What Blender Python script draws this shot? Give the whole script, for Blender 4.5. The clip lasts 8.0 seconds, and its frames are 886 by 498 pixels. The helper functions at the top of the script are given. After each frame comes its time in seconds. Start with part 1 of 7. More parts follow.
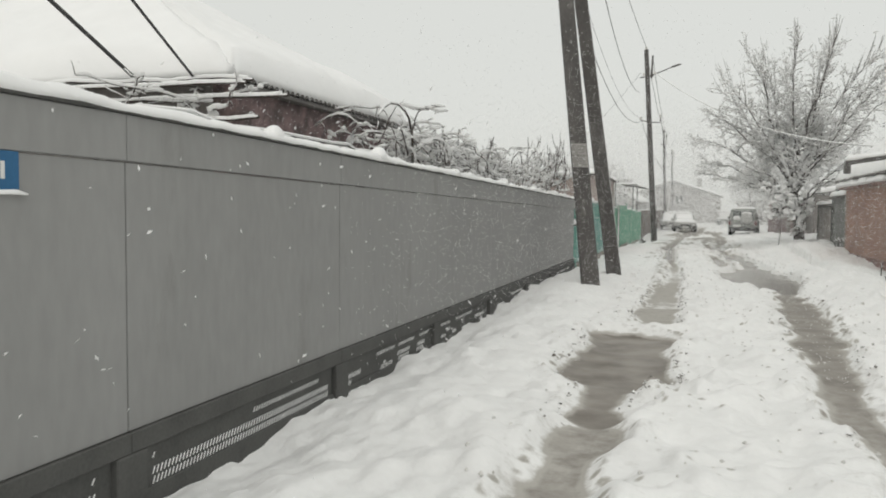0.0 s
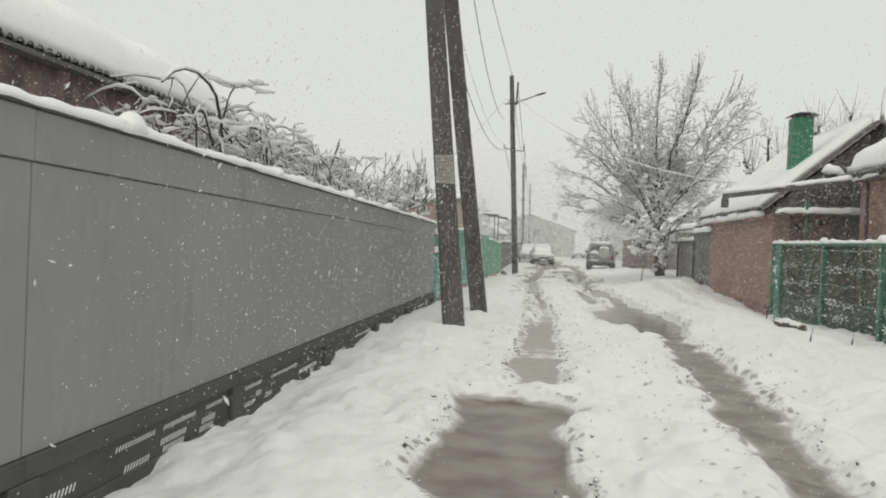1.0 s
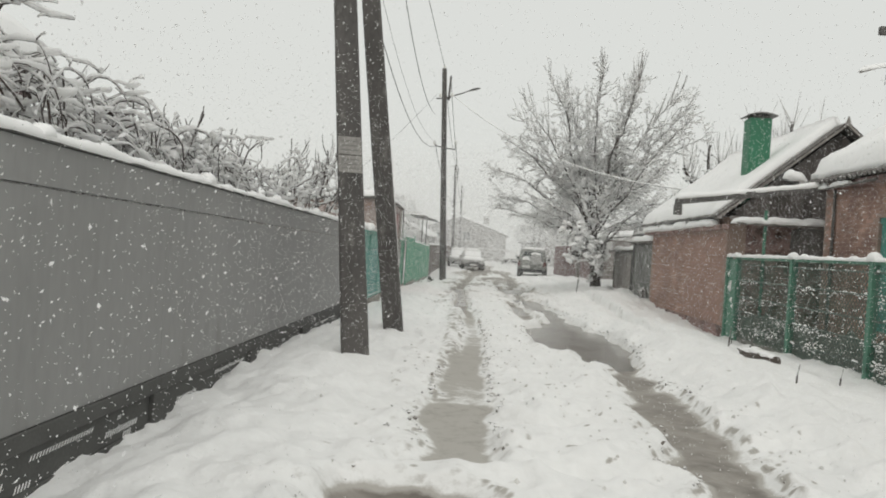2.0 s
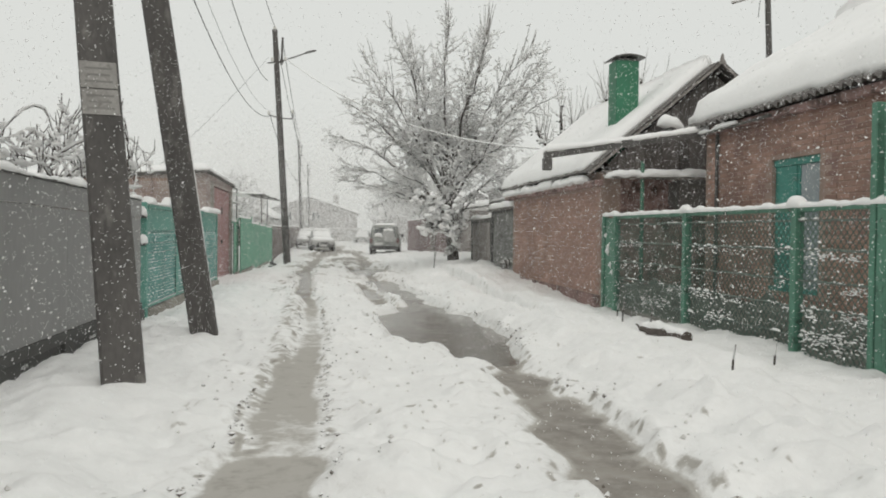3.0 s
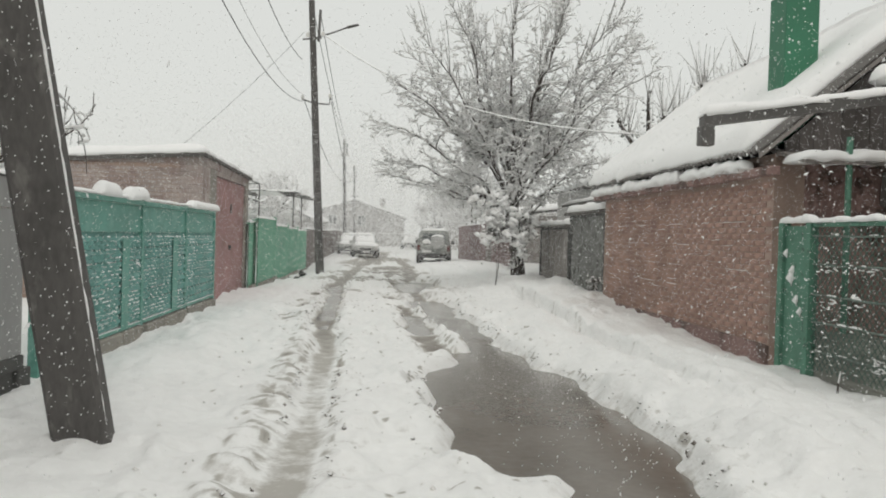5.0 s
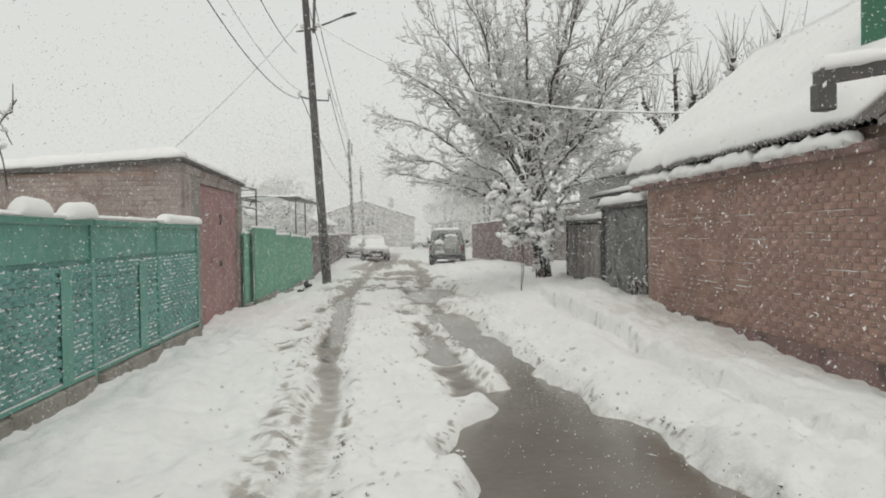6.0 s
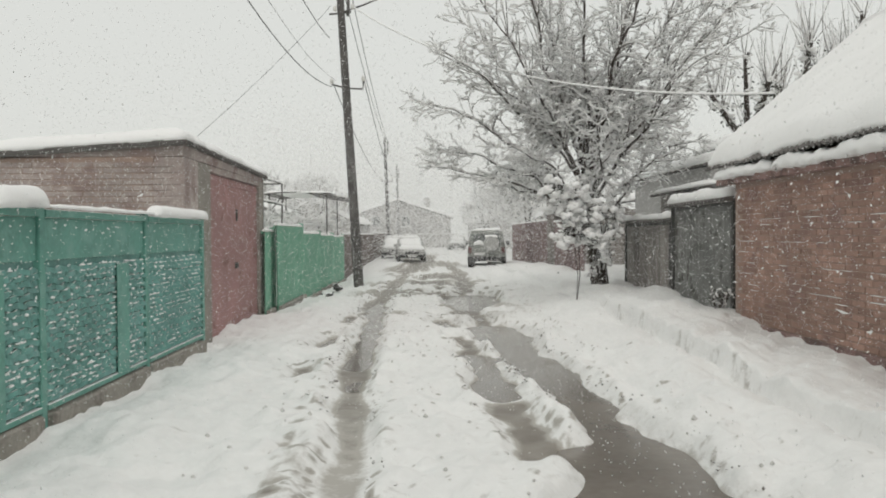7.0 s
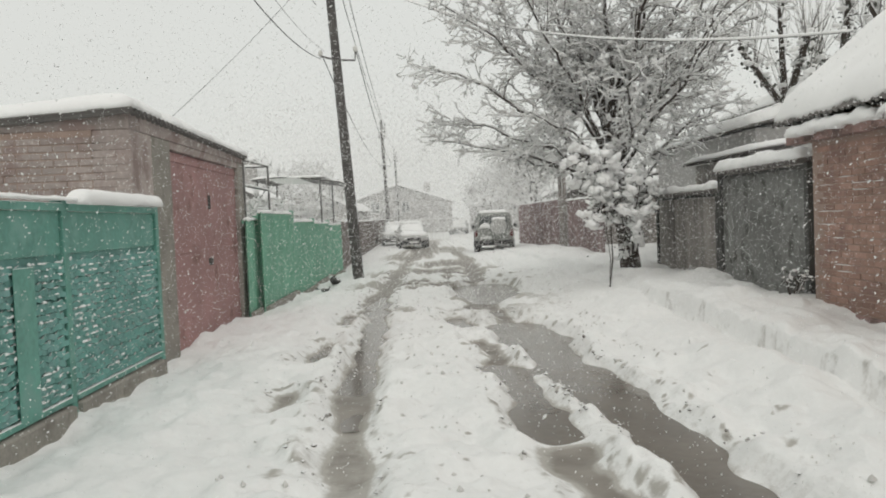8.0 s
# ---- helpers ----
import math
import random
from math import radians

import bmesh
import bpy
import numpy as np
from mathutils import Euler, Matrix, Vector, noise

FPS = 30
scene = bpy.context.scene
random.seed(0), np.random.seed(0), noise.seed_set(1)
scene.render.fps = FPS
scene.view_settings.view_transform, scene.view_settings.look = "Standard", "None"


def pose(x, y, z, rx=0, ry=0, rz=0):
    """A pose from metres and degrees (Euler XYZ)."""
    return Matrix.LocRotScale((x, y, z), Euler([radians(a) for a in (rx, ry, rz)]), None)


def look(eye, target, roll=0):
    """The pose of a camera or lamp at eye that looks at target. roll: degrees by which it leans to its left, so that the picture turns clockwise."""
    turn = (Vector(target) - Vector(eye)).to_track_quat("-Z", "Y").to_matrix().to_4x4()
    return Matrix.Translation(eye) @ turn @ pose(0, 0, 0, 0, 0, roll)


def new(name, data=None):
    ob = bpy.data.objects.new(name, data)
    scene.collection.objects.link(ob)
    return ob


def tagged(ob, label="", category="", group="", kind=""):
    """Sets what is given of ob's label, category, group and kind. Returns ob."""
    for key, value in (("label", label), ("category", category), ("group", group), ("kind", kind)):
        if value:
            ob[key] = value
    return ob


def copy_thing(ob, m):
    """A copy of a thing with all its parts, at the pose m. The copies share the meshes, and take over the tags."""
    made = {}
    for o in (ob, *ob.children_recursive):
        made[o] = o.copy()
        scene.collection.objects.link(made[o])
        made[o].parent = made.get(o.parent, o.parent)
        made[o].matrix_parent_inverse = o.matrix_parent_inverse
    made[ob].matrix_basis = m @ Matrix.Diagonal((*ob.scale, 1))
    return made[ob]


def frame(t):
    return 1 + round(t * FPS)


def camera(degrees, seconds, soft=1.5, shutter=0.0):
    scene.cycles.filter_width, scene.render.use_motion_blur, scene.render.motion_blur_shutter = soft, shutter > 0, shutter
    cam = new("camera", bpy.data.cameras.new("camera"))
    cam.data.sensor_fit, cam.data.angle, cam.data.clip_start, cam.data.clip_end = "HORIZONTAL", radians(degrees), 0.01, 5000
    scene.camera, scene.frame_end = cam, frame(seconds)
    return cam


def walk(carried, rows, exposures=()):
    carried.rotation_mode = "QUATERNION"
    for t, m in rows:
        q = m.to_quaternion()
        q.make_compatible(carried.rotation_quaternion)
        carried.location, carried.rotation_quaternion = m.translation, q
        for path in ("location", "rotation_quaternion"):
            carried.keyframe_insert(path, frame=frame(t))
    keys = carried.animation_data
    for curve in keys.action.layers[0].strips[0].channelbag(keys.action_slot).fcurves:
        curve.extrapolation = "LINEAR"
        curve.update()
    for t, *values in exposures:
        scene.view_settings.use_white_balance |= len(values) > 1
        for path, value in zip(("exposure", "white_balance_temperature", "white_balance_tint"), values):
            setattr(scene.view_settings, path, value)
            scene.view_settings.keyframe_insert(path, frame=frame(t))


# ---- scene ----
cam = camera(58.2, 8.0, soft=1.9)
PATH = [
    (0, (0.04, 0.007, 1.416), (-0.557, 1.914, 1.318), 0.4),
    (0.5, (-0.276, 1.33, 1.416), (-0.722, 3.28, 1.408), 0.8),
    (1, (-0.386, 2.643, 1.33), (-0.64, 4.627, 1.311), 2.4),
    (1.2, (-0.395, 3.17, 1.344), (-0.591, 5.161, 1.328), 2.6),
    (2.3, (-0.312, 5.958, 1.404), (-0.347, 7.958, 1.413), 3.1),
    (2.5, (-0.254, 6.524, 1.374), (-0.233, 8.524, 1.397), 1.6),
    (3, (-0.105, 7.875, 1.298), (0.18, 9.854, 1.254), 0.6),
    (3.5, (-0.005, 9.111, 1.311), (0.266, 11.092, 1.291), 0.7),
    (4, (0.049, 10.331, 1.327), (0.296, 12.316, 1.331), 0.6),
    (4.5, (0.051, 11.579, 1.3), (0.292, 13.563, 1.381), 2.2),
    (4.7, (0.122, 12.096, 1.301), (0.321, 14.086, 1.333), 3.1),
    (5.8, (0.188, 14.53, 1.449), (0.275, 16.527, 1.376), -2.8),
    (6, (0.174, 14.913, 1.459), (0.315, 16.908, 1.42), -1.0),
    (6.5, (0.146, 15.972, 1.478), (0.288, 17.967, 1.447), 0.9),
    (7, (0.117, 16.98, 1.445), (0.17, 18.979, 1.409), -0.4),
    (7.5, (0.078, 17.991, 1.39), (0.129, 19.989, 1.311), -1.4),
    (8, (0.0, 19.122, 1.412), (0.051, 21.12, 1.338), -2.4),
]
walk(cam, [(t, look(eye, target, roll)) for t, eye, target, roll in PATH])

# ---- world and light ----
world = bpy.data.worlds.new("overcast_sky")
scene.world = world
world.use_nodes = True
wn, wl = world.node_tree.nodes, world.node_tree.links
wn.clear()
sky = wn.new("ShaderNodeTexSky")
sky.sky_type = "NISHITA"
sky.sun_disc = False
sky.sun_elevation, sky.sun_rotation = radians(38), radians(200)
sky.dust_density, sky.air_density = 6.0, 1.0
cloud = wn.new("ShaderNodeMix")
cloud.data_type = "RGBA"
cloud.inputs["Factor"].default_value = 0.93
cloud.inputs["B"].default_value = (7.5, 7.6, 7.22, 1)
glow = wn.new("ShaderNodeBackground")
glow.inputs["Strength"].default_value = 0.1
sky_out = wn.new("ShaderNodeOutputWorld")
wl.new(sky.outputs[0], cloud.inputs["A"])
wl.new(cloud.outputs["Result"], glow.inputs["Color"])
wl.new(glow.outputs[0], sky_out.inputs["Surface"])

sun = new("sun", bpy.data.lights.new("sun", "SUN"))
sun.data.energy, sun.data.angle, sun.data.color = 0.5, radians(30), (1.0, 0.97, 0.93)
sun.matrix_basis = look((0, 0, 60), (0 - 10, 0 + 28, 60 - 38))


# ---- materials ----
def material(name, base, rough=0.8, metal=0.0, vary=0.25, scale=3.0, fine=45.0, bump=0.25, stain=None, stain_at=0.62, spec=0.5, each=0.0, stretch=(1, 1, 1)):
    """A surface with colour drift at two sizes, fine relief and stains."""
    m = bpy.data.materials.new(name)
    m.use_nodes = True
    n, l = m.node_tree.nodes, m.node_tree.links
    p = n["Principled BSDF"]
    p.inputs["Roughness"].default_value, p.inputs["Metallic"].default_value = rough, metal
    p.inputs["Specular IOR Level"].default_value = spec
    tc, mp = n.new("ShaderNodeTexCoord"), n.new("ShaderNodeMapping")
    mp.inputs["Scale"].default_value = stretch
    l.new(tc.outputs["Object"], mp.inputs["Vector"])
    big, small = n.new("ShaderNodeTexNoise"), n.new("ShaderNodeTexNoise")
    big.inputs["Scale"].default_value, big.inputs["Detail"].default_value = scale, 5
    small.inputs["Scale"].default_value, small.inputs["Detail"].default_value = fine, 4
    for t in (big, small):
        l.new(mp.outputs[0], t.inputs["Vector"])
    total = n.new("ShaderNodeMath")
    total.operation = "MULTIPLY_ADD"
    total.inputs[1].default_value = 0.6
    l.new(big.outputs["Fac"], total.inputs[0])
    part_ = n.new("ShaderNodeMath")
    part_.operation = "MULTIPLY"
    part_.inputs[1].default_value = 0.4
    l.new(small.outputs["Fac"], part_.inputs[0])
    l.new(part_.outputs[0], total.inputs[2])
    ramp = n.new("ShaderNodeMapRange")
    ramp.inputs["From Min"].default_value, ramp.inputs["From Max"].default_value = 0.3, 0.7
    ramp.inputs["To Min"].default_value, ramp.inputs["To Max"].default_value = 1 - vary, 1 + vary
    l.new(total.outputs[0], ramp.inputs["Value"])
    hue = n.new("ShaderNodeHueSaturation")
    hue.inputs["Color"].default_value = (*base, 1)
    l.new(ramp.outputs[0], hue.inputs["Value"])
    colour = hue.outputs[0]
    if each:
        info = n.new("ShaderNodeObjectInfo")
        isl = n.new("ShaderNodeNewGeometry")
        add = n.new("ShaderNodeMath")
        add.operation = "ADD"
        l.new(info.outputs["Random"], add.inputs[0])
        l.new(isl.outputs["Random Per Island"], add.inputs[1])
        er = n.new("ShaderNodeMapRange")
        er.inputs["From Max"].default_value = 2.0
        er.inputs["To Min"].default_value, er.inputs["To Max"].default_value = 1 - each, 1 + each
        l.new(add.outputs[0], er.inputs["Value"])
        h2 = n.new("ShaderNodeHueSaturation")
        l.new(colour, h2.inputs["Color"])
        l.new(er.outputs[0], h2.inputs["Value"])
        colour = h2.outputs[0]
    if stain:
        sp = n.new("ShaderNodeTexNoise")
        sp.inputs["Scale"].default_value, sp.inputs["Detail"].default_value, sp.inputs["Roughness"].default_value = scale * 2.3, 8, 0.65
        l.new(mp.outputs[0], sp.inputs["Vector"])
        sr = n.new("ShaderNodeMapRange")
        sr.inputs["From Min"].default_value, sr.inputs["From Max"].default_value = stain_at - 0.06, stain_at + 0.06
        l.new(sp.outputs["Fac"], sr.inputs["Value"])
        mx = n.new("ShaderNodeMix")
        mx.data_type = "RGBA"
        mx.inputs["B"].default_value = (*stain, 1)
        l.new(sr.outputs[0], mx.inputs["Factor"])
        l.new(colour, mx.inputs["A"])
        colour = mx.outputs["Result"]
    l.new(colour, p.inputs["Base Color"])
    rr = n.new("ShaderNodeMapRange")
    rr.inputs["To Min"].default_value, rr.inputs["To Max"].default_value = max(0.02, rough - 0.12), min(1, rough + 0.12)
    l.new(big.outputs["Fac"], rr.inputs["Value"])
    l.new(rr.outputs[0], p.inputs["Roughness"])
    if bump:
        b = n.new("ShaderNodeBump")
        b.inputs["Strength"].default_value, b.inputs["Distance"].default_value = bump, 0.01
        l.new(total.outputs[0], b.inputs["Height"])
        l.new(b.outputs[0], p.inputs["Normal"])
    return m


def snowed(m, amount=0.35, start=0.45):
    """Fresh snow caught on the upward faces of a rough surface, broken by noise."""
    n, l = m.node_tree.nodes, m.node_tree.links
    p = n["Principled BSDF"]
    g, s = n.new("ShaderNodeNewGeometry"), n.new("ShaderNodeSeparateXYZ")
    l.new(g.outputs["Normal"], s.inputs[0])
    t = n.new("ShaderNodeTexNoise")
    t.inputs["Scale"].default_value, t.inputs["Detail"].default_value = 9.0, 5
    tc = n.new("ShaderNodeTexCoord")
    l.new(tc.outputs["Object"], t.inputs["Vector"])
    a = n.new("ShaderNodeMath")
    a.operation = "MULTIPLY_ADD"
    a.inputs[1].default_value = amount * 2
    l.new(t.outputs["Fac"], a.inputs[0])
    l.new(s.outputs["Z"], a.inputs[2])
    r = n.new("ShaderNodeMapRange")
    r.inputs["From Min"].default_value, r.inputs["From Max"].default_value = start + amount, start + amount + 0.2
    l.new(a.outputs[0], r.inputs["Value"])
    mx = n.new("ShaderNodeMix")
    mx.data_type = "RGBA"
    mx.inputs["B"].default_value = (0.86, 0.86, 0.86, 1)
    l.new(r.outputs[0], mx.inputs["Factor"])
    l.new(p.inputs["Base Color"].links[0].from_socket, mx.inputs["A"])
    l.new(mx.outputs["Result"], p.inputs["Base Color"])
    return m


SNOW = material("snow", (0.91, 0.91, 0.905), 0.85, vary=0.03, scale=2.0, fine=60, bump=0.3, spec=0.2)
GREY_METAL = material("grey_sheet_metal", (0.27, 0.27, 0.265), 0.55, vary=0.14, scale=0.9, fine=14, bump=0.05, stain=(0.22, 0.22, 0.21), stain_at=0.66, stretch=(1, 1, 0.35))
DARK_BASE = material("dark_painted_base", (0.085, 0.085, 0.081), 0.8, vary=0.3, scale=4, fine=50, bump=0.3)
POLE = material("weathered_concrete_pole", (0.098, 0.092, 0.088), 0.85, vary=0.4, scale=2.5, fine=30, bump=0.5, stain=(0.2, 0.19, 0.18), stain_at=0.64, stretch=(1, 1, 0.4))
CONCRETE = material("grey_concrete", (0.30, 0.28, 0.25), 0.9, vary=0.3, scale=2, fine=35, bump=0.4, stain=(0.2, 0.18, 0.16), stain_at=0.6)
TEAL = snowed(material("teal_painted_metal", (0.125, 0.315, 0.26), 0.55, vary=0.3, scale=1.6, fine=25, bump=0.15, stain=(0.18, 0.37, 0.32), stain_at=0.56), 0.3, 0.35)
TEAL_SLAT = snowed(material("blue_teal_worn_slats", (0.145, 0.33, 0.295), 0.6, vary=0.35, scale=2.2, fine=25, bump=0.15, stain=(0.2, 0.36, 0.34), stain_at=0.57), 0.35, 0.3)
GREEN = material("green_painted_metal", (0.20, 0.42, 0.305), 0.55, vary=0.22, scale=1.3, fine=25, bump=0.12, stain=(0.13, 0.34, 0.23), stain_at=0.6)
CHIM = material("green_painted_sheet", (0.035, 0.17, 0.095), 0.5, vary=0.2, scale=2, fine=30, bump=0.1, stain=(0.05, 0.14, 0.08), stain_at=0.66)
FENCE_GREEN = material("dark_green_fence_paint", (0.16, 0.205, 0.18), 0.6, vary=0.35, scale=2.5, fine=35, bump=0.2, stain=(0.12, 0.12, 0.105), stain_at=0.58)
POST_GREEN = material("green_post_paint", (0.095, 0.23, 0.165), 0.55, vary=0.3, scale=3, fine=40, bump=0.2, stain=(0.03, 0.05, 0.035), stain_at=0.63)
BRICK = material("red_brick", (0.40, 0.258, 0.21), 0.9, vary=0.42, scale=0.9, fine=60, bump=0.5, stain=(0.27, 0.175, 0.155), stain_at=0.56, each=0.34)
MORTAR = material("mortar", (0.36, 0.27, 0.23), 0.95, vary=0.25, scale=3, fine=60, bump=0.5)
OLD_BRICK = material("dark_old_brickwork", (0.33, 0.222, 0.205), 0.9, vary=0.35, scale=1.5, fine=25, bump=0.5, stain=(0.14, 0.10, 0.09), stain_at=0.55, each=0.3)
GARAGE_BRICK = material("brown_garage_brickwork", (0.385, 0.33, 0.31), 0.9, vary=0.35, scale=1.2, fine=20, bump=0.5, stain=(0.28, 0.215, 0.2), stain_at=0.55, each=0.15)
RED_DOOR = material("oxide_red_door_paint", (0.36, 0.205, 0.20), 0.65, vary=0.25, scale=1.2, fine=20, bump=0.15, stain=(0.2, 0.1, 0.085), stain_at=0.62)
COTTAGE_BRICK = snowed(material("stained_purple_brown_brick", (0.235, 0.17, 0.168), 0.9, vary=0.45, scale=2.2, fine=14, bump=0.6, stain=(0.12, 0.095, 0.092), stain_at=0.52), 0.3, 0.45)
GABLE = material("dark_stained_gable_boards", (0.13, 0.118, 0.112), 0.9, vary=0.4, scale=3, fine=30, bump=0.5, stretch=(1, 1, 0.2), each=0.4)
SLATE = material("corrugated_asbestos_slate", (0.16, 0.152, 0.145), 0.9, vary=0.3, scale=2, fine=30, bump=0.4)
PLANK = material("dark_weathered_planks", (0.27, 0.25, 0.235), 0.9, vary=0.4, scale=3, fine=30, bump=0.5, stretch=(1, 1, 0.2), each=0.3)
RAIL = material("dull_grey_zinc", (0.13, 0.125, 0.12), 0.5, 0.4, vary=0.25, scale=4, fine=40, bump=0.1)
BARK = snowed(material("snowy_bark", (0.055, 0.045, 0.038), 0.95, vary=0.4, scale=5, fine=40, bump=0.6), 0.3, 0.15)
TWIG = snowed(material("snowy_twig", (0.13, 0.115, 0.105), 0.95, vary=0.3, scale=5, fine=40, bump=0.0), 0.25, -0.1)
IVY = snowed(material("dark_leaf", (0.06, 0.065, 0.05), 0.8, vary=0.4, scale=6, fine=30, bump=0.2), 0.3, 0.35)
CANE = material("dark_wet_cane", (0.075, 0.06, 0.055), 0.9, vary=0.3, scale=6, fine=40, bump=0.3)
CABLE = material("black_cable", (0.05, 0.05, 0.05), 0.7, vary=0.2, bump=0)
PORCELAIN = material("white_porcelain", (0.7, 0.69, 0.66), 0.3, vary=0.1, bump=0)
GLASS = material("dark_window_glass", (0.09, 0.10, 0.10), 0.08, vary=0.2, scale=2, bump=0)
PAPER = material("weathered_paper_notice", (0.30, 0.29, 0.275), 0.9, vary=0.25, scale=9, fine=50, bump=0.2, stain=(0.2, 0.19, 0.18), stain_at=0.6)
INK = material("grey_print", (0.235, 0.228, 0.218), 0.9, vary=0.2, bump=0)
SIGN_BLUE = material("blue_enamel_sign", (0.03, 0.13, 0.27), 0.35, vary=0.15, bump=0)
WHITE_PAINT = material("white_paint", (0.75, 0.75, 0.74), 0.5, vary=0.08, bump=0)
BROWN_FENCE = material("brown_sheet_fence", (0.17, 0.14, 0.13), 0.7, vary=0.3, scale=1.2, fine=20, bump=0.2)
RED_FENCE = material("dark_red_board_fence", (0.22, 0.16, 0.158), 0.75, vary=0.35, scale=1.5, fine=25, bump=0.3, each=0.3)
GATE_GREY = material("grey_weathered_sheet", (0.21, 0.213, 0.205), 0.7, vary=0.35, scale=1.5, fine=20, bump=0.2, stain=(0.10, 0.10, 0.092), stain_at=0.58)
PLASTER = material("pale_grey_plaster", (0.42, 0.41, 0.40), 0.9, vary=0.15, scale=0.8, fine=10, bump=0.2)
SILVER = material("silver_green_car_paint", (0.27, 0.28, 0.265), 0.35, 0.3, vary=0.12, scale=2, bump=0)
CAR_WHITE = material("light_grey_car_paint", (0.42, 0.42, 0.41), 0.35, 0.1, vary=0.1, scale=2, bump=0)
TYRE = material("black_rubber", (0.025, 0.025, 0.025), 0.85, vary=0.3, bump=0.2)
TRIM = material("black_plastic_trim", (0.035, 0.035, 0.035), 0.6, vary=0.2, bump=0)
LAMP_RED = material("red_tail_lamp", (0.12, 0.035, 0.035), 0.2, vary=0.1, bump=0)
LAMP_CLEAR = material("clear_headlamp", (0.5, 0.5, 0.5), 0.15, vary=0.1, bump=0)
LOG = snowed(material("rotten_log", (0.10, 0.085, 0.075), 0.95, vary=0.4, scale=6, fine=40, bump=0.6), 0.3, 0.62)

# loose flakes and thin sleeves of snow let light through from behind
def thin_snow(name, tint, through_share):
    m = bpy.data.materials.new(name)
    m.use_nodes = True
    n, l = m.node_tree.nodes, m.node_tree.links
    n.clear()
    d, t, x, o = n.new("ShaderNodeBsdfDiffuse"), n.new("ShaderNodeBsdfTranslucent"), n.new("ShaderNodeMixShader"), n.new("ShaderNodeOutputMaterial")
    d.inputs[0].default_value = t.inputs[0].default_value = (*tint, 1)
    x.inputs[0].default_value = through_share
    l.new(d.outputs[0], x.inputs[1]), l.new(t.outputs[0], x.inputs[2]), l.new(x.outputs[0], o.inputs["Surface"])
    return m


BRANCH_SNOW = thin_snow("loose_snow_on_branches", (0.98, 0.98, 0.975), 0.5)
FLAKE = thin_snow("snowflake", (0.97, 0.97, 0.97), 0.5)


def ground_material():
    """Snow, and brown slush where the wheels have cut it away (the mesh's own 'slush' amount, which also paints the
    bank ledge's shade line).
    """
    m = material("trodden_snow_and_slush", (0.865, 0.865, 0.857), 0.85, vary=0.06, scale=1.2, fine=13, bump=0.8, spec=0.2)
    for node in m.node_tree.nodes:
        if node.bl_idname == "ShaderNodeBump":
            node.inputs["Distance"].default_value = 0.05
    n, l = m.node_tree.nodes, m.node_tree.links
    p = n["Principled BSDF"]
    at = n.new("ShaderNodeAttribute")
    at.attribute_name = "slush"
    tc = n.new("ShaderNodeTexCoord")
    f = n.new("ShaderNodeTexNoise")
    f.inputs["Scale"].default_value, f.inputs["Detail"].default_value, f.inputs["Roughness"].default_value = 7.0, 9, 0.7
    l.new(tc.outputs["Object"], f.inputs["Vector"])
    a = n.new("ShaderNodeMath")
    a.operation = "MULTIPLY_ADD"
    a.inputs[1].default_value = 0.9
    l.new(f.outputs["Fac"], a.inputs[0])
    l.new(at.outputs["Fac"], a.inputs[2])
    r = n.new("ShaderNodeMapRange")
    r.inputs["From Min"].default_value, r.inputs["From Max"].default_value = 1.02, 1.38
    l.new(a.outputs[0], r.inputs["Value"])
    # thin grey slush where the snow is only dirtied
    thin = n.new("ShaderNodeMapRange")
    thin.inputs["From Min"].default_value, thin.inputs["From Max"].default_value = 0.58, 0.88
    l.new(a.outputs[0], thin.inputs["Value"])
    calm = n.new("ShaderNodeMapRange")
    calm.inputs["To Min"].default_value, calm.inputs["To Max"].default_value = 0.85, 0.16
    l.new(thin.outputs[0], calm.inputs["Value"])
    for node in n:
        if node.bl_idname == "ShaderNodeBump":
            l.new(calm.outputs[0], node.inputs["Strength"])
    pale = n.new("ShaderNodeMix")
    pale.data_type = "RGBA"
    pale.inputs["B"].default_value = (0.46, 0.442, 0.41, 1)
    l.new(thin.outputs[0], pale.inputs["Factor"])
    l.new(p.inputs["Base Color"].links[0].from_socket, pale.inputs["A"])
    mud = n.new("ShaderNodeMix")
    mud.data_type = "RGBA"
    mud.inputs["A"].default_value, mud.inputs["B"].default_value = (0.30, 0.275, 0.245, 1), (0.17, 0.15, 0.13, 1)
    g = n.new("ShaderNodeTexNoise")
    g.inputs["Scale"].default_value, g.inputs["Detail"].default_value = 2.6, 7
    l.new(tc.outputs["Object"], g.inputs["Vector"])
    gr = n.new("ShaderNodeMapRange")
    gr.inputs["From Min"].default_value, gr.inputs["From Max"].default_value = 0.35, 0.65
    l.new(g.outputs["Fac"], gr.inputs["Value"])
    l.new(gr.outputs[0], mud.inputs["Factor"])
    mx = n.new("ShaderNodeMix")
    mx.data_type = "RGBA"
    l.new(r.outputs[0], mx.inputs["Factor"])
    l.new(pale.outputs["Result"], mx.inputs["A"])
    l.new(mud.outputs["Result"], mx.inputs["B"])
    l.new(mx.outputs["Result"], p.inputs["Base Color"])
    rg = n.new("ShaderNodeMapRange")
    rg.inputs["To Min"].default_value, rg.inputs["To Max"].default_value = 0.85, 0.42
    l.new(r.outputs[0], rg.inputs["Value"])
    l.new(rg.outputs[0], p.inputs["Roughness"])
    return m


GROUND = ground_material()
WATER = material("muddy_meltwater", (0.17, 0.148, 0.125), 0.17, vary=0.25, scale=1.3, fine=14, bump=0.10)


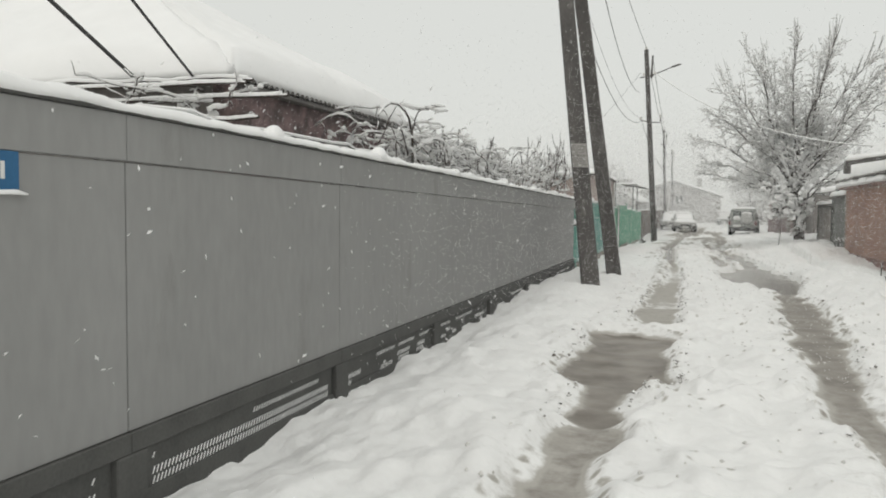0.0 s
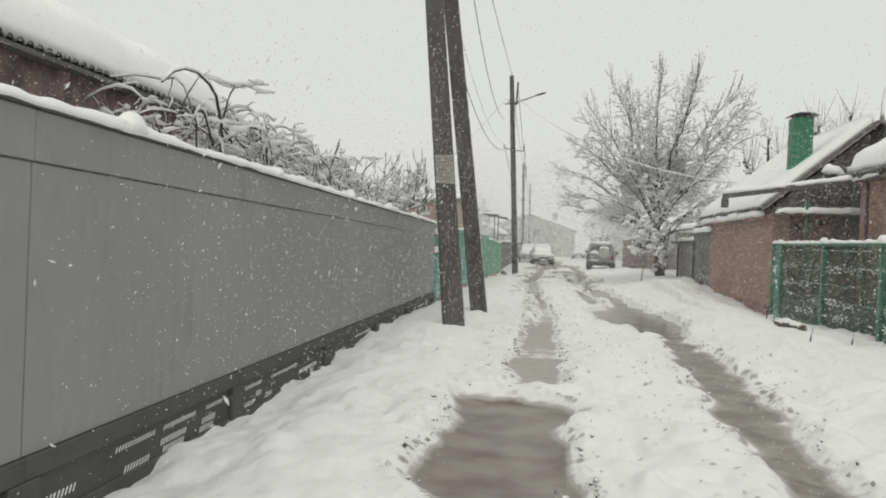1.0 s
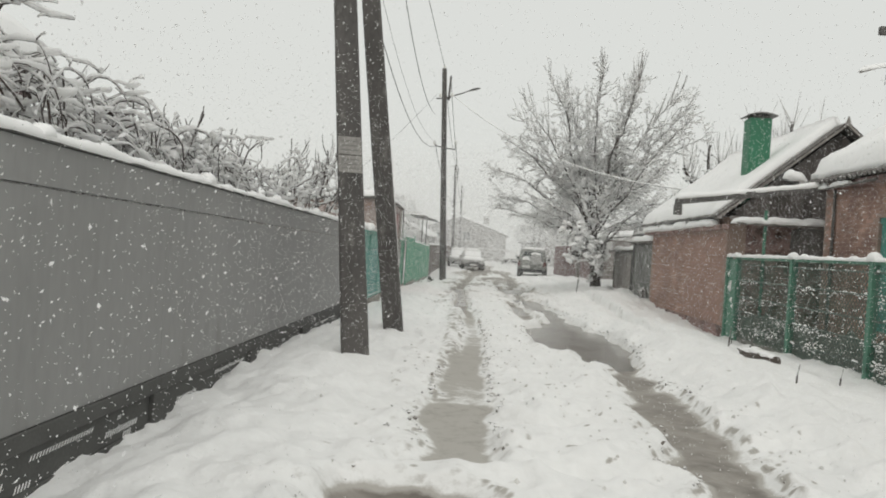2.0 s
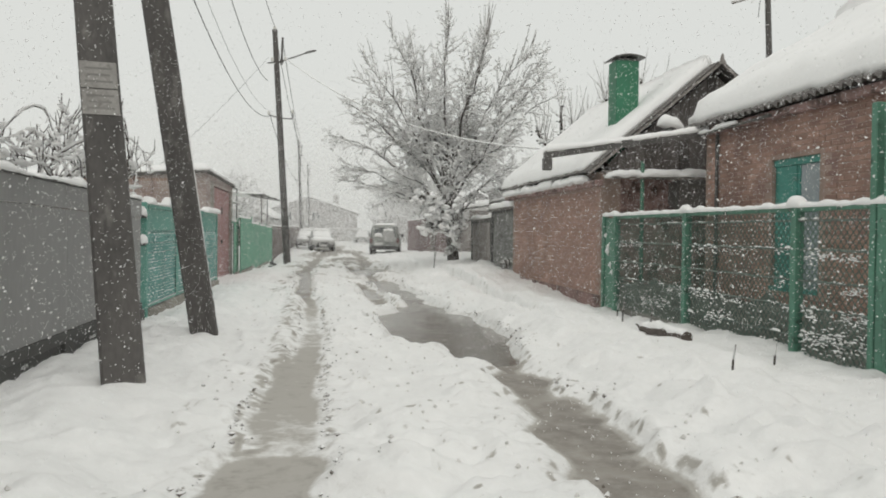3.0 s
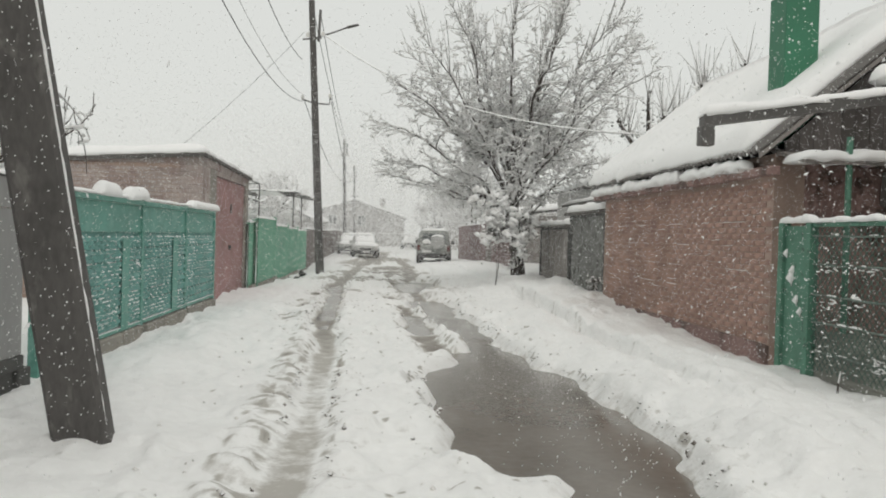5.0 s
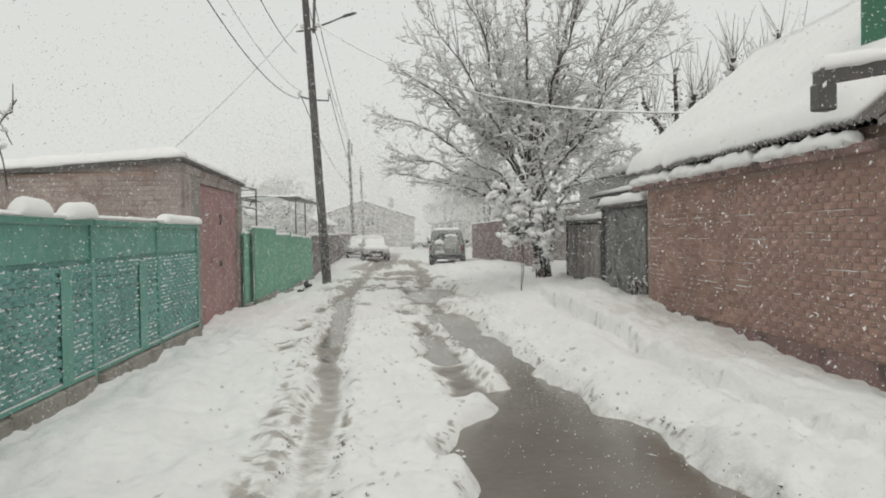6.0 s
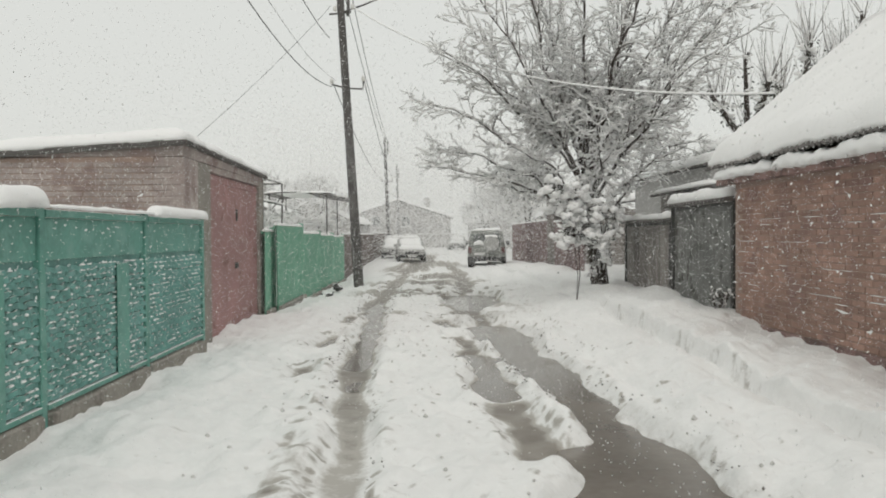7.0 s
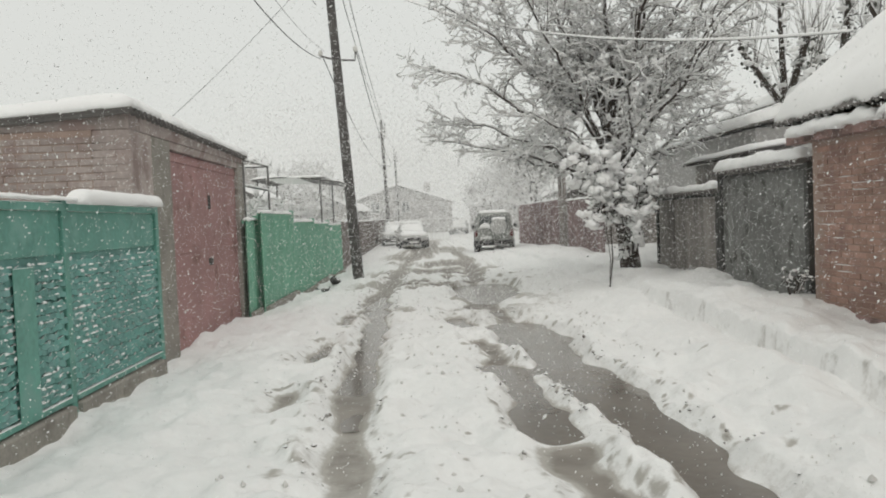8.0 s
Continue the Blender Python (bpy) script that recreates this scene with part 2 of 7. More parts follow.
# ---- mesh helpers ----
def mesh_of(name, verts, faces, smooth=False):
    me = bpy.data.meshes.new(name)
    me.from_pydata([tuple(v) for v in verts], [], faces)
    me.validate()
    if smooth:
        me.polygons.foreach_set("use_smooth", [True] * len(me.polygons))
    return me


class Shape:
    """Collects vertices and faces of one mesh."""

    def __init__(self):
        self.v, self.f = [], []

    def add(self, verts, faces):
        k = len(self.v)
        self.v += [tuple(p) for p in verts]
        self.f += [tuple(i + k for i in q) for q in faces]
        return self

    def box(self, x0, x1, y0, y1, z0, z1, c=0.006):
        """A box with chamfered upright and top edges."""
        c = min(c, (x1 - x0) * 0.3, (y1 - y0) * 0.3, (z1 - z0) * 0.3)
        ring = lambda d, z: [(x0 + d + e, y0 + d, z) if s else (x0 + d, y0 + d + e, z) for s, e in ((0, c), (1, c))] + \
            [(x1 - d - c, y0 + d, z), (x1 - d, y0 + d + c, z), (x1 - d, y1 - d - c, z), (x1 - d - c, y1 - d, z), (x0 + d + c, y1 - d, z), (x0 + d, y1 - d - c, z)]
        rows = [ring(c, z0), ring(0, z0 + c), ring(0, z1 - c), ring(c, z1)]
        faces = [tuple(reversed(range(8))), tuple(range(24, 32))]
        for r in range(3):
            faces += [(r * 8 + i, r * 8 + (i + 1) % 8, r * 8 + 8 + (i + 1) % 8, r * 8 + 8 + i) for i in range(8)]
        return self.add([p for row in rows for p in row], faces)

    def tube(self, pts, radii, sides=8, squash=1.0):
        """A round bar along points, closed at its ends."""
        pts = [Vector(p) for p in pts]
        if not hasattr(radii, "__len__"):
            radii = [radii] * len(pts)
        k = len(self.v)
        for i, p in enumerate(pts):
            t = (pts[min(i + 1, len(pts) - 1)] - pts[max(i - 1, 0)]).normalized()
            side = t.cross(Vector((0, 0, 1)))
            side = side.normalized() if side.length > 1e-3 else Vector((1, 0, 0))
            up = side.cross(t)
            for s in range(sides):
                a = 2 * math.pi * s / sides
                self.v.append(tuple(p + side * (math.cos(a) * radii[i]) + up * (math.sin(a) * radii[i] * squash)))
        for i in range(len(pts) - 1):
            for s in range(sides):
                a, b = k + i * sides + s, k + i * sides + (s + 1) % sides
                self.f.append((a, b, b + sides, a + sides))
        self.f.append(tuple(k + s for s in reversed(range(sides))))
        self.f.append(tuple(k + (len(pts) - 1) * sides + s for s in range(sides)))
        return self

    def prism(self, outline, axis, a, b):
        """An outline of two coordinates pushed along an axis from a to b."""
        n = len(outline)
        def at(p, t):
            return (t, p[0], p[1]) if axis == "x" else (p[0], t, p[1]) if axis == "y" else (p[0], p[1], t)
        verts = [at(p, a) for p in outline] + [at(p, b) for p in outline]
        faces = [tuple(range(n)), tuple(reversed(range(n, 2 * n)))] + [(i, i + n, (i + 1) % n + n, (i + 1) % n) for i in range(n)]
        return self.add(verts, faces)

    def ridge(self, a, b, width, height, seed=0.0, lumps=0.35, step=0.09, sag=0.25):
        """Snow lying along a rail from a to b: a rounded, lumpy ridge with soft ends."""
        a, b = Vector(a), Vector(b)
        run = (b - a).length
        n = max(4, int(run / step))
        way = (b - a).normalized()
        side = way.cross(Vector((0, 0, 1))).normalized()
        k, m = len(self.v), 9
        for i in range(n + 1):
            t = i / n
            end = min(1.0, math.sqrt(max(0.0, 1 - max(0, 1 - t * run / (height * 1.2)) ** 2)), math.sqrt(max(0.0, 1 - max(0, 1 - (1 - t) * run / (height * 1.2)) ** 2)))
            end = max(end, 0.12)
            p = a.lerp(b, t)
            s = t * run
            g = 1 + lumps * (noise.noise(Vector((s * 1.7, seed, 0))) + 0.8 * noise.noise(Vector((s * 5.5, seed, 3))))
            w = width * (0.5 + 0.5 * end) * (1 + 0.3 * noise.noise(Vector((s * 3.1, seed, 7))))
            drift = 0.12 * width * noise.noise(Vector((s * 2.3, seed, 11)))
            for j in range(m):
                u = math.pi * j / (m - 1)
                hgt = math.sin(u) ** 0.75 * height * g * end
                droop = -sag * height * (abs(math.cos(u)) ** 6) * (0.6 + noise.noise(Vector((s * 6, j, seed))))
                self.v.append(tuple(p + side * (math.cos(u) * w * 0.5 + drift) + Vector((0, 0, hgt + droop))))
        for i in range(n):
            for j in range(m - 1):
                q = k + i * m + j
                self.f.append((q, q + 1, q + m + 1, q + m))
            q = k + i * m
            self.f.append((q, q + m, q + 2 * m - 1, q + m - 1))
        self.f.append(tuple(k + j for j in reversed(range(m))))
        self.f.append(tuple(k + n * m + j for j in range(m)))
        return self

    def slab(self, o, u, v, thick, seed=0.0, cell=0.14, rough=0.3, lip=0.1, s0=0.0, s1=0.0, crest=False):
        """Snow blanket on a roof plane from corner o along u and v: thick in the middle, rounded at the rims; crest: full to the ridge."""
        o, u, v = Vector(o), Vector(u), Vector(v)
        nu, nv = max(3, int(u.length / cell)), max(3, int(v.length / cell))
        up = Vector((0, 0, 1))
        k = len(self.v)
        for layer in (1, 0):
            for i in range(nu + 1):
                for j in range(nv + 1):
                    a, b = i / nu, j / nv
                    d = min(a * u.length, (1 - a) * u.length, b * v.length, 9.0 if crest else (1 - b) * v.length)
                    r = thick * 0.9
                    e = math.sqrt(max(0.0, 1 - max(0.0, 1 - d / r) ** 2)) if r > 0 else 1
                    n1 = noise.noise(Vector((a * u.length * 0.8, b * v.length * 0.8, seed)))
                    n2 = noise.noise(Vector((a * u.length * 3.5, b * v.length * 3.5, seed + 5)))
                    h = thick * (0.25 + 0.75 * e) * (1 + rough * n1 + 0.4 * rough * n2)
                    p = o + u * (s0 * b + a * (1 - (s0 + s1) * b)) + v * b
                    if d < 1e-6 and not (s0 or s1):
                        p += (u.normalized() * (1 if a > 0.5 else -1) * (min(a, 1 - a) < 1e-6) + v.normalized() * (1 if b > 0.5 else -1) * (min(b, 1 - b) < 1e-6)) * lip * noise.noise(Vector((p.x * 2.2 + p.y * 2.2, p.z * 2, seed + 9)))
                    self.v.append(tuple(p + up * (h if layer else (-0.02 if d > 0 else -thick * 0.14))))
        per = (nu + 1) * (nv + 1)
        w = nv + 1
        for i in range(nu):
            for j in range(nv):
                q = k + i * w + j
                self.f.append((q, q + w, q + w + 1, q + 1))
                q += per
                self.f.append((q, q + 1, q + w + 1, q + w))
        rim = [(i, 0) for i in range(nu)] + [(nu, j) for j in range(nv)] + [(i, nv) for i in range(nu, 0, -1)] + [(0, j) for j in range(nv, 0, -1)]
        ids = [k + i * w + j for i, j in rim]
        for c in range(len(ids)):
            a, b = ids[c], ids[(c + 1) % len(ids)]
            self.f.append((b, a, a + per, b + per))
        return self

    def waves(self, o, u, v, pitch=0.13, deep=0.022, thick=0.012, s0=0.0, s1=0.0):
        """A corrugated sheet: waves run along v, seen end-on at the rim along u."""
        o, u, v = Vector(o), Vector(u), Vector(v)
        nor = u.cross(v).normalized()
        if nor.z < 0:
            nor = -nor
        n = int(u.length / pitch * 6)
        k = len(self.v)
        for i in range(n + 1):
            a = i / n
            h = deep * math.cos(2 * math.pi * a * u.length / pitch)
            for b in (0, 1):
                p = o + u * (s0 * b + a * (1 - (s0 + s1) * b)) + v * b
                self.v += [tuple(p + nor * h), tuple(p + nor * (h - thick))]
        for i in range(n):
            q = k + i * 4
            self.f += [(q, q + 4, q + 6, q + 2), (q + 1, q + 3, q + 7, q + 5), (q, q + 1, q + 5, q + 4), (q + 2, q + 6, q + 7, q + 3)]
        self.f += [(k, k + 2, k + 3, k + 1), (k + n * 4, k + n * 4 + 1, k + n * 4 + 3, k + n * 4 + 2)]
        return self


def thing(name, at, label, category, group="", kind="", turn=0.0):
    ob = new(name)
    ob.empty_display_size = 0.2
    ob.matrix_basis = pose(*at, 0, 0, turn)
    return tagged(ob, label, category, group, kind)


def chain(ob):
    m = ob.matrix_basis.copy()
    while ob.parent:
        ob = ob.parent
        m = ob.matrix_basis @ m
    return m


def part(name, shape, mat, parent, label="", smooth=False, local=False, kind=""):
    """One mesh object under a thing or part. Shapes are given in the world, or local to the thing."""
    me = shape if isinstance(shape, bpy.types.Mesh) else mesh_of(name, shape.v, shape.f, smooth)
    if not local:
        me.transform(chain(parent).inverted())
    me.materials.append(mat)
    ob = new(name, me)
    ob.parent = parent
    return tagged(ob, label, kind=kind)


def single(name, shape, mat, label, category="", group="", kind="", smooth=False):
    """A thing that is one mesh, with its origin at its foot."""
    me = shape if isinstance(shape, bpy.types.Mesh) else mesh_of(name, shape.v, shape.f, smooth)
    co = np.zeros(len(me.vertices) * 3)
    me.vertices.foreach_get("co", co)
    co = co.reshape(-1, 3)
    o = Vector(((co[:, 0].min() + co[:, 0].max()) / 2, (co[:, 1].min() + co[:, 1].max()) / 2, co[:, 2].min()))
    me.transform(Matrix.Translation(-o))
    me.materials.append(mat)
    ob = new(name, me)
    ob.matrix_basis = Matrix.Translation(o)
    return tagged(ob, label, category, group, kind)


# ---- ground ----
_table = np.random.RandomState(7).rand(256, 256)


def vnoise(x, y):
    """Smooth value noise, -1 to 1, for arrays."""
    xi, yi = np.floor(x).astype(int), np.floor(y).astype(int)
    fx, fy = x - xi, y - yi
    fx, fy = fx * fx * (3 - 2 * fx), fy * fy * (3 - 2 * fy)
    g = lambda i, j: _table[(xi + i) % 256, (yi + j) % 256]
    return 2 * ((g(0, 0) * (1 - fx) + g(1, 0) * fx) * (1 - fy) + (g(0, 1) * (1 - fx) + g(1, 1) * fx) * fy) - 1


# wheel cuts and pools: x, y to x, y, half width, depth
LEFT_RUT = [
    (-0.62, 0, -0.62, 5.4, 0.24, 0.08), (-0.64, 5.9, -0.65, 7.0, 0.28, 0.10), (-0.59, 7.4, -0.62, 9.7, 0.48, 0.11),
    (-0.42, 10.8, -0.44, 12.6, 0.34, 0.07), (-0.44, 12.6, -0.40, 16.0, 0.29, 0.055), (-0.32, 16.0, -0.29, 18.5, 0.18, 0.055), (-0.29, 18.5, -0.40, 22.5, 0.16, 0.06),
    (-0.40, 22.5, -0.50, 23.8, 0.16, 0.075), (-0.50, 23.8, -0.60, 25.0, 0.185, 0.085), (-0.60, 25.0, -0.68, 26.4, 0.195, 0.10), (-0.68, 26.4, -0.70, 28.6, 0.205, 0.12), (-0.70, 28.6, -0.77, 32.2, 0.205, 0.12), (-0.8, 32.2, -0.92, 35.2, 0.30, 0.11),
    (-1.24, 25.5, -1.25, 26.1, 0.125, 0.09), (-1.26, 27.6, -1.22, 29.1, 0.185, 0.135), (-1.26, 30.8, -1.20, 32.2, 0.165, 0.13),
    (-0.9, 35.2, -0.7, 41.0, 0.24, 0.09), (-0.7, 41.0, -0.4, 60.0, 0.26, 0.08),
]
RIGHT_RUT = [
    (1.26, 0, 1.27, 7.0, 0.22, 0.085), (1.27, 7.0, 1.50, 10.0, 0.25, 0.09), (1.50, 10.0, 1.68, 14.2, 0.33, 0.09),
    (1.68, 14.2, 1.75, 16.2, 0.24, 0.09), (1.68, 16.7, 1.85, 17.6, 0.40, 0.18), (1.50, 18.4, 1.45, 21.0, 0.84, 0.185),
    (1.45, 21.0, 1.55, 22.6, 0.46, 0.17), (0.98, 22.3, 0.92, 24.2, 0.22, 0.105), (0.90, 24.6, 0.80, 27.2, 0.22, 0.155), (0.78, 27.6, 0.62, 28.8, 0.16, 0.10), (0.55, 30.3, 0.45, 31.4, 0.26, 0.14),
    (1.64, 22.4, 1.58, 25.2, 0.29, 0.17), (1.54, 25.2, 1.30, 29.0, 0.31, 0.165), (1.34, 29.0, 1.30, 30.3, 0.50, 0.165), (1.2, 30.8, 1.15, 32.2, 0.22, 0.12), (0.95, 32.4, 1.0, 33.4, 0.3, 0.10),
    (1.25, 34.1, 1.25, 37.0, 0.70, 0.165), (1.3, 38.2, 1.6, 47.0, 0.30, 0.10), (1.6, 47.0, 1.4, 60.0, 0.30, 0.08),
]
CROSSINGS = [
    (-1.2, 37.6, 0.4, 38.2, 0.12, 0.08), (0.3, 40.0, 2.2, 40.6, 0.28, 0.10), (-0.9, 43.0, 1.2, 43.4, 0.22, 0.09),
    (0.2, 46.4, 2.0, 46.0, 0.30, 0.09), (-1.0, 48.8, 1.0, 50.0, 0.3, 0.09), (-0.4, 53, 1.2, 55, 0.4, 0.08),
]


# packed cuts with clean edges, by half width and depth; the wet ones among them lie bare
CALM = {(0.29, 0.055), (0.18, 0.055), (0.16, 0.06)}
WET = {(0.16, 0.075), (0.185, 0.085), (0.195, 0.10), (0.205, 0.12), (0.125, 0.09), (0.185, 0.135), (0.165, 0.13)}


def carve(x, y):
    """Depth cut out of the snow, and 0 to 1 for how bare it is."""
    wob = 0.12 * vnoise(x * 1.9 + 31, y * 1.9) + 0.042 * vnoise(x * 4.7, y * 4.7 + 17) + 0.010 * vnoise(x * 9, y * 9)
    cut, band, dirt = np.zeros_like(x), np.zeros_like(x), np.zeros_like(x)
    for x0, y0, x1, y1, half, deep in LEFT_RUT + RIGHT_RUT + CROSSINGS:
        near = (y > min(y0, y1) - 1.5) & (y < max(y0, y1) + 1.5)
        if not near.any():
            continue
        px, py = x[near] - x0, y[near] - y0
        dx, dy = x1 - x0, y1 - y0
        t = np.clip((px * dx + py * dy) / (dx * dx + dy * dy), 0, 1)
        calm = 0.4 if (half, deep) in CALM else 0.45 if (half, deep) in WET else 1.0
        d = np.hypot(px - t * dx, py - t * dy) + calm * wob[near]
        c = np.clip((half + 0.06 + deep * 0.25 - d) / (0.1 + deep * 0.6), 0, 1)
        cut[near] = np.maximum(cut[near], deep * c * c * (3 - 2 * c))
        band[near] = np.maximum(band[near], np.clip((half + 0.5 - d) / 0.5, 0, 1))
        floor = np.clip((half - 0.01 - d) / 0.09, 0, 1)
        dirt[near] = np.maximum(dirt[near], floor * (np.clip(0.37 + 0.22 * vnoise(x[near] * 1.6 + 20, y[near] * 0.55), 0.14, 0.62) if calm == 0.4 else min(1.0, (deep / 0.10) ** 1.5)))
    return cut, band, dirt


def profile(x, y):
    """Snow surface before the wheels: banks at both sides, road in the middle."""
    foot_l = np.interp(y, [0, 4, 10, 14, 20, 27, 31, 46, 60], [-0.2, -0.2, -0.1, -0.0, 0.0, -0.03, -0.08, -0.2, -0.1])
    bank_l = np.interp(y, [0, 6, 14, 18, 26, 32, 46, 60], [-0.05, 0.0, 0.1, 0.06, 0.02, 0.0, -0.08, -0.08])
    foot_r = np.interp(y, [0, 8, 14, 16, 18, 21.5, 24, 28.3, 33, 46, 60], [0.05, 0.1, 0.13, 0.12, 0.0, -0.08, 0.03, 0.16, 0.27, 0.3, 0.0])
    z = np.zeros_like(x)
    knots = np.array([-60, -2.75, -1.9, -1.15, -0.8, 2.3, 2.75, 3.03, 3.085, 4.8, 60])
    groove = np.interp(y, [17, 22, 30, 31.5], [0.0, 1.0, 1.0, 0.0])
    lift = np.interp(y, [0, 13, 20, 36, 48, 60], [0.03, 0.06, 0.1, 0.14, 0.05, -0.05])
    vals = [foot_l, foot_l, bank_l, -0.02 + 0 * y, -0.04 + 0 * y, -0.04 + 0 * y, lift * 0.9, lift - 0.15 * groove, 0.6 * lift + 0.4 * foot_r + 0.02 + 0.09 * groove, foot_r, foot_r]
    for i in range(len(knots) - 1):
        sel = (x >= knots[i]) & (x < knots[i + 1])
        t = (x[sel] - knots[i]) / (knots[i + 1] - knots[i])
        t = t * t * (3 - 2 * t)
        z[sel] = vals[i][sel] * (1 - t) + vals[i + 1][sel] * t
    out = (x < -60) | (x >= 60)
    z[out] = -0.05
    return z


def tread_line(y):
    return np.interp(y, [8, 14, 18, 22, 23.6, 26, 32, 40], [-0.60, -0.60, -0.62, -0.70, -0.83, -1.02, -1.07, -1.1])


def lugs(x, y):
    """Marks of the tyre's lugs, two slanting rows, broken where the snow has crumbled; -1 to 1."""
    off = x - tread_line(y)
    wave = np.sin(2 * math.pi * (y / 0.15 + np.abs(off) * 2.4 + 0.25 * (off > 0)))
    return np.clip(wave * 2.2, -1, 1) * np.clip(0.75 + 1.5 * vnoise(x * 2.1 + 60, y * 1.3), 0, 1)


def bank_line(y):
    """How far the ledge of the east bank stands from its usual line."""
    return np.interp(y, [18, 22, 24.5, 28, 36], [0.0, 0.18, 0.20, 0.32, 0.32])


def slush_field(x, y):
    """Where the far road is churned to slush: bars across it with islands of snow between, 0 to 1."""
    lane = np.exp(-((x - 0.4) / 1.85) ** 4) * np.clip((y - 29.5) / 7, 0, 1) * np.clip((80 - y) / 10, 0, 1)
    bars = 0.15 + 1.2 * vnoise(x * 0.65 + 4, y * 0.95) + 0.75 * vnoise(x * 1.9, y * 2.3) + 0.4 * vnoise(x * 4.5 + 8, y * 5.5)
    return lane * np.clip(bars * 2.4, 0, 1) * 0.95


def ground_at(x, y):
    x, y = np.asarray(x, float), np.asarray(y, float)
    near = np.clip(1 - (np.hypot(np.maximum(np.abs(x - 1) - 6, 0), np.maximum(np.abs(y - 25) - 40, 0))) / 10, 0, 1)
    bend = 0.05 * vnoise(0 * x + 3.3, y * 0.35) + 0.035 * vnoise(0 * x + 8.1, y * 1.3)
    cut, band, dirt = carve(x, y)
    # the churned floor of a cut lies flat
    near = near * (1 - 0.8 * np.clip(cut / 0.05, 0, 1))
    rim = np.clip(cut / 0.06, 0, 1)
    rim = 4 * rim * (1 - rim)
    shift = np.where(x > 2.2, 1.0, 0.0) * bank_line(y) * np.clip((x - 2.2) / 1.0, 0, 1) * np.clip((5.0 - x) / 1.0, 0, 1)
    z = profile(np.where(x > 2.2, x + bend - shift, x), y) - cut
    z += near * (0.05 * vnoise(x * 0.9, y * 0.9) + 0.05 * vnoise(x * 2.7 + 9, y * 2.1) + 0.028 * vnoise(x * 6.3, y * 5.1 + 3) + 0.017 * vnoise(x * 12.1 + 6, y * 10))
    # tread of a tyre pressed beside the wheel cut
    tread = np.exp(-((x - tread_line(y)) / np.interp(y, [22, 25], [0.15, 0.105])) ** 4) * np.clip((y - 10) / 3, 0, 1) * np.clip((35 - y) / 3, 0, 1)
    worn = np.clip((24.5 - y) / 2.5, 0.25, 1)
    z += near * tread * lugs(x, y) * 0.012 * worn
    z += near * np.clip((y - 16) / 4, 0, 1) * tread * (0.016 + 0.04 * np.maximum(0, vnoise(x * 6.5 + 6, y * 6.5)) + 0.014 * vnoise(x * 11, y * 11 + 4))
    z -= 0.055 * slush_field(x, y) * (1 - np.clip(cut / 0.05, 0, 1))
    churn = np.clip(1.3 - np.abs(x - 0.5) / 2.6, 0, 1)
    z += near * (0.03 * churn + 0.03 * rim + 0.035 * band) * np.maximum(0, vnoise(x * 7.3 + 5, y * 7.3)) * 1.5
    z += near * 0.02 * band * vnoise(x * 10.5 + 3, y * 10.5)
    step = np.clip((x - 2.2 - 0.07 * vnoise(0 * x + 5, y * 1.6) - 0.05 * vnoise(x * 4, y * 5)) / 0.07, 0, 1) * np.clip((3.0 - x) / 0.7, 0, 1)
    z += 0.06 * step * np.interp(y, [21, 24, 29, 31], [0, 1, 1, 0])
    verge = np.exp(-((x - 2.9) / 0.9) ** 2) * (1 - 0.6 * np.clip((x - 2.6) / 0.3, 0, 1) * np.clip((y - 20) / 2, 0, 1))
    z += near * verge * (0.09 * np.maximum(0, vnoise(x * 2.9 + 2, y * 2.9 + 44)) + 0.045 * np.maximum(0, vnoise(x * 8.1, y * 8.1 + 4)))
    gap = x + bend - shift - 3.035 + 0.03 * vnoise(x * 6, y * 6 + 2)
    z -= near * 0.085 * np.exp(-(gap / 0.04) ** 2) * np.interp(y, [19, 22, 30, 32], [0, 1, 1, 0]) * np.clip(0.75 + 1.2 * vnoise(x * 1.2 + 4, y * 1.6), 0, 1)
    drift = np.clip((x - 3.3) / 0.5, 0, 1) * np.clip((5.2 - x) / 0.4, 0, 1) * np.interp(y, [24, 27, 37, 40], [0, 1, 1, 0])
    z += near * drift * (0.11 * np.maximum(0, vnoise(x * 1.5 + 31, y * 1.3)) + 0.05 * np.maximum(0, vnoise(x * 3.6, y * 3.3 + 12)))
    z += near * 0.022 * (churn + band) * np.maximum(0, vnoise(x * 4.4 + 15, y * 4.4)) ** 2
    z -= near * churn * 0.05 * np.clip((vnoise(x * 3.6 + 71, y * 3.6 + 5) - 0.5) * 4, 0, 1) * (1 - np.clip(cut / 0.05, 0, 1))
    return z, cut, band, dirt


def gz(x, y):
    return float(ground_at(np.array([x]), np.array([y]))[0][0])


def spread(dense_from, dense_to, step, reach):
    mid = np.arange(dense_from, dense_to + step / 2, step)
    outs, d, s = [], 0.0, step
    while d < reach:
        s *= 1.28
        d += s
        outs.append(d)
    return np.concatenate([(mid[0] - np.array(outs))[::-1], mid, mid[-1] + np.array(outs)])


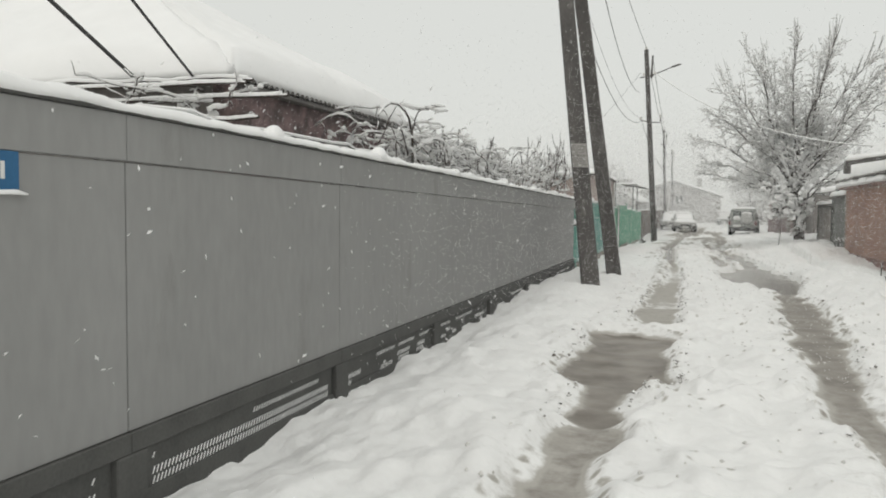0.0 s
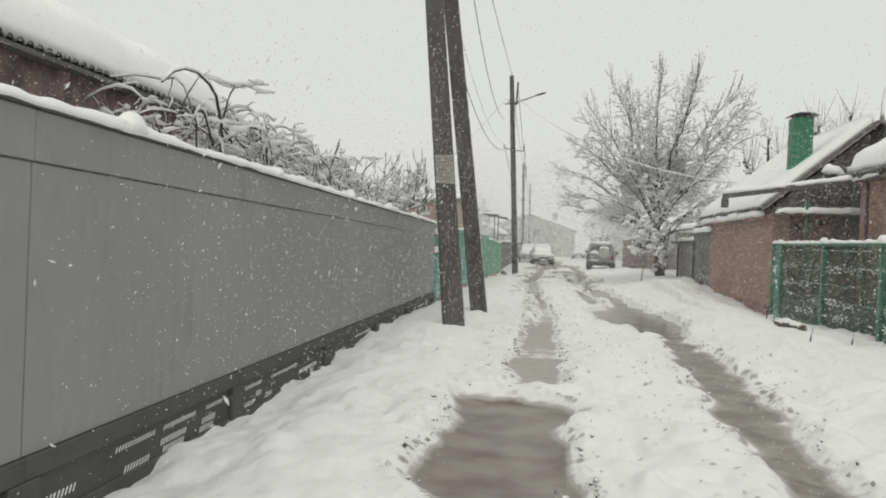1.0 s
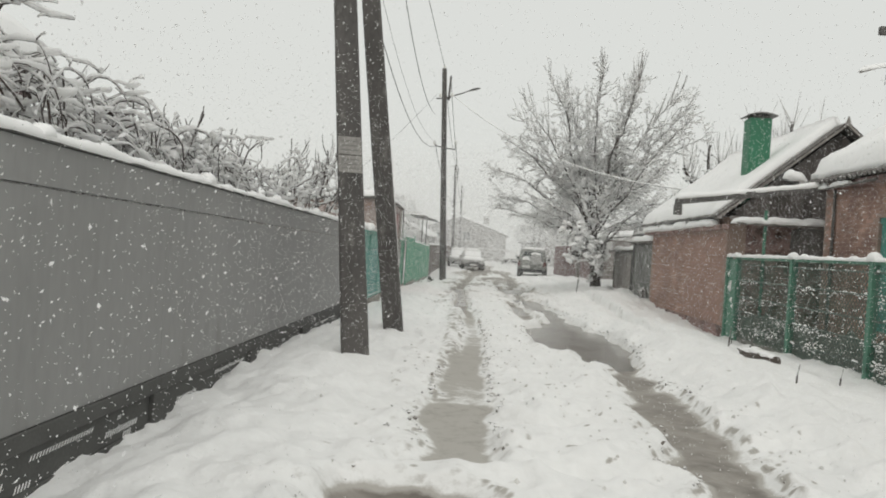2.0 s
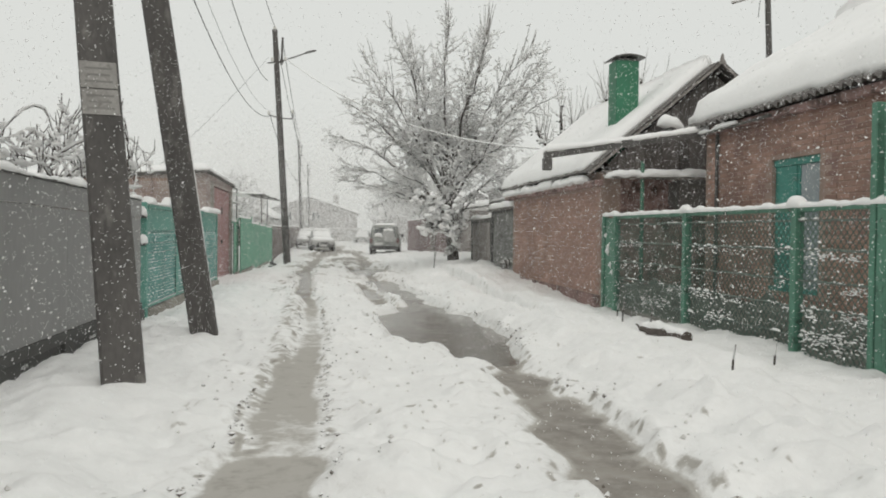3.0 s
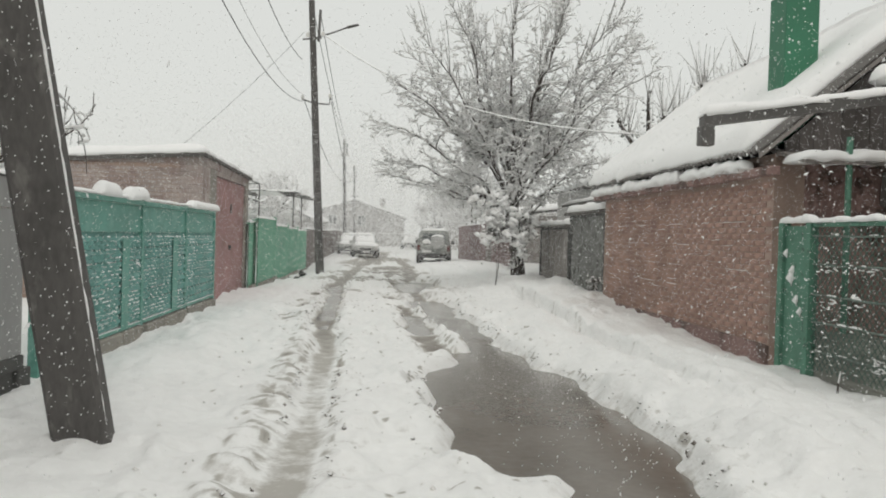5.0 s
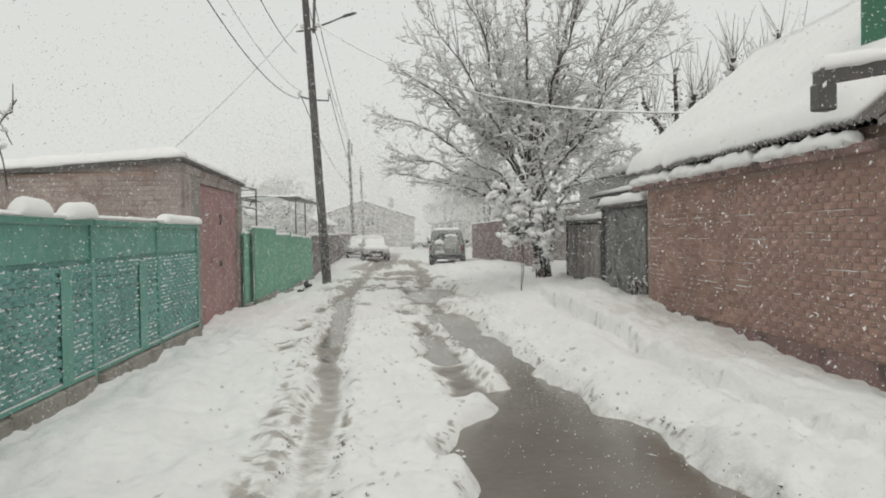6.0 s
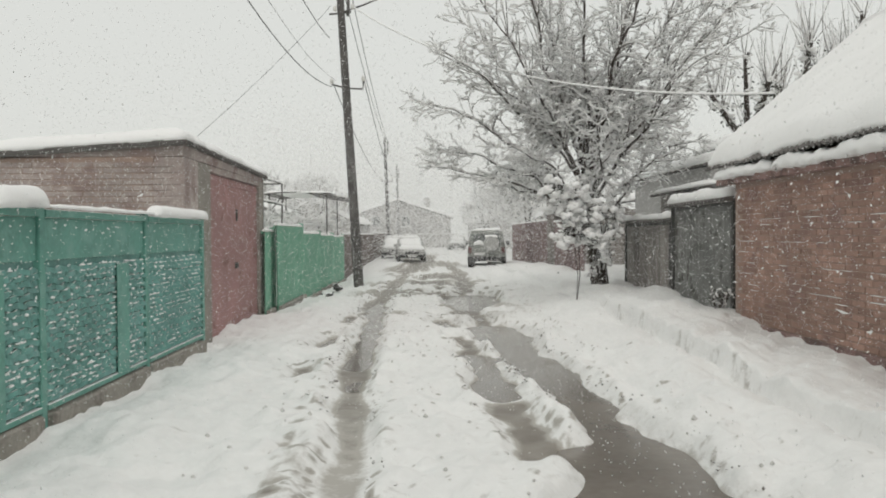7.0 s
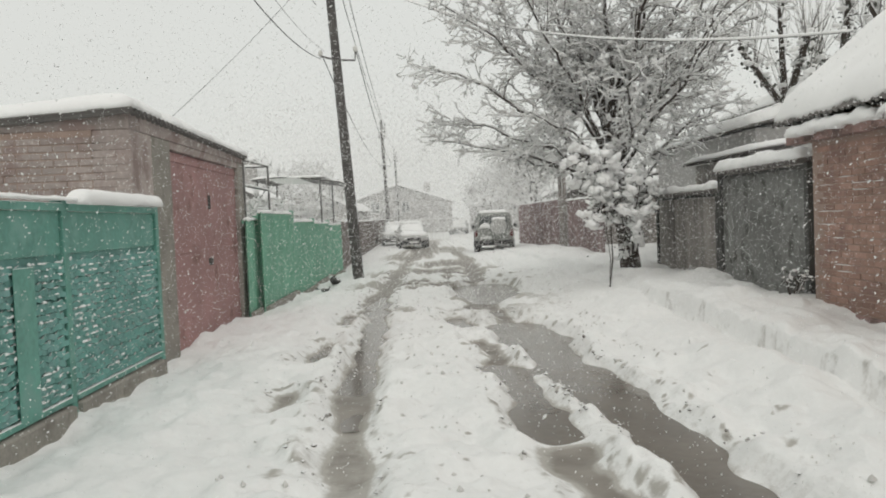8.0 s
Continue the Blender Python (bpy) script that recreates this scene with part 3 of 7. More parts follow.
def build_ground():
    xs, ys = spread(-2.9, 5.2, 0.036, 1600), spread(3.0, 40.0, 0.045, 1600)
    gx, gy = np.meshgrid(xs, ys)
    z, cut, band, dirt = ground_at(gx.ravel(), gy.ravel())
    # wet snow slumps: the walls of the cuts are rounded off
    z2 = z.reshape(gx.shape)
    churned = np.clip(band * 1.4 - 0.25, 0, 0.85).reshape(gx.shape)
    for wall in (churned, churned, np.clip(cut / 0.04, 0, 1).reshape(gx.shape), np.clip(cut / 0.04, 0, 1).reshape(gx.shape)):
        soft = z2.copy()
        soft[1:-1] = (z2[:-2] + 2 * z2[1:-1] + z2[2:]) / 4
        soft[:, 1:-1] = (soft[:, :-2] + 2 * soft[:, 1:-1] + soft[:, 2:]) / 4
        z2 = z2 + (soft - z2) * wall
    z = z2.ravel()
    verts = np.stack([gx.ravel(), gy.ravel(), z], 1)
    nx, ny = len(xs), len(ys)
    i, j = np.meshgrid(np.arange(nx - 1), np.arange(ny - 1))
    a = (j * nx + i).ravel()
    quads = np.stack([a, a + 1, a + nx + 1, a + nx], 1)
    me = bpy.data.meshes.new("ground")
    me.vertices.add(len(verts))
    me.vertices.foreach_set("co", verts.ravel())
    me.loops.add(quads.size)
    me.loops.foreach_set("vertex_index", quads.ravel())
    me.polygons.add(len(quads))
    me.polygons.foreach_set("loop_start", np.arange(len(quads)) * 4)
    me.polygons.foreach_set("use_smooth", np.ones(len(quads), bool))
    me.update(calc_edges=True)
    # dirty spray between and beside the wheel cuts
    fx, fy = gx.ravel(), gy.ravel()
    spray = slush_field(fx, fy)
    bx = fx + 0.05 * vnoise(0 * fx + 3.3, fy * 0.35) + 0.035 * vnoise(0 * fx + 8.1, fy * 1.3)
    along = np.clip((fy - 19) / 2, 0, 1) * np.clip((33 - fy) / 2, 0, 1)
    broken = np.clip(0.5 + 1.0 * vnoise(fx * 4, fy * 2.3) + 0.7 * vnoise(fx * 11, fy * 12), 0, 1)
    ledge = bx - bank_line(fy) * np.clip((fx - 2.2) / 1.0, 0, 1) + 0.05 * vnoise(fx * 7, fy * 7 + 2)
    # painted shade line under the bank ledge, and mud bits along the lower step
    ledge_shade_and_mud = along * broken * np.maximum(0.3 * np.exp(-((ledge - 3.035) / 0.03) ** 2), 0.7 * np.exp(-((bx - 2.21 - 0.07 * vnoise(0 * fx + 5, fy * 1.6)) / 0.05) ** 2) * np.clip(0.2 + vnoise(fx * 2.3 + 7, fy * 1.6) * 2, 0, 1) * np.clip(0.2 + 1.6 * vnoise(fx * 14, fy * 14), 0, 1))
    # crumbs of mud along the cut edges and in the tyre tread
    edge = np.clip(cut / 0.05, 0, 1)
    edge = 4 * edge * (1 - edge)
    crumbs = edge * np.clip((vnoise(fx * 15 + 3, fy * 15) - 0.1) * 2.4, 0, 1) * np.clip(0.7 + vnoise(fx * 1.1, fy * 1.1), 0, 1) * 0.85
    tread = np.exp(-((fx - tread_line(fy)) / np.interp(fy, [22, 25], [0.17, 0.11])) ** 4) * np.clip((fy - 10) / 3, 0, 1) * np.clip((35 - fy) / 3, 0, 1)
    crumbs = np.maximum(crumbs, tread * (np.interp(fy, [22, 25], [0.14, 0.04]) + 0.4 * np.clip((vnoise(fx * 12, fy * 12) - 0.3) * 3, 0, 1) + np.clip((24.5 - fy) / 2.5, 0.2, 1) * 0.4 * np.clip(-lugs(fx, fy), 0, 1) * np.clip(0.5 + vnoise(fx * 5, fy * 5), 0, 1)))
    loose = np.clip((vnoise(fx * 15 + 40, fy * 15) - 0.8) * 6, 0, 1) * np.clip(1.4 - np.abs(fx - 0.9) / 2.2, 0, 1) * 0.75 * (fy < 48)
    crumbs = np.maximum(crumbs, loose)
    me.attributes.new("slush", "FLOAT", "POINT").data.foreach_set("value", np.maximum.reduce([dirt, spray, 0.12 * band, ledge_shade_and_mud, crumbs]))
    me.materials.append(GROUND)
    tagged(new("ground", me), "trodden snow with brown slushy wheel ruts", "ground", kind="structure")


build_ground()


def puddle(x0, x1, y0, y1, level):
    """Still meltwater standing in a wheel cut; its shore is where the snow rises out of it."""
    s = Shape()
    n, m = 12, 16
    s.add([(x0 + (x1 - x0) * i / n, y0 + (y1 - y0) * j / m, level) for j in range(m + 1) for i in range(n + 1)],
          [(j * (n + 1) + i, j * (n + 1) + i + 1, (j + 1) * (n + 1) + i + 1, (j + 1) * (n + 1) + i) for j in range(m) for i in range(n)])
    single("puddle", s, WATER, "shallow brown meltwater puddle in a wheel rut", "puddle", "puddles on the road", "structure")


for box in ((0.2, 2.7, 15.6, 22.3, -0.150), (0.2, 2.5, 22.3, 32.0, -0.150), (0.2, 2.3, 33.0, 38.0, -0.150), (-1.7, -0.2, 25.0, 36.0, -0.138)):
    puddle(*box)


# ---- grey street fence on the west side ----
def sink(shape):
    """The head of the fence falls a little towards the far end."""
    shape.v = [(p[0], p[1], p[2] - 0.0125 * max(0.0, p[1] - 3.0) * (p[2] > 1.0)) for p in shape.v]
    return shape


def grey_fence():
    x = -2.75
    f = thing("street_fence", (x, 7, -0.3), "long plain grey sheet-metal fence capped with snow", "fence")
    y0, y1 = -7.0, 19.7
    edges = [-7.0, -4.4, -1.8, 0.8, 3.44, 6.05, 8.65, 11.25, 13.85, 16.45, 19.7]
    for a, b in zip(edges, edges[1:]):
        s = Shape().box(x - 0.035, x, a + 0.004, b - 0.004, 0.245, 1.655, 0.004)
        part("panel", sink(s), GREY_METAL, f)
        part("fascia", sink(Shape().box(x - 0.045, x + 0.012, a + 0.002, b - 0.002, 1.662, 1.90, 0.004)), GREY_METAL, f)
        # cap coloured dark to carry the shadow line beneath the snow
        part("top_cap", sink(Shape().box(x - 0.07, x + 0.03, a, b, 1.902, 1.925, 0.004)), DARK_BASE, f)
        part("bottom_rail", Shape().box(x - 0.05, x + 0.02, a, b, 0.13, 0.242, 0.006), DARK_BASE, f)
        part("pier", Shape().box(x - 0.08, x + 0.03, b - 0.12, b + 0.12, -0.45, 0.13, 0.008), DARK_BASE, f)
        part("plinth", Shape().box(x - 0.06, x + 0.005, a + 0.12, b - 0.12, -0.45, -0.10, 0.006), DARK_BASE, f)
        # slit grille, white where snow is packed behind the slits
        g = Shape().box(x - 0.03, x - 0.012, a + 0.12, b - 0.12, -0.10, 0.13, 0.002)
        part("grille", g, DARK_BASE, f, "dark slotted metal grille")
        sl = Shape()
        n = int((b - a - 0.4) / 0.034)
        for z0, z1, p in ((0.045, 0.075, 0.5), (-0.045, -0.005, 0.35), (-0.10, -0.06, 0.35)):
            for i in range(n):
                yy = a + 0.2 + i * 0.034
                if noise.noise(Vector((yy * 1.3, z0 * 30, 2))) < p - 0.62 or (b > 7 and noise.noise(Vector((yy * 2.3, z0 * 30, 2))) < 0.1):
                    continue
                sl.add([(x - 0.0095, yy, z0), (x - 0.0095, yy + 0.010, z0), (x - 0.0095, yy + 0.028, z1), (x - 0.0095, yy + 0.018, z1),
                        (x - 0.014, yy, z0), (x - 0.014, yy + 0.010, z0), (x - 0.014, yy + 0.028, z1), (x - 0.014, yy + 0.018, z1)],
                       [(0, 1, 2, 3), (0, 4, 5, 1), (2, 6, 7, 3), (1, 5, 6, 2), (0, 3, 7, 4)])
        if sl.f:
            part("packed_snow", sl, SNOW, f, "white snow packed in the grille slits", kind="stuff")
    cap = Shape().ridge((x - 0.02, y0, 1.922), (x - 0.02, y1, 1.92), 0.13, 0.05, 1.3, 0.7)
    for yy, r in ((6.95, 0.075), (9.4, 0.05), (5.0, 0.06), (12.1, 0.06), (14.6, 0.07), (16.9, 0.06)):
        cap.ridge((x - 0.02, yy - r * 1.5, 1.94), (x - 0.02, yy + r * 1.5, 1.94), 0.15, r * 1.4, yy, 0.2, 0.03)
    part("snow_cap", sink(cap), SNOW, f, "lumpy snow lying along the top", True)
    # blue sign plate
    sign = thing("street_sign", (x + 0.02, 2.62, 1.46), "blue enamel street sign with white lettering bars", "sign")
    part("plate", Shape().box(x + 0.0045, x + 0.012, 2.30, 2.75, 1.47, 1.655, 0.002), SIGN_BLUE, sign)
    for a, b in ((2.36, 2.50), (2.54, 2.62), (2.65, 2.672)):
        part("lettering", Shape().box(x + 0.0125, x + 0.0145, a, b, 1.535, 1.61, 0.0005), WHITE_PAINT, sign)
    part("snow_on_rim", Shape().ridge((x + 0.012, 2.55, 1.468), (x + 0.012, 2.79, 1.474), 0.03, 0.02, 4), SNOW, sign, smooth=True)


grey_fence()


# ---- poles and cables ----
def tapered(a, b, wa, wb, da, db, turn=0.0):
    """A tapered pole of rectangular section with chamfered corners between two points."""
    s = Shape()
    a, b = Vector(a), Vector(b)
    rows = 14
    for r in range(rows + 1):
        t = r / rows
        p = a.lerp(b, t)
        w, d = (wa + (wb - wa) * t) / 2, (da + (db - da) * t) / 2
        c = 0.025
        for px, py in ((-w + c, -d), (w - c, -d), (w, -d + c), (w, d - c), (w - c, d), (-w + c, d), (-w, d - c), (-w, -d + c)):
            px += 0.006 * noise.noise(Vector((t * 30, px * 9, 1)))
            cs, sn = math.cos(turn), math.sin(turn)
            s.v.append((p.x + px * cs - py * sn, p.y + px * sn + py * cs, p.z))
    for r in range(rows):
        for i in range(8):
            q, w = r * 8 + i, r * 8 + (i + 1) % 8
            s.f.append((q, w, w + 8, q + 8))
    s.f += [tuple(reversed(range(8))), tuple(rows * 8 + i for i in range(8))]
    return s


P1A, P1B = Vector((-1.63, 14.30, -0.35)), Vector((-2.91, 16.18, 9.95))
P2A, P2B = Vector((-1.55, 17.93, -0.35)), Vector((-2.66, 16.32, 9.1))


def braced_pole():
    p = thing("braced_utility_pole", (-1.68, 15.6, 0), "dark weathered concrete pole leaning with its brace", "utility pole")
    part("shaft", tapered(P1A, P1B, 0.325, 0.24, 0.24, 0.2, 0.2), POLE, p)
    part("brace", tapered(P2A, P2B, 0.325, 0.24, 0.24, 0.2, 0.1), POLE, p)
    part("crossarm", Shape().box(-3.2, -2.2, 15.86, 15.94, 8.25, 8.35), RAIL, p)
    for x in (-3.1, -2.9, -2.3):
        part("insulator", Shape().tube([(x, 15.9, 8.35), (x, 15.9, 8.42), (x, 15.9, 8.43), (x, 15.9, 8.5)], [0.02, 0.05, 0.035, 0.04], 10), PORCELAIN, p)
    # notices pasted round the shaft at head height
    for z0, z1, mat in ((2.31, 2.52, PAPER), (2.10, 2.30, PAPER)):
        a, b = P1A.lerp(P1B, (z0 + 0.35) / 9.85), P1A.lerp(P1B, (z1 + 0.35) / 9.85)
        w = 0.14
        note = Shape()
        cs, sn = math.cos(0.2), math.sin(0.2)
        for c in (a, b):
            for px, py in ((-w, -0.114), (w, -0.114), (w, -0.124), (-w, -0.124)):
                note.v.append((c.x + px * cs - py * sn, c.y + px * sn + py * cs, c.z))
        note.f += [(3, 2, 6, 7), (0, 1, 2, 3), (4, 7, 6, 5), (0, 3, 7, 4), (1, 5, 6, 2)]
        sheet = part("notice", note, mat, p, "faded paper notice pasted on the concrete")
        for k in range(3):
            t = (0.25 + 0.25 * k)
            c = a.lerp(b, t)
            ww = w * (0.75 - 0.15 * (k % 2))
            bar = Shape()
            for dz in (-0.008, 0.008):
                for px, py in ((-ww, -0.1235), (ww, -0.1235), (ww, -0.126), (-ww, -0.126)):
                    bar.v.append((c.x + px * cs - py * sn, c.y + px * sn + py * cs, c.z + dz))
            bar.f += [(3, 2, 6, 7), (0, 1, 2, 3), (4, 7, 6, 5), (0, 3, 7, 4), (1, 5, 6, 2)]
            part("print_line", bar, INK, sheet)
    # snow stuck to the windward edge and heaped at the feet
    snow = Shape()
    line = [P2A.lerp(P2B, 0.05 + i * 0.0075) for i in range(40)]
    snow.tube([(q.x + 0.158 + 0.006 * noise.noise(Vector((i * 0.6, 0, 4))), q.y - 0.05, q.z) for i, q in enumerate(line)], [0.011 + 0.010 * noise.noise(Vector((i * 0.45, 3, 0))) for i in range(40)], 6)
    part("stuck_snow", snow, SNOW, p, "thin snow stuck to one edge", kind="stuff")


braced_pole()


def street_pole(base, top, lamp, label):
    base, top = Vector(base), Vector(top)
    p = thing("utility_pole", (base.x, base.y, gz(base.x, base.y)), label, "utility pole", "poles along the street")
    on = lambda z: base.lerp(top, (z - base.z) / (top.z - base.z))
    k = top.z / 9.3
    part("shaft", Shape().tube([base + Vector((0, 0, -0.4)), base, on(3), on(6), top], [0.15, 0.148, 0.135, 0.122, 0.105], 12), POLE, p)
    c = on(5.75 * k)
    part("bracket", Shape().tube([c + Vector((-0.42, 0, 0.12)), c, c + Vector((0.5, 0, -0.02)), c + Vector((0.52, 0, 0.2))], 0.028, 6), RAIL, p)
    for dx, dz in ((-0.42, 0.12), (0.52, 0.2), (-0.3, 2.25), (0.22, 2.3), (0.0, 3.5)):
        q = c + Vector((dx, -0.02, dz * (1 if dz < 1 else k)))
        if dz > 3:
            q = top.copy()
        part("insulator", Shape().tube([q, q + Vector((0, 0, 0.05)), q + Vector((0, 0, 0.12)), q + Vector((0, 0, 0.16))], [0.045, 0.065, 0.06, 0.03], 8), PORCELAIN, p)
    d = on(8.0 * k)
    part("short_mast", Shape().tube([d + Vector((0.2, 0, -0.1)), d + Vector((0.24, 0, 1.0))], 0.05, 6), RAIL, p)
    part("top_bracket", Shape().tube([d + Vector((-0.35, 0, -0.05)), d + Vector((0.3, 0, 0.02))], 0.03, 6), RAIL, p)
    if lamp:
        arm = part("lamp_arm", Shape().tube([d + Vector((0.1, -0.1, 0)), d + Vector((0.7, -0.2, 0.18)), d + Vector((1.15, -0.3, 0.34))], [0.03, 0.028, 0.026], 8), RAIL, p)
        q = d + Vector((1.1, -0.3, 0.32))
        part("lamp_head", Shape().tube([q, q + Vector((0.12, 0, 0.05)), q + Vector((0.4, 0, 0.13)), q + Vector((0.5, 0, 0.15))], [0.03, 0.085, 0.08, 0.03], 10, 0.55), RAIL, arm)
    return c, d, top


POLES = [street_pole((-1.74, 40.4, -0.1), (-2.32, 41.0, 9.4), True, "tall grey pole with a street lamp arm and insulators")]
POLES.append(street_pole((-2.55, 82, -0.1), (-2.85, 82, 9.4), False, "distant leaning utility pole with insulators"))
POLES.append(street_pole((-2.45, 108, -0.1), (-2.7, 108, 9.4), False, "far utility pole fading in the snowfall"))


def cable(a, b, sag, r=0.009, snow=0.0, label="thin dark overhead cable"):
    a, b = Vector(a), Vector(b)
    pts = [a.lerp(b, i / 24) - Vector((0, 0, sag * 4 * (i / 24) * (1 - i / 24))) for i in range(25)]
    if snow:
        c = thing("overhead_cable", a, "overhead cable loaded with a sleeve of snow", "cable")
        part("wire", Shape().tube(pts, r, 5), CABLE, c)
        part("snow_sleeve", Shape().tube([p + Vector((0, 0, snow * 0.7)) for p in pts], [snow * (1 + 0.25 * noise.noise(Vector((i * 1.7, 0, 0)))) for i in range(25)], 6), SNOW, c, smooth=True)
    else:
        single("overhead_cable", Shape().tube(pts, r, 5), CABLE, label, "cable", "overhead cables")


c1, d1, t1 = POLES[0]
c2, d2, t2 = POLES[1]
c3, d3, t3 = POLES[2]
cable((-3.1, 15.9, 8.42), c1 + Vector((-0.42, 0, 0.05)), 1.58, 0.011)
cable((-2.9, 15.9, 8.42), c1 + Vector((-0.30, 0, 0.25)), 1.38, 0.005)
cable((-2.3, 15.9, 8.42), d1 + Vector((-0.35, 0, -0.75)), 1.15, 0.011)
cable((-2.75, 16.1, 9.95), t1 + Vector((0, 0, 0.1)), 0.12, 0.011)
cable((-3.1, 15.9, 8.42), (-3.2, -14, 8.7), 0.5)
cable((-2.3, 15.9, 8.42), (-2.2, -14, 8.7), 0.5)
for qa, qb in ((c1 + Vector((-0.42, 0, 0.25)), c2 + Vector((-0.42, 0, 0.25))), (c1 + Vector((0.52, 0, 0.32)), c2 + Vector((0.52, 0, 0.32))), (t1, t2), (d1 + Vector((0.24, 0, 0.9)), d2 + Vector((0.24, 0, 0.9)))):
    cable(qa, qb, 0.5, 0.014)
for qa, qb in ((c2 + Vector((-0.42, 0, 0.25)), c3 + Vector((-0.42, 0, 0.25))), (t2, t3)):
    cable(qa, qb, 0.4, 0.016)
cable(d1 + Vector((-0.3, 0, 0.2)), (-6.3, 37.2, 3.3), 0.15, 0.006)
cable(d1 + Vector((0.3, 0, 0.2)), (5.62, 29.28, 3.6), 0.75, 0.012, 0.022)
cable((-6.03, 7.62, 2.9), (-0.9, -11.5, 7.8), 0.1, 0.022)
cable((-5.22, 7.62, 2.84), (0.4, -11.5, 8.2), 0.1, 0.015)


# ---- bricks ----
def brick_mesh(length, height, proud, axis):
    """One brick face with chamfered rims, looking along -axis."""
    c = 0.006
    h, w = height / 2, length / 2
    outer = [(-w, -h), (w, -h), (w, h), (-w, h)]
    inner = [(-w + c, -h + c), (w - c, -h + c), (w - c, h - c), (-w + c, h - c)]
    put = (lambda a, b, d: (-d, a, b)) if axis == "x" else (lambda a, b, d: (a, -d, b))
    verts = [put(a, b, -0.01) for a, b in outer] + [put(a, b, proud - c * 0.6) for a, b in outer] + [put(a, b, proud) for a, b in inner]
    faces = [(8, 9, 10, 11)] + [(i, (i + 1) % 4, 4 + (i + 1) % 4, 4 + i) for i in range(4)] + [(4 + i, 4 + (i + 1) % 4, 8 + (i + 1) % 4, 8 + i) for i in range(4)]
    if axis == "x":
        faces = [tuple(reversed(q)) for q in faces]
    return verts, faces


def lay_bricks(wall, axis, at, lo, hi, z0, z1, mat, single_to=None, skip=None, pitch=(0.26, 0.077)):
    """Courses of brick on a wall face; those within single_to stand as pieces of their own, the rest are joined."""
    rng = random.Random(int(lo * 100))
    rest = Shape()
    kinds = [mesh_of("brick", *brick_mesh(pitch[0] - 0.012, pitch[1] - 0.012, d, axis)) for d in (0.005, 0.008, 0.011)]
    for k in kinds:
        k.materials.append(mat)
    forms = [brick_mesh(pitch[0] - 0.012, pitch[1] - 0.012, d, axis) for d in (0.005, 0.008, 0.011)]
    inv = chain(wall).inverted()
    rows = int((z1 - z0) / pitch[1])
    count = 0
    for r in range(rows):
        z = z0 + (r + 0.5) * pitch[1]
        n = int((hi - lo) / pitch[0])
        for i in range(n):
            s = lo + (i + 0.5 + 0.5 * (r % 2)) * pitch[0]
            if s + pitch[0] / 2 > hi or (skip and skip(s, z)):
                continue
            w = rng.randrange(3)
            place = (at, s, z) if axis == "x" else (s, at, z)
            if single_to and single_to(s, z) and count < 300:
                count += 1
                b = new("brick", kinds[w])
                b.parent = wall
                b.matrix_basis = inv @ Matrix.Translation(place) @ pose(0, 0, 0, rng.uniform(-.6, .6), 0, rng.uniform(-.4, .4))
            else:
                v, f = forms[w]
                rest.add([(p[0] + place[0], p[1] + place[1], p[2] + place[2]) for p in v], f)
    if rest.f:
        part("brickwork", rest, mat, wall, kind="stuff")


# ---- brick house with the green chimney, east side ----
def gable_roof(parent, eave_w, eave_e, ridge_x, y0, y1, ze, zr, snow_thick, seed, bare=0.0):
    """Both slopes of a corrugated roof, with snow."""
    for xe, tag in ((eave_w, "west"), (eave_e, "east")):
        o = (xe, y0, ze)
        u, v = (0, y1 - y0, 0), (ridge_x - xe, 0, zr - ze)
        part("roof_sheet", Shape().waves(o, u, v), SLATE, parent, "grey corrugated slate sheets")
        d = Vector(v).normalized() * 0.04
        part("roof_snow", Shape().slab((xe + d.x, y0 + 0.03 + bare, ze + d.z + 0.03), (0, y1 - y0 + 0.01 - bare, 0), v, snow_thick, seed, crest=True), SNOW, parent, "thick rounded blanket of snow", True)


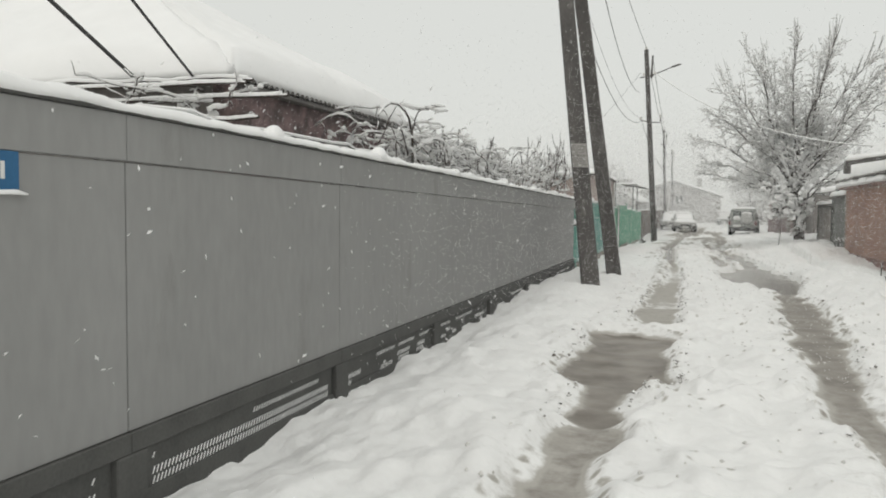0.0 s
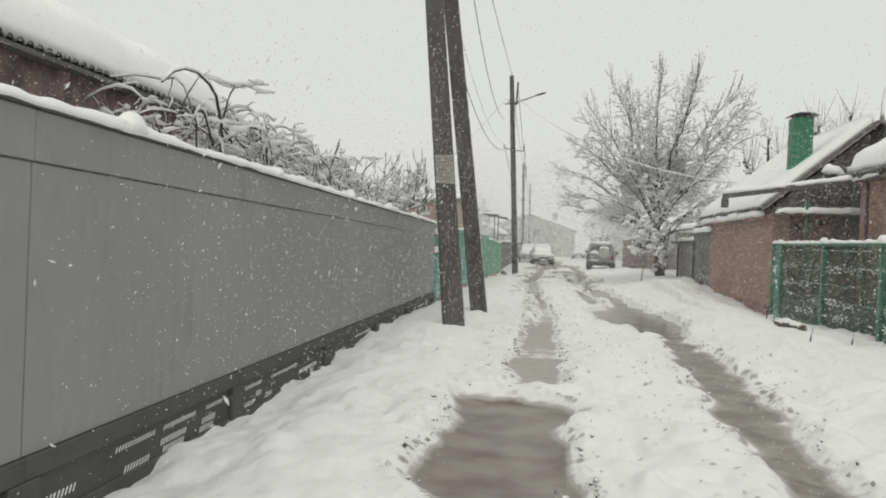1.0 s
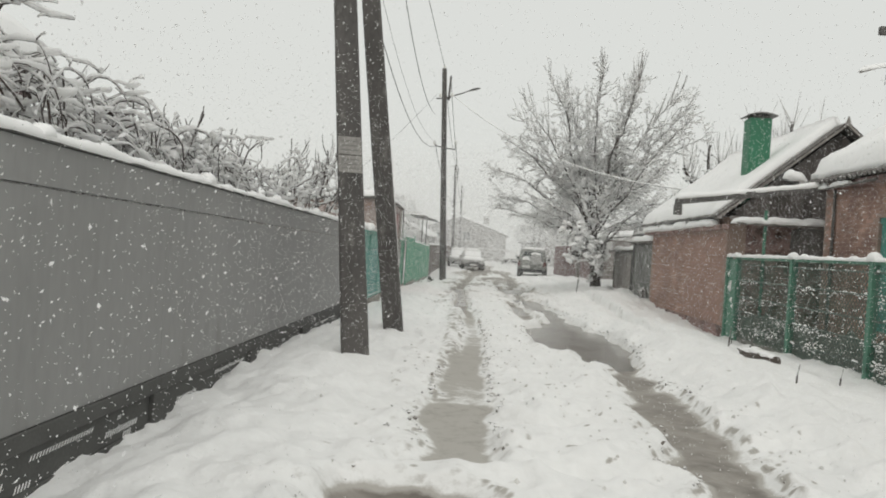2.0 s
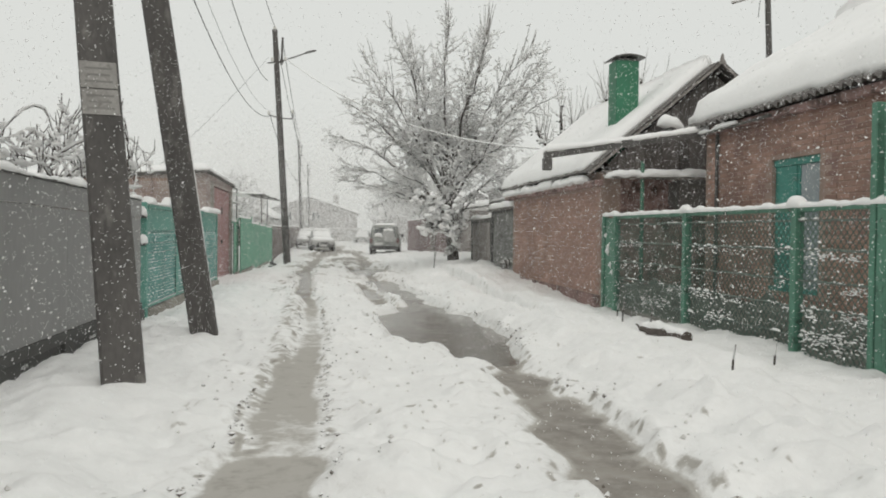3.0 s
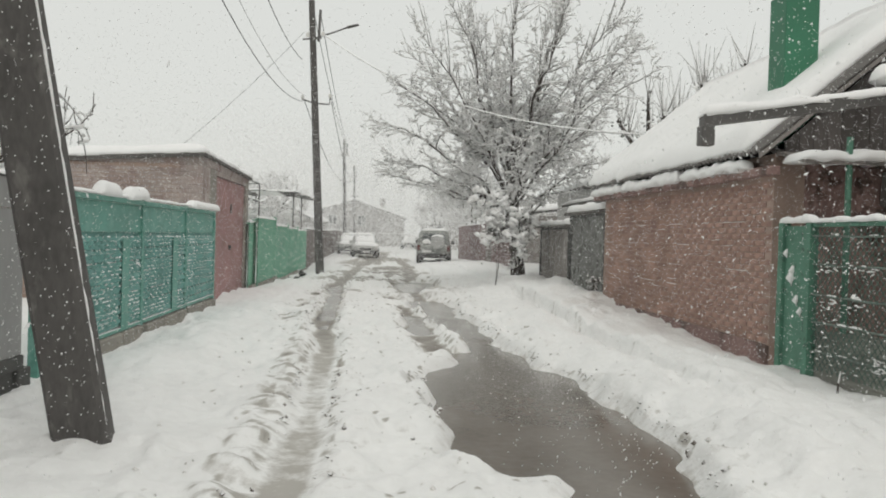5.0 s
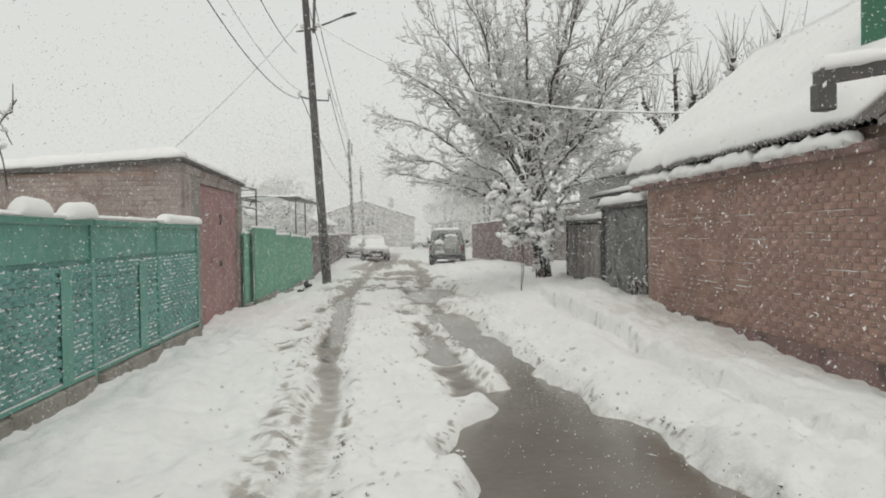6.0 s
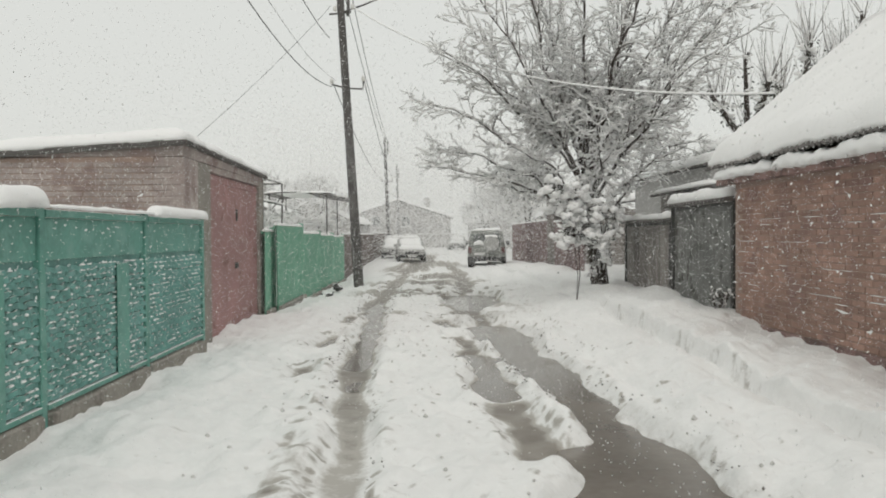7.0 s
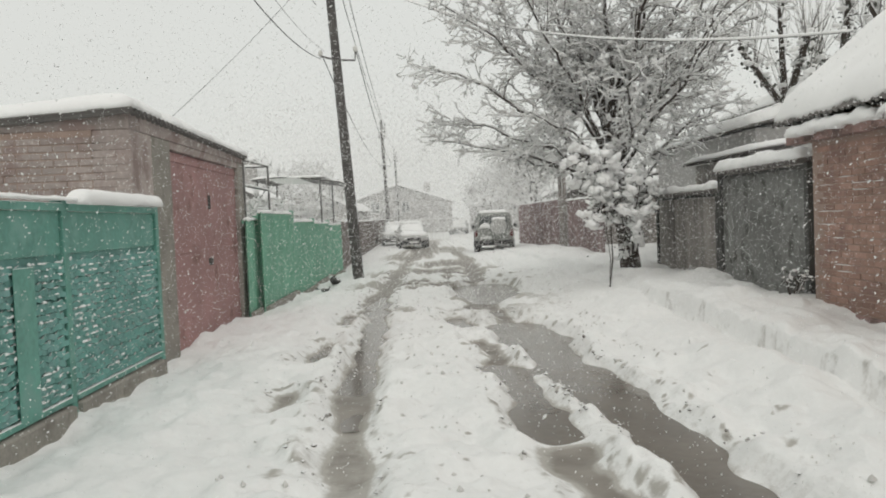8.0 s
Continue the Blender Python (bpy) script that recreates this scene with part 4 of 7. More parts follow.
def brick_house():
    h = thing("brick_house", (7.0, 25.2, -0.3), "low red brick house with a snow-covered gable roof", "house")
    xw, y0, y1 = 4.8, 21.85, 28.75
    # street wall
    wall = part("wall", Shape().box(xw, xw + 0.38, y0, y1, -0.5, 2.42, 0.004), MORTAR, h, "weathered red brick street wall")
    part("wall", Shape().box(xw + 0.38, 9.3, y1 - 0.38, y1, -0.5, 2.42), OLD_BRICK, h)
    part("wall", Shape().box(8.92, 9.3, y0, y1 - 0.38, -0.5, 2.42), OLD_BRICK, h)
    front = part("wall", Shape().box(xw + 0.38, 8.92, y0, y0 + 0.38, -0.5, 2.42), OLD_BRICK, h, "dark old brick yard wall")
    # gables of upright boards
    for yy in (y0 + 0.05, y1 - 0.15):
        n = 24
        for i in range(n):
            x0, x1 = 4.95 + (9.1 - 4.95) * i / n, 4.95 + (9.1 - 4.95) * (i + 1) / n
            top = lambda x: 2.42 + 1.89 * (1 - abs(x - 6.98) / 2.2)
            s = Shape().prism([(x0 + 0.004, 2.42), (x1 - 0.004, 2.42), (x1 - 0.004, max(2.43, top(x1))), (x0 + 0.004, max(2.43, top(x0)))], "y", yy, yy + 0.03 + 0.006 * (i % 2))
            part("gable_board", s, GABLE, h)
    # dark plinth of bare brick near the ground
    part("plinth", Shape().box(xw - 0.03, xw + 0.02, y0, y1, -0.5, 0.16, 0.01), OLD_BRICK, h)
    gable_roof(h, 4.52, 9.48, 6.98, 21.62, 29.25, 2.42, 4.47, 0.18, 3.1, 0.42)
    for sgn, xe in ((1, 4.5), (-1, 9.5)):
        s = Shape().prism([(xe, 2.39), (6.98, 4.46), (6.98, 4.405), (xe, 2.335)], "y", 21.60, 21.64)
        part("bargeboard", s, PLANK, h)
    # slipped snow lumps hanging on the eave
    lumps = Shape()
    for a, b, t in ((22.1, 24.1, 0.085), (24.2, 26.9, 0.10), (27.0, 28.9, 0.085)):
        lumps.ridge((4.60, a, 2.29), (4.60, b, 2.285), 0.22, t, a, 0.95, 0.035, 0.8)
    rng = random.Random(8)
    for _ in range(26):
        y = rng.uniform(22.1, 28.8)
        lumps.tube([(4.54, y, 2.33), (4.535, y + 0.01, 2.27), (4.54, y, 2.24 - 0.05 * rng.random())], [0.03, 0.022, 0.008], 5)
    part("eave_snow", lumps, SNOW, h, "slipped snow clinging under the eave", True)
    part("fascia", Shape().box(4.64, 4.80, 21.7, 29.1, 2.16, 2.26), OLD_BRICK, h)
    # chimney
    c = part("chimney", Shape().box(5.53, 6.0, 23.1, 23.55, 2.7, 4.74, 0.012), CHIM, h, "tall square green painted chimney")
    part("chimney_cap", Shape().box(5.58, 5.95, 23.16, 23.49, 4.74, 4.80), RAIL, c)
    arch = [(5.47 + 0.62 * i / 12, 4.80 + 0.055 * math.sin(math.pi * i / 12)) for i in range(13)]
    part("rain_hood", Shape().prism(arch + [(x, z - 0.025) for x, z in reversed(arch)], "y", 23.0, 23.65), RAIL, c)
    part("hood_snow", Shape().ridge((5.56, 23.32, 4.835), (6.0, 23.32, 4.835), 0.5, 0.035, 2, 0.3), SNOW, c, smooth=True)
    # vent with a snow hat on the gable
    v = part("vent_pipe", Shape().tube([(5.98, 21.95, 3.14), (5.98, 21.5, 3.18), (5.98, 21.42, 3.26)], 0.09, 10), RAIL, h)
    part("vent_snow", Shape().ridge((5.72, 21.46, 3.27), (6.2, 21.46, 3.16), 0.3, 0.2, 8, 0.35, 0.03), SNOW, v, smooth=True)
    # finial at the peak
    part("ridge_finial", Shape().prism([(6.91, 4.40), (7.05, 4.40), (7.01, 4.50), (6.98, 4.60), (6.95, 4.50)], "y", 21.56, 21.62), PLANK, h)
    return wall


HOUSE_WALL = brick_house()


# ---- neighbouring brick building with the teal windows ----
def yard_building():
    h = thing("brick_building", (8.5, 16, -0.3), "red brick building with teal window frames and a snowy roof", "house")
    xw, y0, y1 = 6.3, 9.5, 20.78
    wins = [(17.58, 18.72), (15.0, 16.1), (11.8, 12.9)]
    wz0, wz1 = 0.5, 2.38
    spans = []
    last = y0
    for a, b in sorted(wins):
        spans.append((last, a))
        last = b
    spans.append((last, y1))
    w = part("wall", Shape().box(xw, xw + 0.38, spans[0][0], spans[0][1], -0.5, 3.05), MORTAR, h, "red brick wall behind the yard fence")
    for a, b in spans[1:]:
        part("wall", Shape().box(xw, xw + 0.38, a, b, -0.5, 3.05), MORTAR, h)
    for a, b in wins:
        part("wall", Shape().box(xw, xw + 0.38, a, b, -0.5, wz0), MORTAR, h)
        part("wall", Shape().box(xw, xw + 0.38, a, b, wz1, 3.05), MORTAR, h)
        win = part("window", Shape().box(xw + 0.06, xw + 0.12, a, a + 0.09, wz0, wz1), TEAL_TRIM, h, "teal painted window frame")
        part("frame_side", Shape().box(xw + 0.06, xw + 0.12, b - 0.09, b, wz0, wz1), TEAL_TRIM, win)
        part("frame_head", Shape().box(xw + 0.03, xw + 0.14, a, b, wz1 - 0.1, wz1), TEAL_TRIM, win)
        part("frame_sill", Shape().box(xw - 0.03, xw + 0.14, a, b, wz0, wz0 + 0.06), TEAL_TRIM, win)
        part("mullion", Shape().box(xw + 0.065, xw + 0.115, (a + b) / 2 - 0.03, (a + b) / 2 + 0.03, wz0 + 0.06, wz1 - 0.1), TEAL_TRIM, win)
        part("shutter", Shape().box(xw + 0.05, xw + 0.08, (a + b) / 2 + 0.032, b - 0.092, wz0 + 0.062, wz1 - 0.102), TEAL_TRIM, win, "closed teal board shutter")
        part("transom", Shape().box(xw + 0.07, xw + 0.11, a + 0.09, (a + b) / 2 - 0.03, 1.62, 1.67), TEAL_TRIM, win)
        for p, q in ((a + 0.09, (a + b) / 2 - 0.03), ((a + b) / 2 + 0.03, b - 0.09)):
            part("pane", Shape().box(xw + 0.085, xw + 0.095, p, q, wz0 + 0.06, wz1 - 0.1, 0.001), PALE_GLASS, win)
    part("wall", Shape().box(xw + 0.38, 11.5, y1 - 0.38, y1, -0.5, 3.05), OLD_BRICK, h)
    part("wall", Shape().box(xw + 0.38, 11.5, y0, y0 + 0.38, -0.5, 3.05), OLD_BRICK, h)
    part("wall", Shape().box(11.12, 11.5, y0 + 0.38, y1 - 0.38, -0.5, 3.05), OLD_BRICK, h)
    inwin = lambda s, z: any(a - 0.13 < s < b + 0.13 for a, b in wins) and wz0 - 0.04 < z < wz1 + 0.04
    lay_bricks(w, "x", xw, 12.0, y1, 0.06, 3.02, BRICK, None, inwin)
    # roof: street slope and yard slope
    for xe in (5.98, 11.8):
        o, u, v = (xe, y0 - 0.2, 3.10), (0, y1 - y0 + 0.45, 0), (8.9 - xe, 0, 1.75)
        part("roof_sheet", Shape().waves(o, u, v, 0.175, 0.034, 0.014), SLATE, h, "grey corrugated slate sheets")
        d = Vector(v).normalized() * 0.13
        part("roof_snow", Shape().slab((xe + d.x, y0 - 0.25, 3.16 + d.z), (0, y1 - y0 + 0.55, 0), v, 0.34, 7.7, crest=True), SNOW, h, "thick rounded blanket of snow", True)
    for yy in (y0 + 0.02, y1 - 0.1):
        part("gable", Shape().prism([(6.35, 3.05), (11.45, 3.05), (8.9, 4.72)], "y", yy, yy + 0.08), PLANK, h)
    part("fascia", Shape().box(6.16, 6.3, y0, y1 + 0.1, 2.97, 3.08), OLD_BRICK, h)
    # gutter under the eave, carrying snow
    g = part("gutter", Shape().tube([(6.07, 18.4, 2.99), (6.07, y1 + 0.1, 2.96)], 0.024, 8), SLATE, h)
    part("gutter_snow", Shape().ridge((6.05, 19.3, 3.0), (6.05, y1 + 0.15, 2.97), 0.09, 0.06, 4, 1.3, 0.04), SNOW, g, smooth=True)
    # downpipe by the corner
    part("downpipe", Shape().tube([(6.25, 20.3, 3.0), (6.25, 20.3, 0.2)], 0.03, 8), RAIL, h)


TEAL_TRIM = material("teal_window_paint", (0.07, 0.27, 0.225), 0.5, vary=0.25, scale=3, fine=30, bump=0.15, stain=(0.09, 0.2, 0.17), stain_at=0.64)
# panes have a pale blue-grey base colour
PALE_GLASS = material("pale_bluish_window_glass", (0.30, 0.345, 0.36), 0.12, vary=0.3, scale=2, bump=0)
yard_building()


# ---- spout that carries roof water out towards the street ----
def roof_spout():
    g = thing("roof_spout", (3.47, 20.7, 2.35), "square zinc gutter spout carrying a ridge of snow", "gutter")
    a, b = Vector((6.15, 20.55, 3.0)), Vector((3.42, 20.7, 2.58))
    s = Shape()
    for i, p in enumerate((a, b)):
        s.v += [(p.x, p.y - 0.06, p.z - 0.06), (p.x, p.y + 0.06, p.z - 0.06), (p.x, p.y + 0.06, p.z + 0.06), (p.x, p.y - 0.06, p.z + 0.06)]
    s.f += [(0, 1, 5, 4), (1, 2, 6, 5), (2, 3, 7, 6), (3, 0, 4, 7), (0, 3, 2, 1), (4, 5, 6, 7)]
    part("trough", s, RAIL, g)
    part("outlet", Shape().box(3.40, 3.54, 20.63, 20.77, 2.33, 2.53, 0.01), RAIL, g)
    part("snow_ridge", Shape().ridge(a + Vector((0.1, 0, 0.05)), b + Vector((-0.02, 0, 0.05)), 0.16, 0.085, 5, 0.45, 0.06), SNOW, g, smooth=True)


roof_spout()


# ---- porch between the two buildings ----
def porch():
    p = thing("yard_porch", (5.7, 21.4, -0.1), "dark lean-to porch roof under drooping snow", "porch")
    part("canopy", Shape().prism([(21.2, 2.25), (21.86, 2.41), (21.86, 2.45), (21.2, 2.29)], "x", 4.82, 6.7), PLANK, p)
    part("canopy_snow", Shape().ridge((4.76, 21.42, 2.30), (6.68, 21.42, 2.33), 0.58, 0.12, 9, 0.6, 0.05), SNOW, p, smooth=True)
    part("post", Shape().tube([(5.35, 21.25, -0.2), (5.35, 21.25, 2.56)], 0.035, 8), POST_GREEN, p, "green pipe post")
    part("post", Shape().tube([(6.6, 21.25, -0.2), (6.6, 21.25, 2.27)], 0.035, 8), PLANK, p)
    part("drooping_tarpaulin", Shape().prism([(21.3, 1.68), (21.75, 1.85), (21.72, 2.23), (21.25, 2.27)], "x", 6.05, 6.65), SLATE, p, "grey sagging sheet")


porch()


# ---- green yard fence, east side ----
BACKING = material("dark_fence_backing", (0.24, 0.245, 0.22), 0.9, vary=0.5, scale=3, fine=45, bump=0.6, stretch=(1, 0.2, 2), stain=(0.2, 0.19, 0.175), stain_at=0.58)


WIRE = material("dull_green_wire", (0.085, 0.15, 0.12), 0.6, 0.1, vary=0.5, scale=2, fine=40, bump=0)


def yard_fence():
    x = 4.78
    f = thing("yard_fence", (x, 17, -0.1), "wire mesh fence on green posts, clotted with snow", "fence")
    posts = [21.52, 20.95, 18.25, 15.64, 14.3, 11.7, 8.5, 5.3]
    for y in posts:
        part("post", Shape().box(x - 0.05, x + 0.05, y - 0.05, y + 0.05, gz(x, y) - 0.4, 1.6, 0.006), POST_GREEN, f, "green square post")
    for y in (14.24, 14.42):
        part("gate_post", Shape().box(x - 0.045, x + 0.045, y - 0.04, y + 0.04, gz(x, y) - 0.4, 2.5, 0.008), POST_GREEN, f, "tall green gate post")
    part("end_panel", Shape().box(x - 0.012, x + 0.012, 21.0, 21.47, 0.0, 1.56, 0.004), POST_GREEN, f, "solid green sheet")
    part("top_rail", Shape().box(x - 0.025, x + 0.025, 5.35, 20.9, 1.545, 1.59, 0.004), POST_GREEN, f)
    for b, a in zip(posts[1:], posts[2:]):
        rng = random.Random(int(a * 10))
        y0, y1 = a + 0.05, b - 0.05
        caught = Shape()
        for z in (1.45, 1.15, 0.83, 0.55, 0.24):
            pts = [(x + 0.01 * math.sin(j * 1.9 + z * 9), y0 + (y1 - y0) * j / 12, z + 0.015 * noise.noise(Vector((j * 0.7, z * 3.3, a)))) for j in range(13)]
            part("rail", Shape().tube(pts, 0.012, 6), FENCE_GREEN, f)
            for p, q in zip(pts, pts[1:]):
                if rng.random() < 0.4:
                    k = rng.uniform(0.2, 0.9)
                    e = Vector(p).lerp(Vector(q), k)
                    caught.ridge(Vector(p) + Vector((0, 0, 0.01)), e + Vector((0, 0, 0.01)), 0.022, rng.uniform(0.008, 0.02), p[1], 0.7, 0.03)
        # diamond mesh
        mesh = Shape()
        top, low = 1.54, 0.05
        n = int((y1 - y0) / 0.09)
        span = top - low
        for i in range(-int(span / 0.09), n + 1):
            for way in (1, -1):
                s0 = y0 + i * 0.09
                u0, u1 = max(0.0, y0 - s0), min(span, y1 - s0)
                if u1 - u0 < 0.05:
                    continue
                ends = [(x - 0.004 * way, s0 + u, low + u if way == 1 else top - u) for u in (u0, u1)]
                mesh.tube(ends, 0.0052, 3)
        part("wire_mesh", mesh, WIRE, f, "diamond wire mesh", kind="stuff")
        # backing sheet added behind the foot of the mesh, to make it opaque there
        m = 14
        edge = [(y0 + 0.02 + (y1 - y0 - 0.04) * j / m, 0.52 + 0.16 * noise.noise(Vector((j * 0.8, a, 2))) + 0.05 * rng.random()) for j in range(m + 1)]
        part("reed_mat", Shape().prism([(y0 + 0.02, -0.1)] + edge + [(y1 - 0.02, -0.1)], "x", x + 0.035, x + 0.05), BACKING, f, "ragged plain backing added behind the mesh foot")
        for k in range(470):
            yy = rng.uniform(y0 + 0.03, y1 - 0.12)
            # clotted in wavering bands along the wires
            level, thick = rng.choice(((0.26, 0.055), (0.26, 0.055), (0.26, 0.055), (0.5, 0.04), (0.5, 0.04), (0.78, 0.03), (1.1, 0.03)))
            z = level + 0.05 * noise.noise(Vector((yy * 0.9, level * 7, a))) + rng.gauss(0, thick)
            if rng.random() < 0.12:
                z = rng.uniform(0.1, 1.3)
            elif noise.noise(Vector((yy * 1.3, level * 3.0, a))) < -0.08:
                continue
            caught.ridge((x - 0.005, yy, z), (x - 0.005, yy + 0.015 + 0.075 * rng.random() ** 1.8, z + rng.uniform(-0.012, 0.012)), rng.uniform(0.01, 0.02), rng.uniform(0.005, 0.014), yy, 0.8, 0.02)
        part("caught_snow", caught, SNOW, f, "bits of snow caught in the mesh", True, kind="stuff")
    cap = Shape()
    cap.ridge((x, 21.6, 1.6), (x, 4, 1.58), 0.115, 0.05, 12, 0.9, 0.07)
    for y in (18.25, 15.64, 21.0):
        cap.ridge((x - 0.01, y - 0.13, 1.61), (x - 0.01, y + 0.13, 1.60), 0.15, 0.085, y, 0.5, 0.03)
    part("snow_cap", cap, SNOW, f, "snow along the top rail", True)
    for yy, z, r in ((21.3, 0.98, 0.05), (21.28, 1.06, 0.035), (21.18, 0.74, 0.035), (21.1, 0.62, 0.03), (21.42, 1.25, 0.03)):
        splat = Shape().tube([(x - 0.015, yy, z + 1.8 * r), (x - 0.03, yy + 0.01, z), (x - 0.015, yy, z - 1.6 * r)], [r * 0.35, r, r * 0.3], 7)
        part("stuck_snow", splat, SNOW, f, "thrown snow stuck to the green sheet", True)


yard_fence()

# ---- gates north of the brick house ----
def side_gate(y0, y1, z0, top, mat, label, cap_h, x=5.0, boards=False):
    g = thing("sheet_gate", (x, (y0 + y1) / 2, z0), label, "gate", "gates beside the brick house")
    if boards:
        n = int((y1 - y0) / 0.14)
        for i in range(n):
            a = y0 + (y1 - y0) * i / n
            part("board", Shape().box(x - 0.012 + 0.006 * (i % 2), x + 0.012 + 0.006 * (i % 2), a + 0.006, a + (y1 - y0) / n - 0.006, z0 - 0.3, top - 0.03 - 0.02 * ((i * 7) % 3)), mat, g)
    else:
        part("sheet", Shape().waves((x, y0, z0 - 0.3), (0, y1 - y0, 0), (0, 0, top - z0 + 0.26), 0.16, 0.018), mat, g)
    for yy in (y0, y1):
        part("post", Shape().box(x - 0.05, x + 0.05, yy - 0.05, yy + 0.05, z0 - 0.4, top + 0.02), DARK_BASE, g)
    part("top_rail", Shape().box(x - 0.04, x + 0.04, y0, y1, top - 0.05, top), DARK_BASE, g)
    part("cap_sheet", Shape().waves((x - 0.19, y0 - 0.1, top + 0.035), (0, y1 - y0 + 0.2, 0), (0.38, 0, 0.05), 0.17, 0.028, 0.014), SLATE, g, "corrugated slate strip over the gate")
    part("snow_cap", Shape().ridge((x, y0 - 0.05, top + 0.075), (x, y1 + 0.05, top + 0.075), 0.30, cap_h, y0, 0.45), SNOW, g, smooth=True)


side_gate(29.15, 32.1, 0.2, 1.93, GATE_GREY, "weathered grey corrugated gate with thick snow on top", 0.17, 4.95)
side_gate(32.25, 35.6, 0.3, 1.66, PLANK, "dark weathered board gate under snow", 0.12, 4.95, True)


def shed(x0, x1, y0, y1, z0, wall_mat, label, slope=0.25, thick=0.18, seed=1.0):
    s = thing("shed", ((x0 + x1) / 2, (y0 + y1) / 2, -0.2), label, "shed", "sheds behind the gates")
    for a in ((x0, x0 + 0.15, y0, y1), (x1 - 0.15, x1, y0, y1), (x0 + 0.15, x1 - 0.15, y0, y0 + 0.15), (x0 + 0.15, x1 - 0.15, y1 - 0.15, y1)):
        part("wall", Shape().box(*a, -0.4, z0), wall_mat, s)
    part("roof_sheet", Shape().waves((x0 - 0.2, y0 - 0.2, z0 + 0.03), (0, y1 - y0 + 0.4, 0), (x1 - x0 + 0.4, 0, slope)), SLATE, s)
    part("roof_snow", Shape().slab((x0 - 0.2, y0 - 0.2, z0 + 0.07), (x1 - x0 + 0.4, 0, slope), (0, y1 - y0 + 0.4, 0), thick, seed), SNOW, s, smooth=True)


shed(5.75, 6.3, 32.3, 35.6, 2.3, PLANK, "small dark shed with a corrugated roof in snow", 0.12, 0.09, 4)
shed(6.6, 9.0, 34.6, 41.0, 2.95, PLASTER, "grey plastered outbuilding under a snowy roof", 0.6, 0.2, 6)
shed(9.2, 13.0, 35.5, 42.5, 3.95, PLASTER, "taller plastered outbuilding under a snowy roof", 1.2, 0.24, 9)
shed(6.2, 11.5, 46.5, 55.0, 2.35, PLANK, "low dark outbuilding under a snowy roof", 0.8, 0.25, 8)


# ---- board fence further along the east side ----
def board_fence(x, y0, y1, top, mat, label, ground_z, pitch=0.22, drift=0.0):
    f = thing("board_fence", (x, (y0 + y1) / 2, ground_z), label, "fence", "fences along the street")
    n = int((y1 - y0) / pitch)
    rng = random.Random(int(y0))
    for i in range(n):
        a = y0 + i * pitch
        dx = drift * i / n
        t = top + rng.uniform(-0.03, 0.03)
        part("board", Shape().box(x + dx - 0.012, x + dx + 0.012, a + 0.008, a + pitch - 0.008, ground_z - 0.3, t, 0.004), mat, f)
    for z in (ground_z + 0.35, top - 0.3):
        part("rail", Shape().box(x + min(0, drift) + 0.014, x + max(0, drift) + 0.06, y0, y1, z, z + 0.07), mat, f)
    part("snow_cap", Shape().ridge((x, y0, top - 0.01), (x + drift, y1, top - 0.01), 0.09, 0.06, y0, 0.6), SNOW, f, smooth=True)


board_fence(5.15, 41.5, 47.2, 1.9, RED_FENCE, "dark red board fence topped with snow", 0.25)
board_fence(5.25, 48.3, 62, 2.0, RED_FENCE, "dark red board fence topped with snow", 0.05)


def gate_portal():
    p = thing("gate_portal", (5.1, 47.7, 0.2), "tall dark gate post with a snowy lintel", "gate post")
    for y in (47.35, 48.2):
        part("post", Shape().box(5.05, 5.17, y - 0.06, y + 0.06, -0.3, 3.0), PLANK, p)
    part("lintel", Shape().box(4.9, 5.3, 47.1, 48.5, 3.0, 3.1), PLANK, p)
    part("snow_cap", Shape().ridge((5.1, 47.1, 3.1), (5.1, 48.5, 3.1), 0.42, 0.16, 3, 0.3), SNOW, p, smooth=True)


gate_portal()


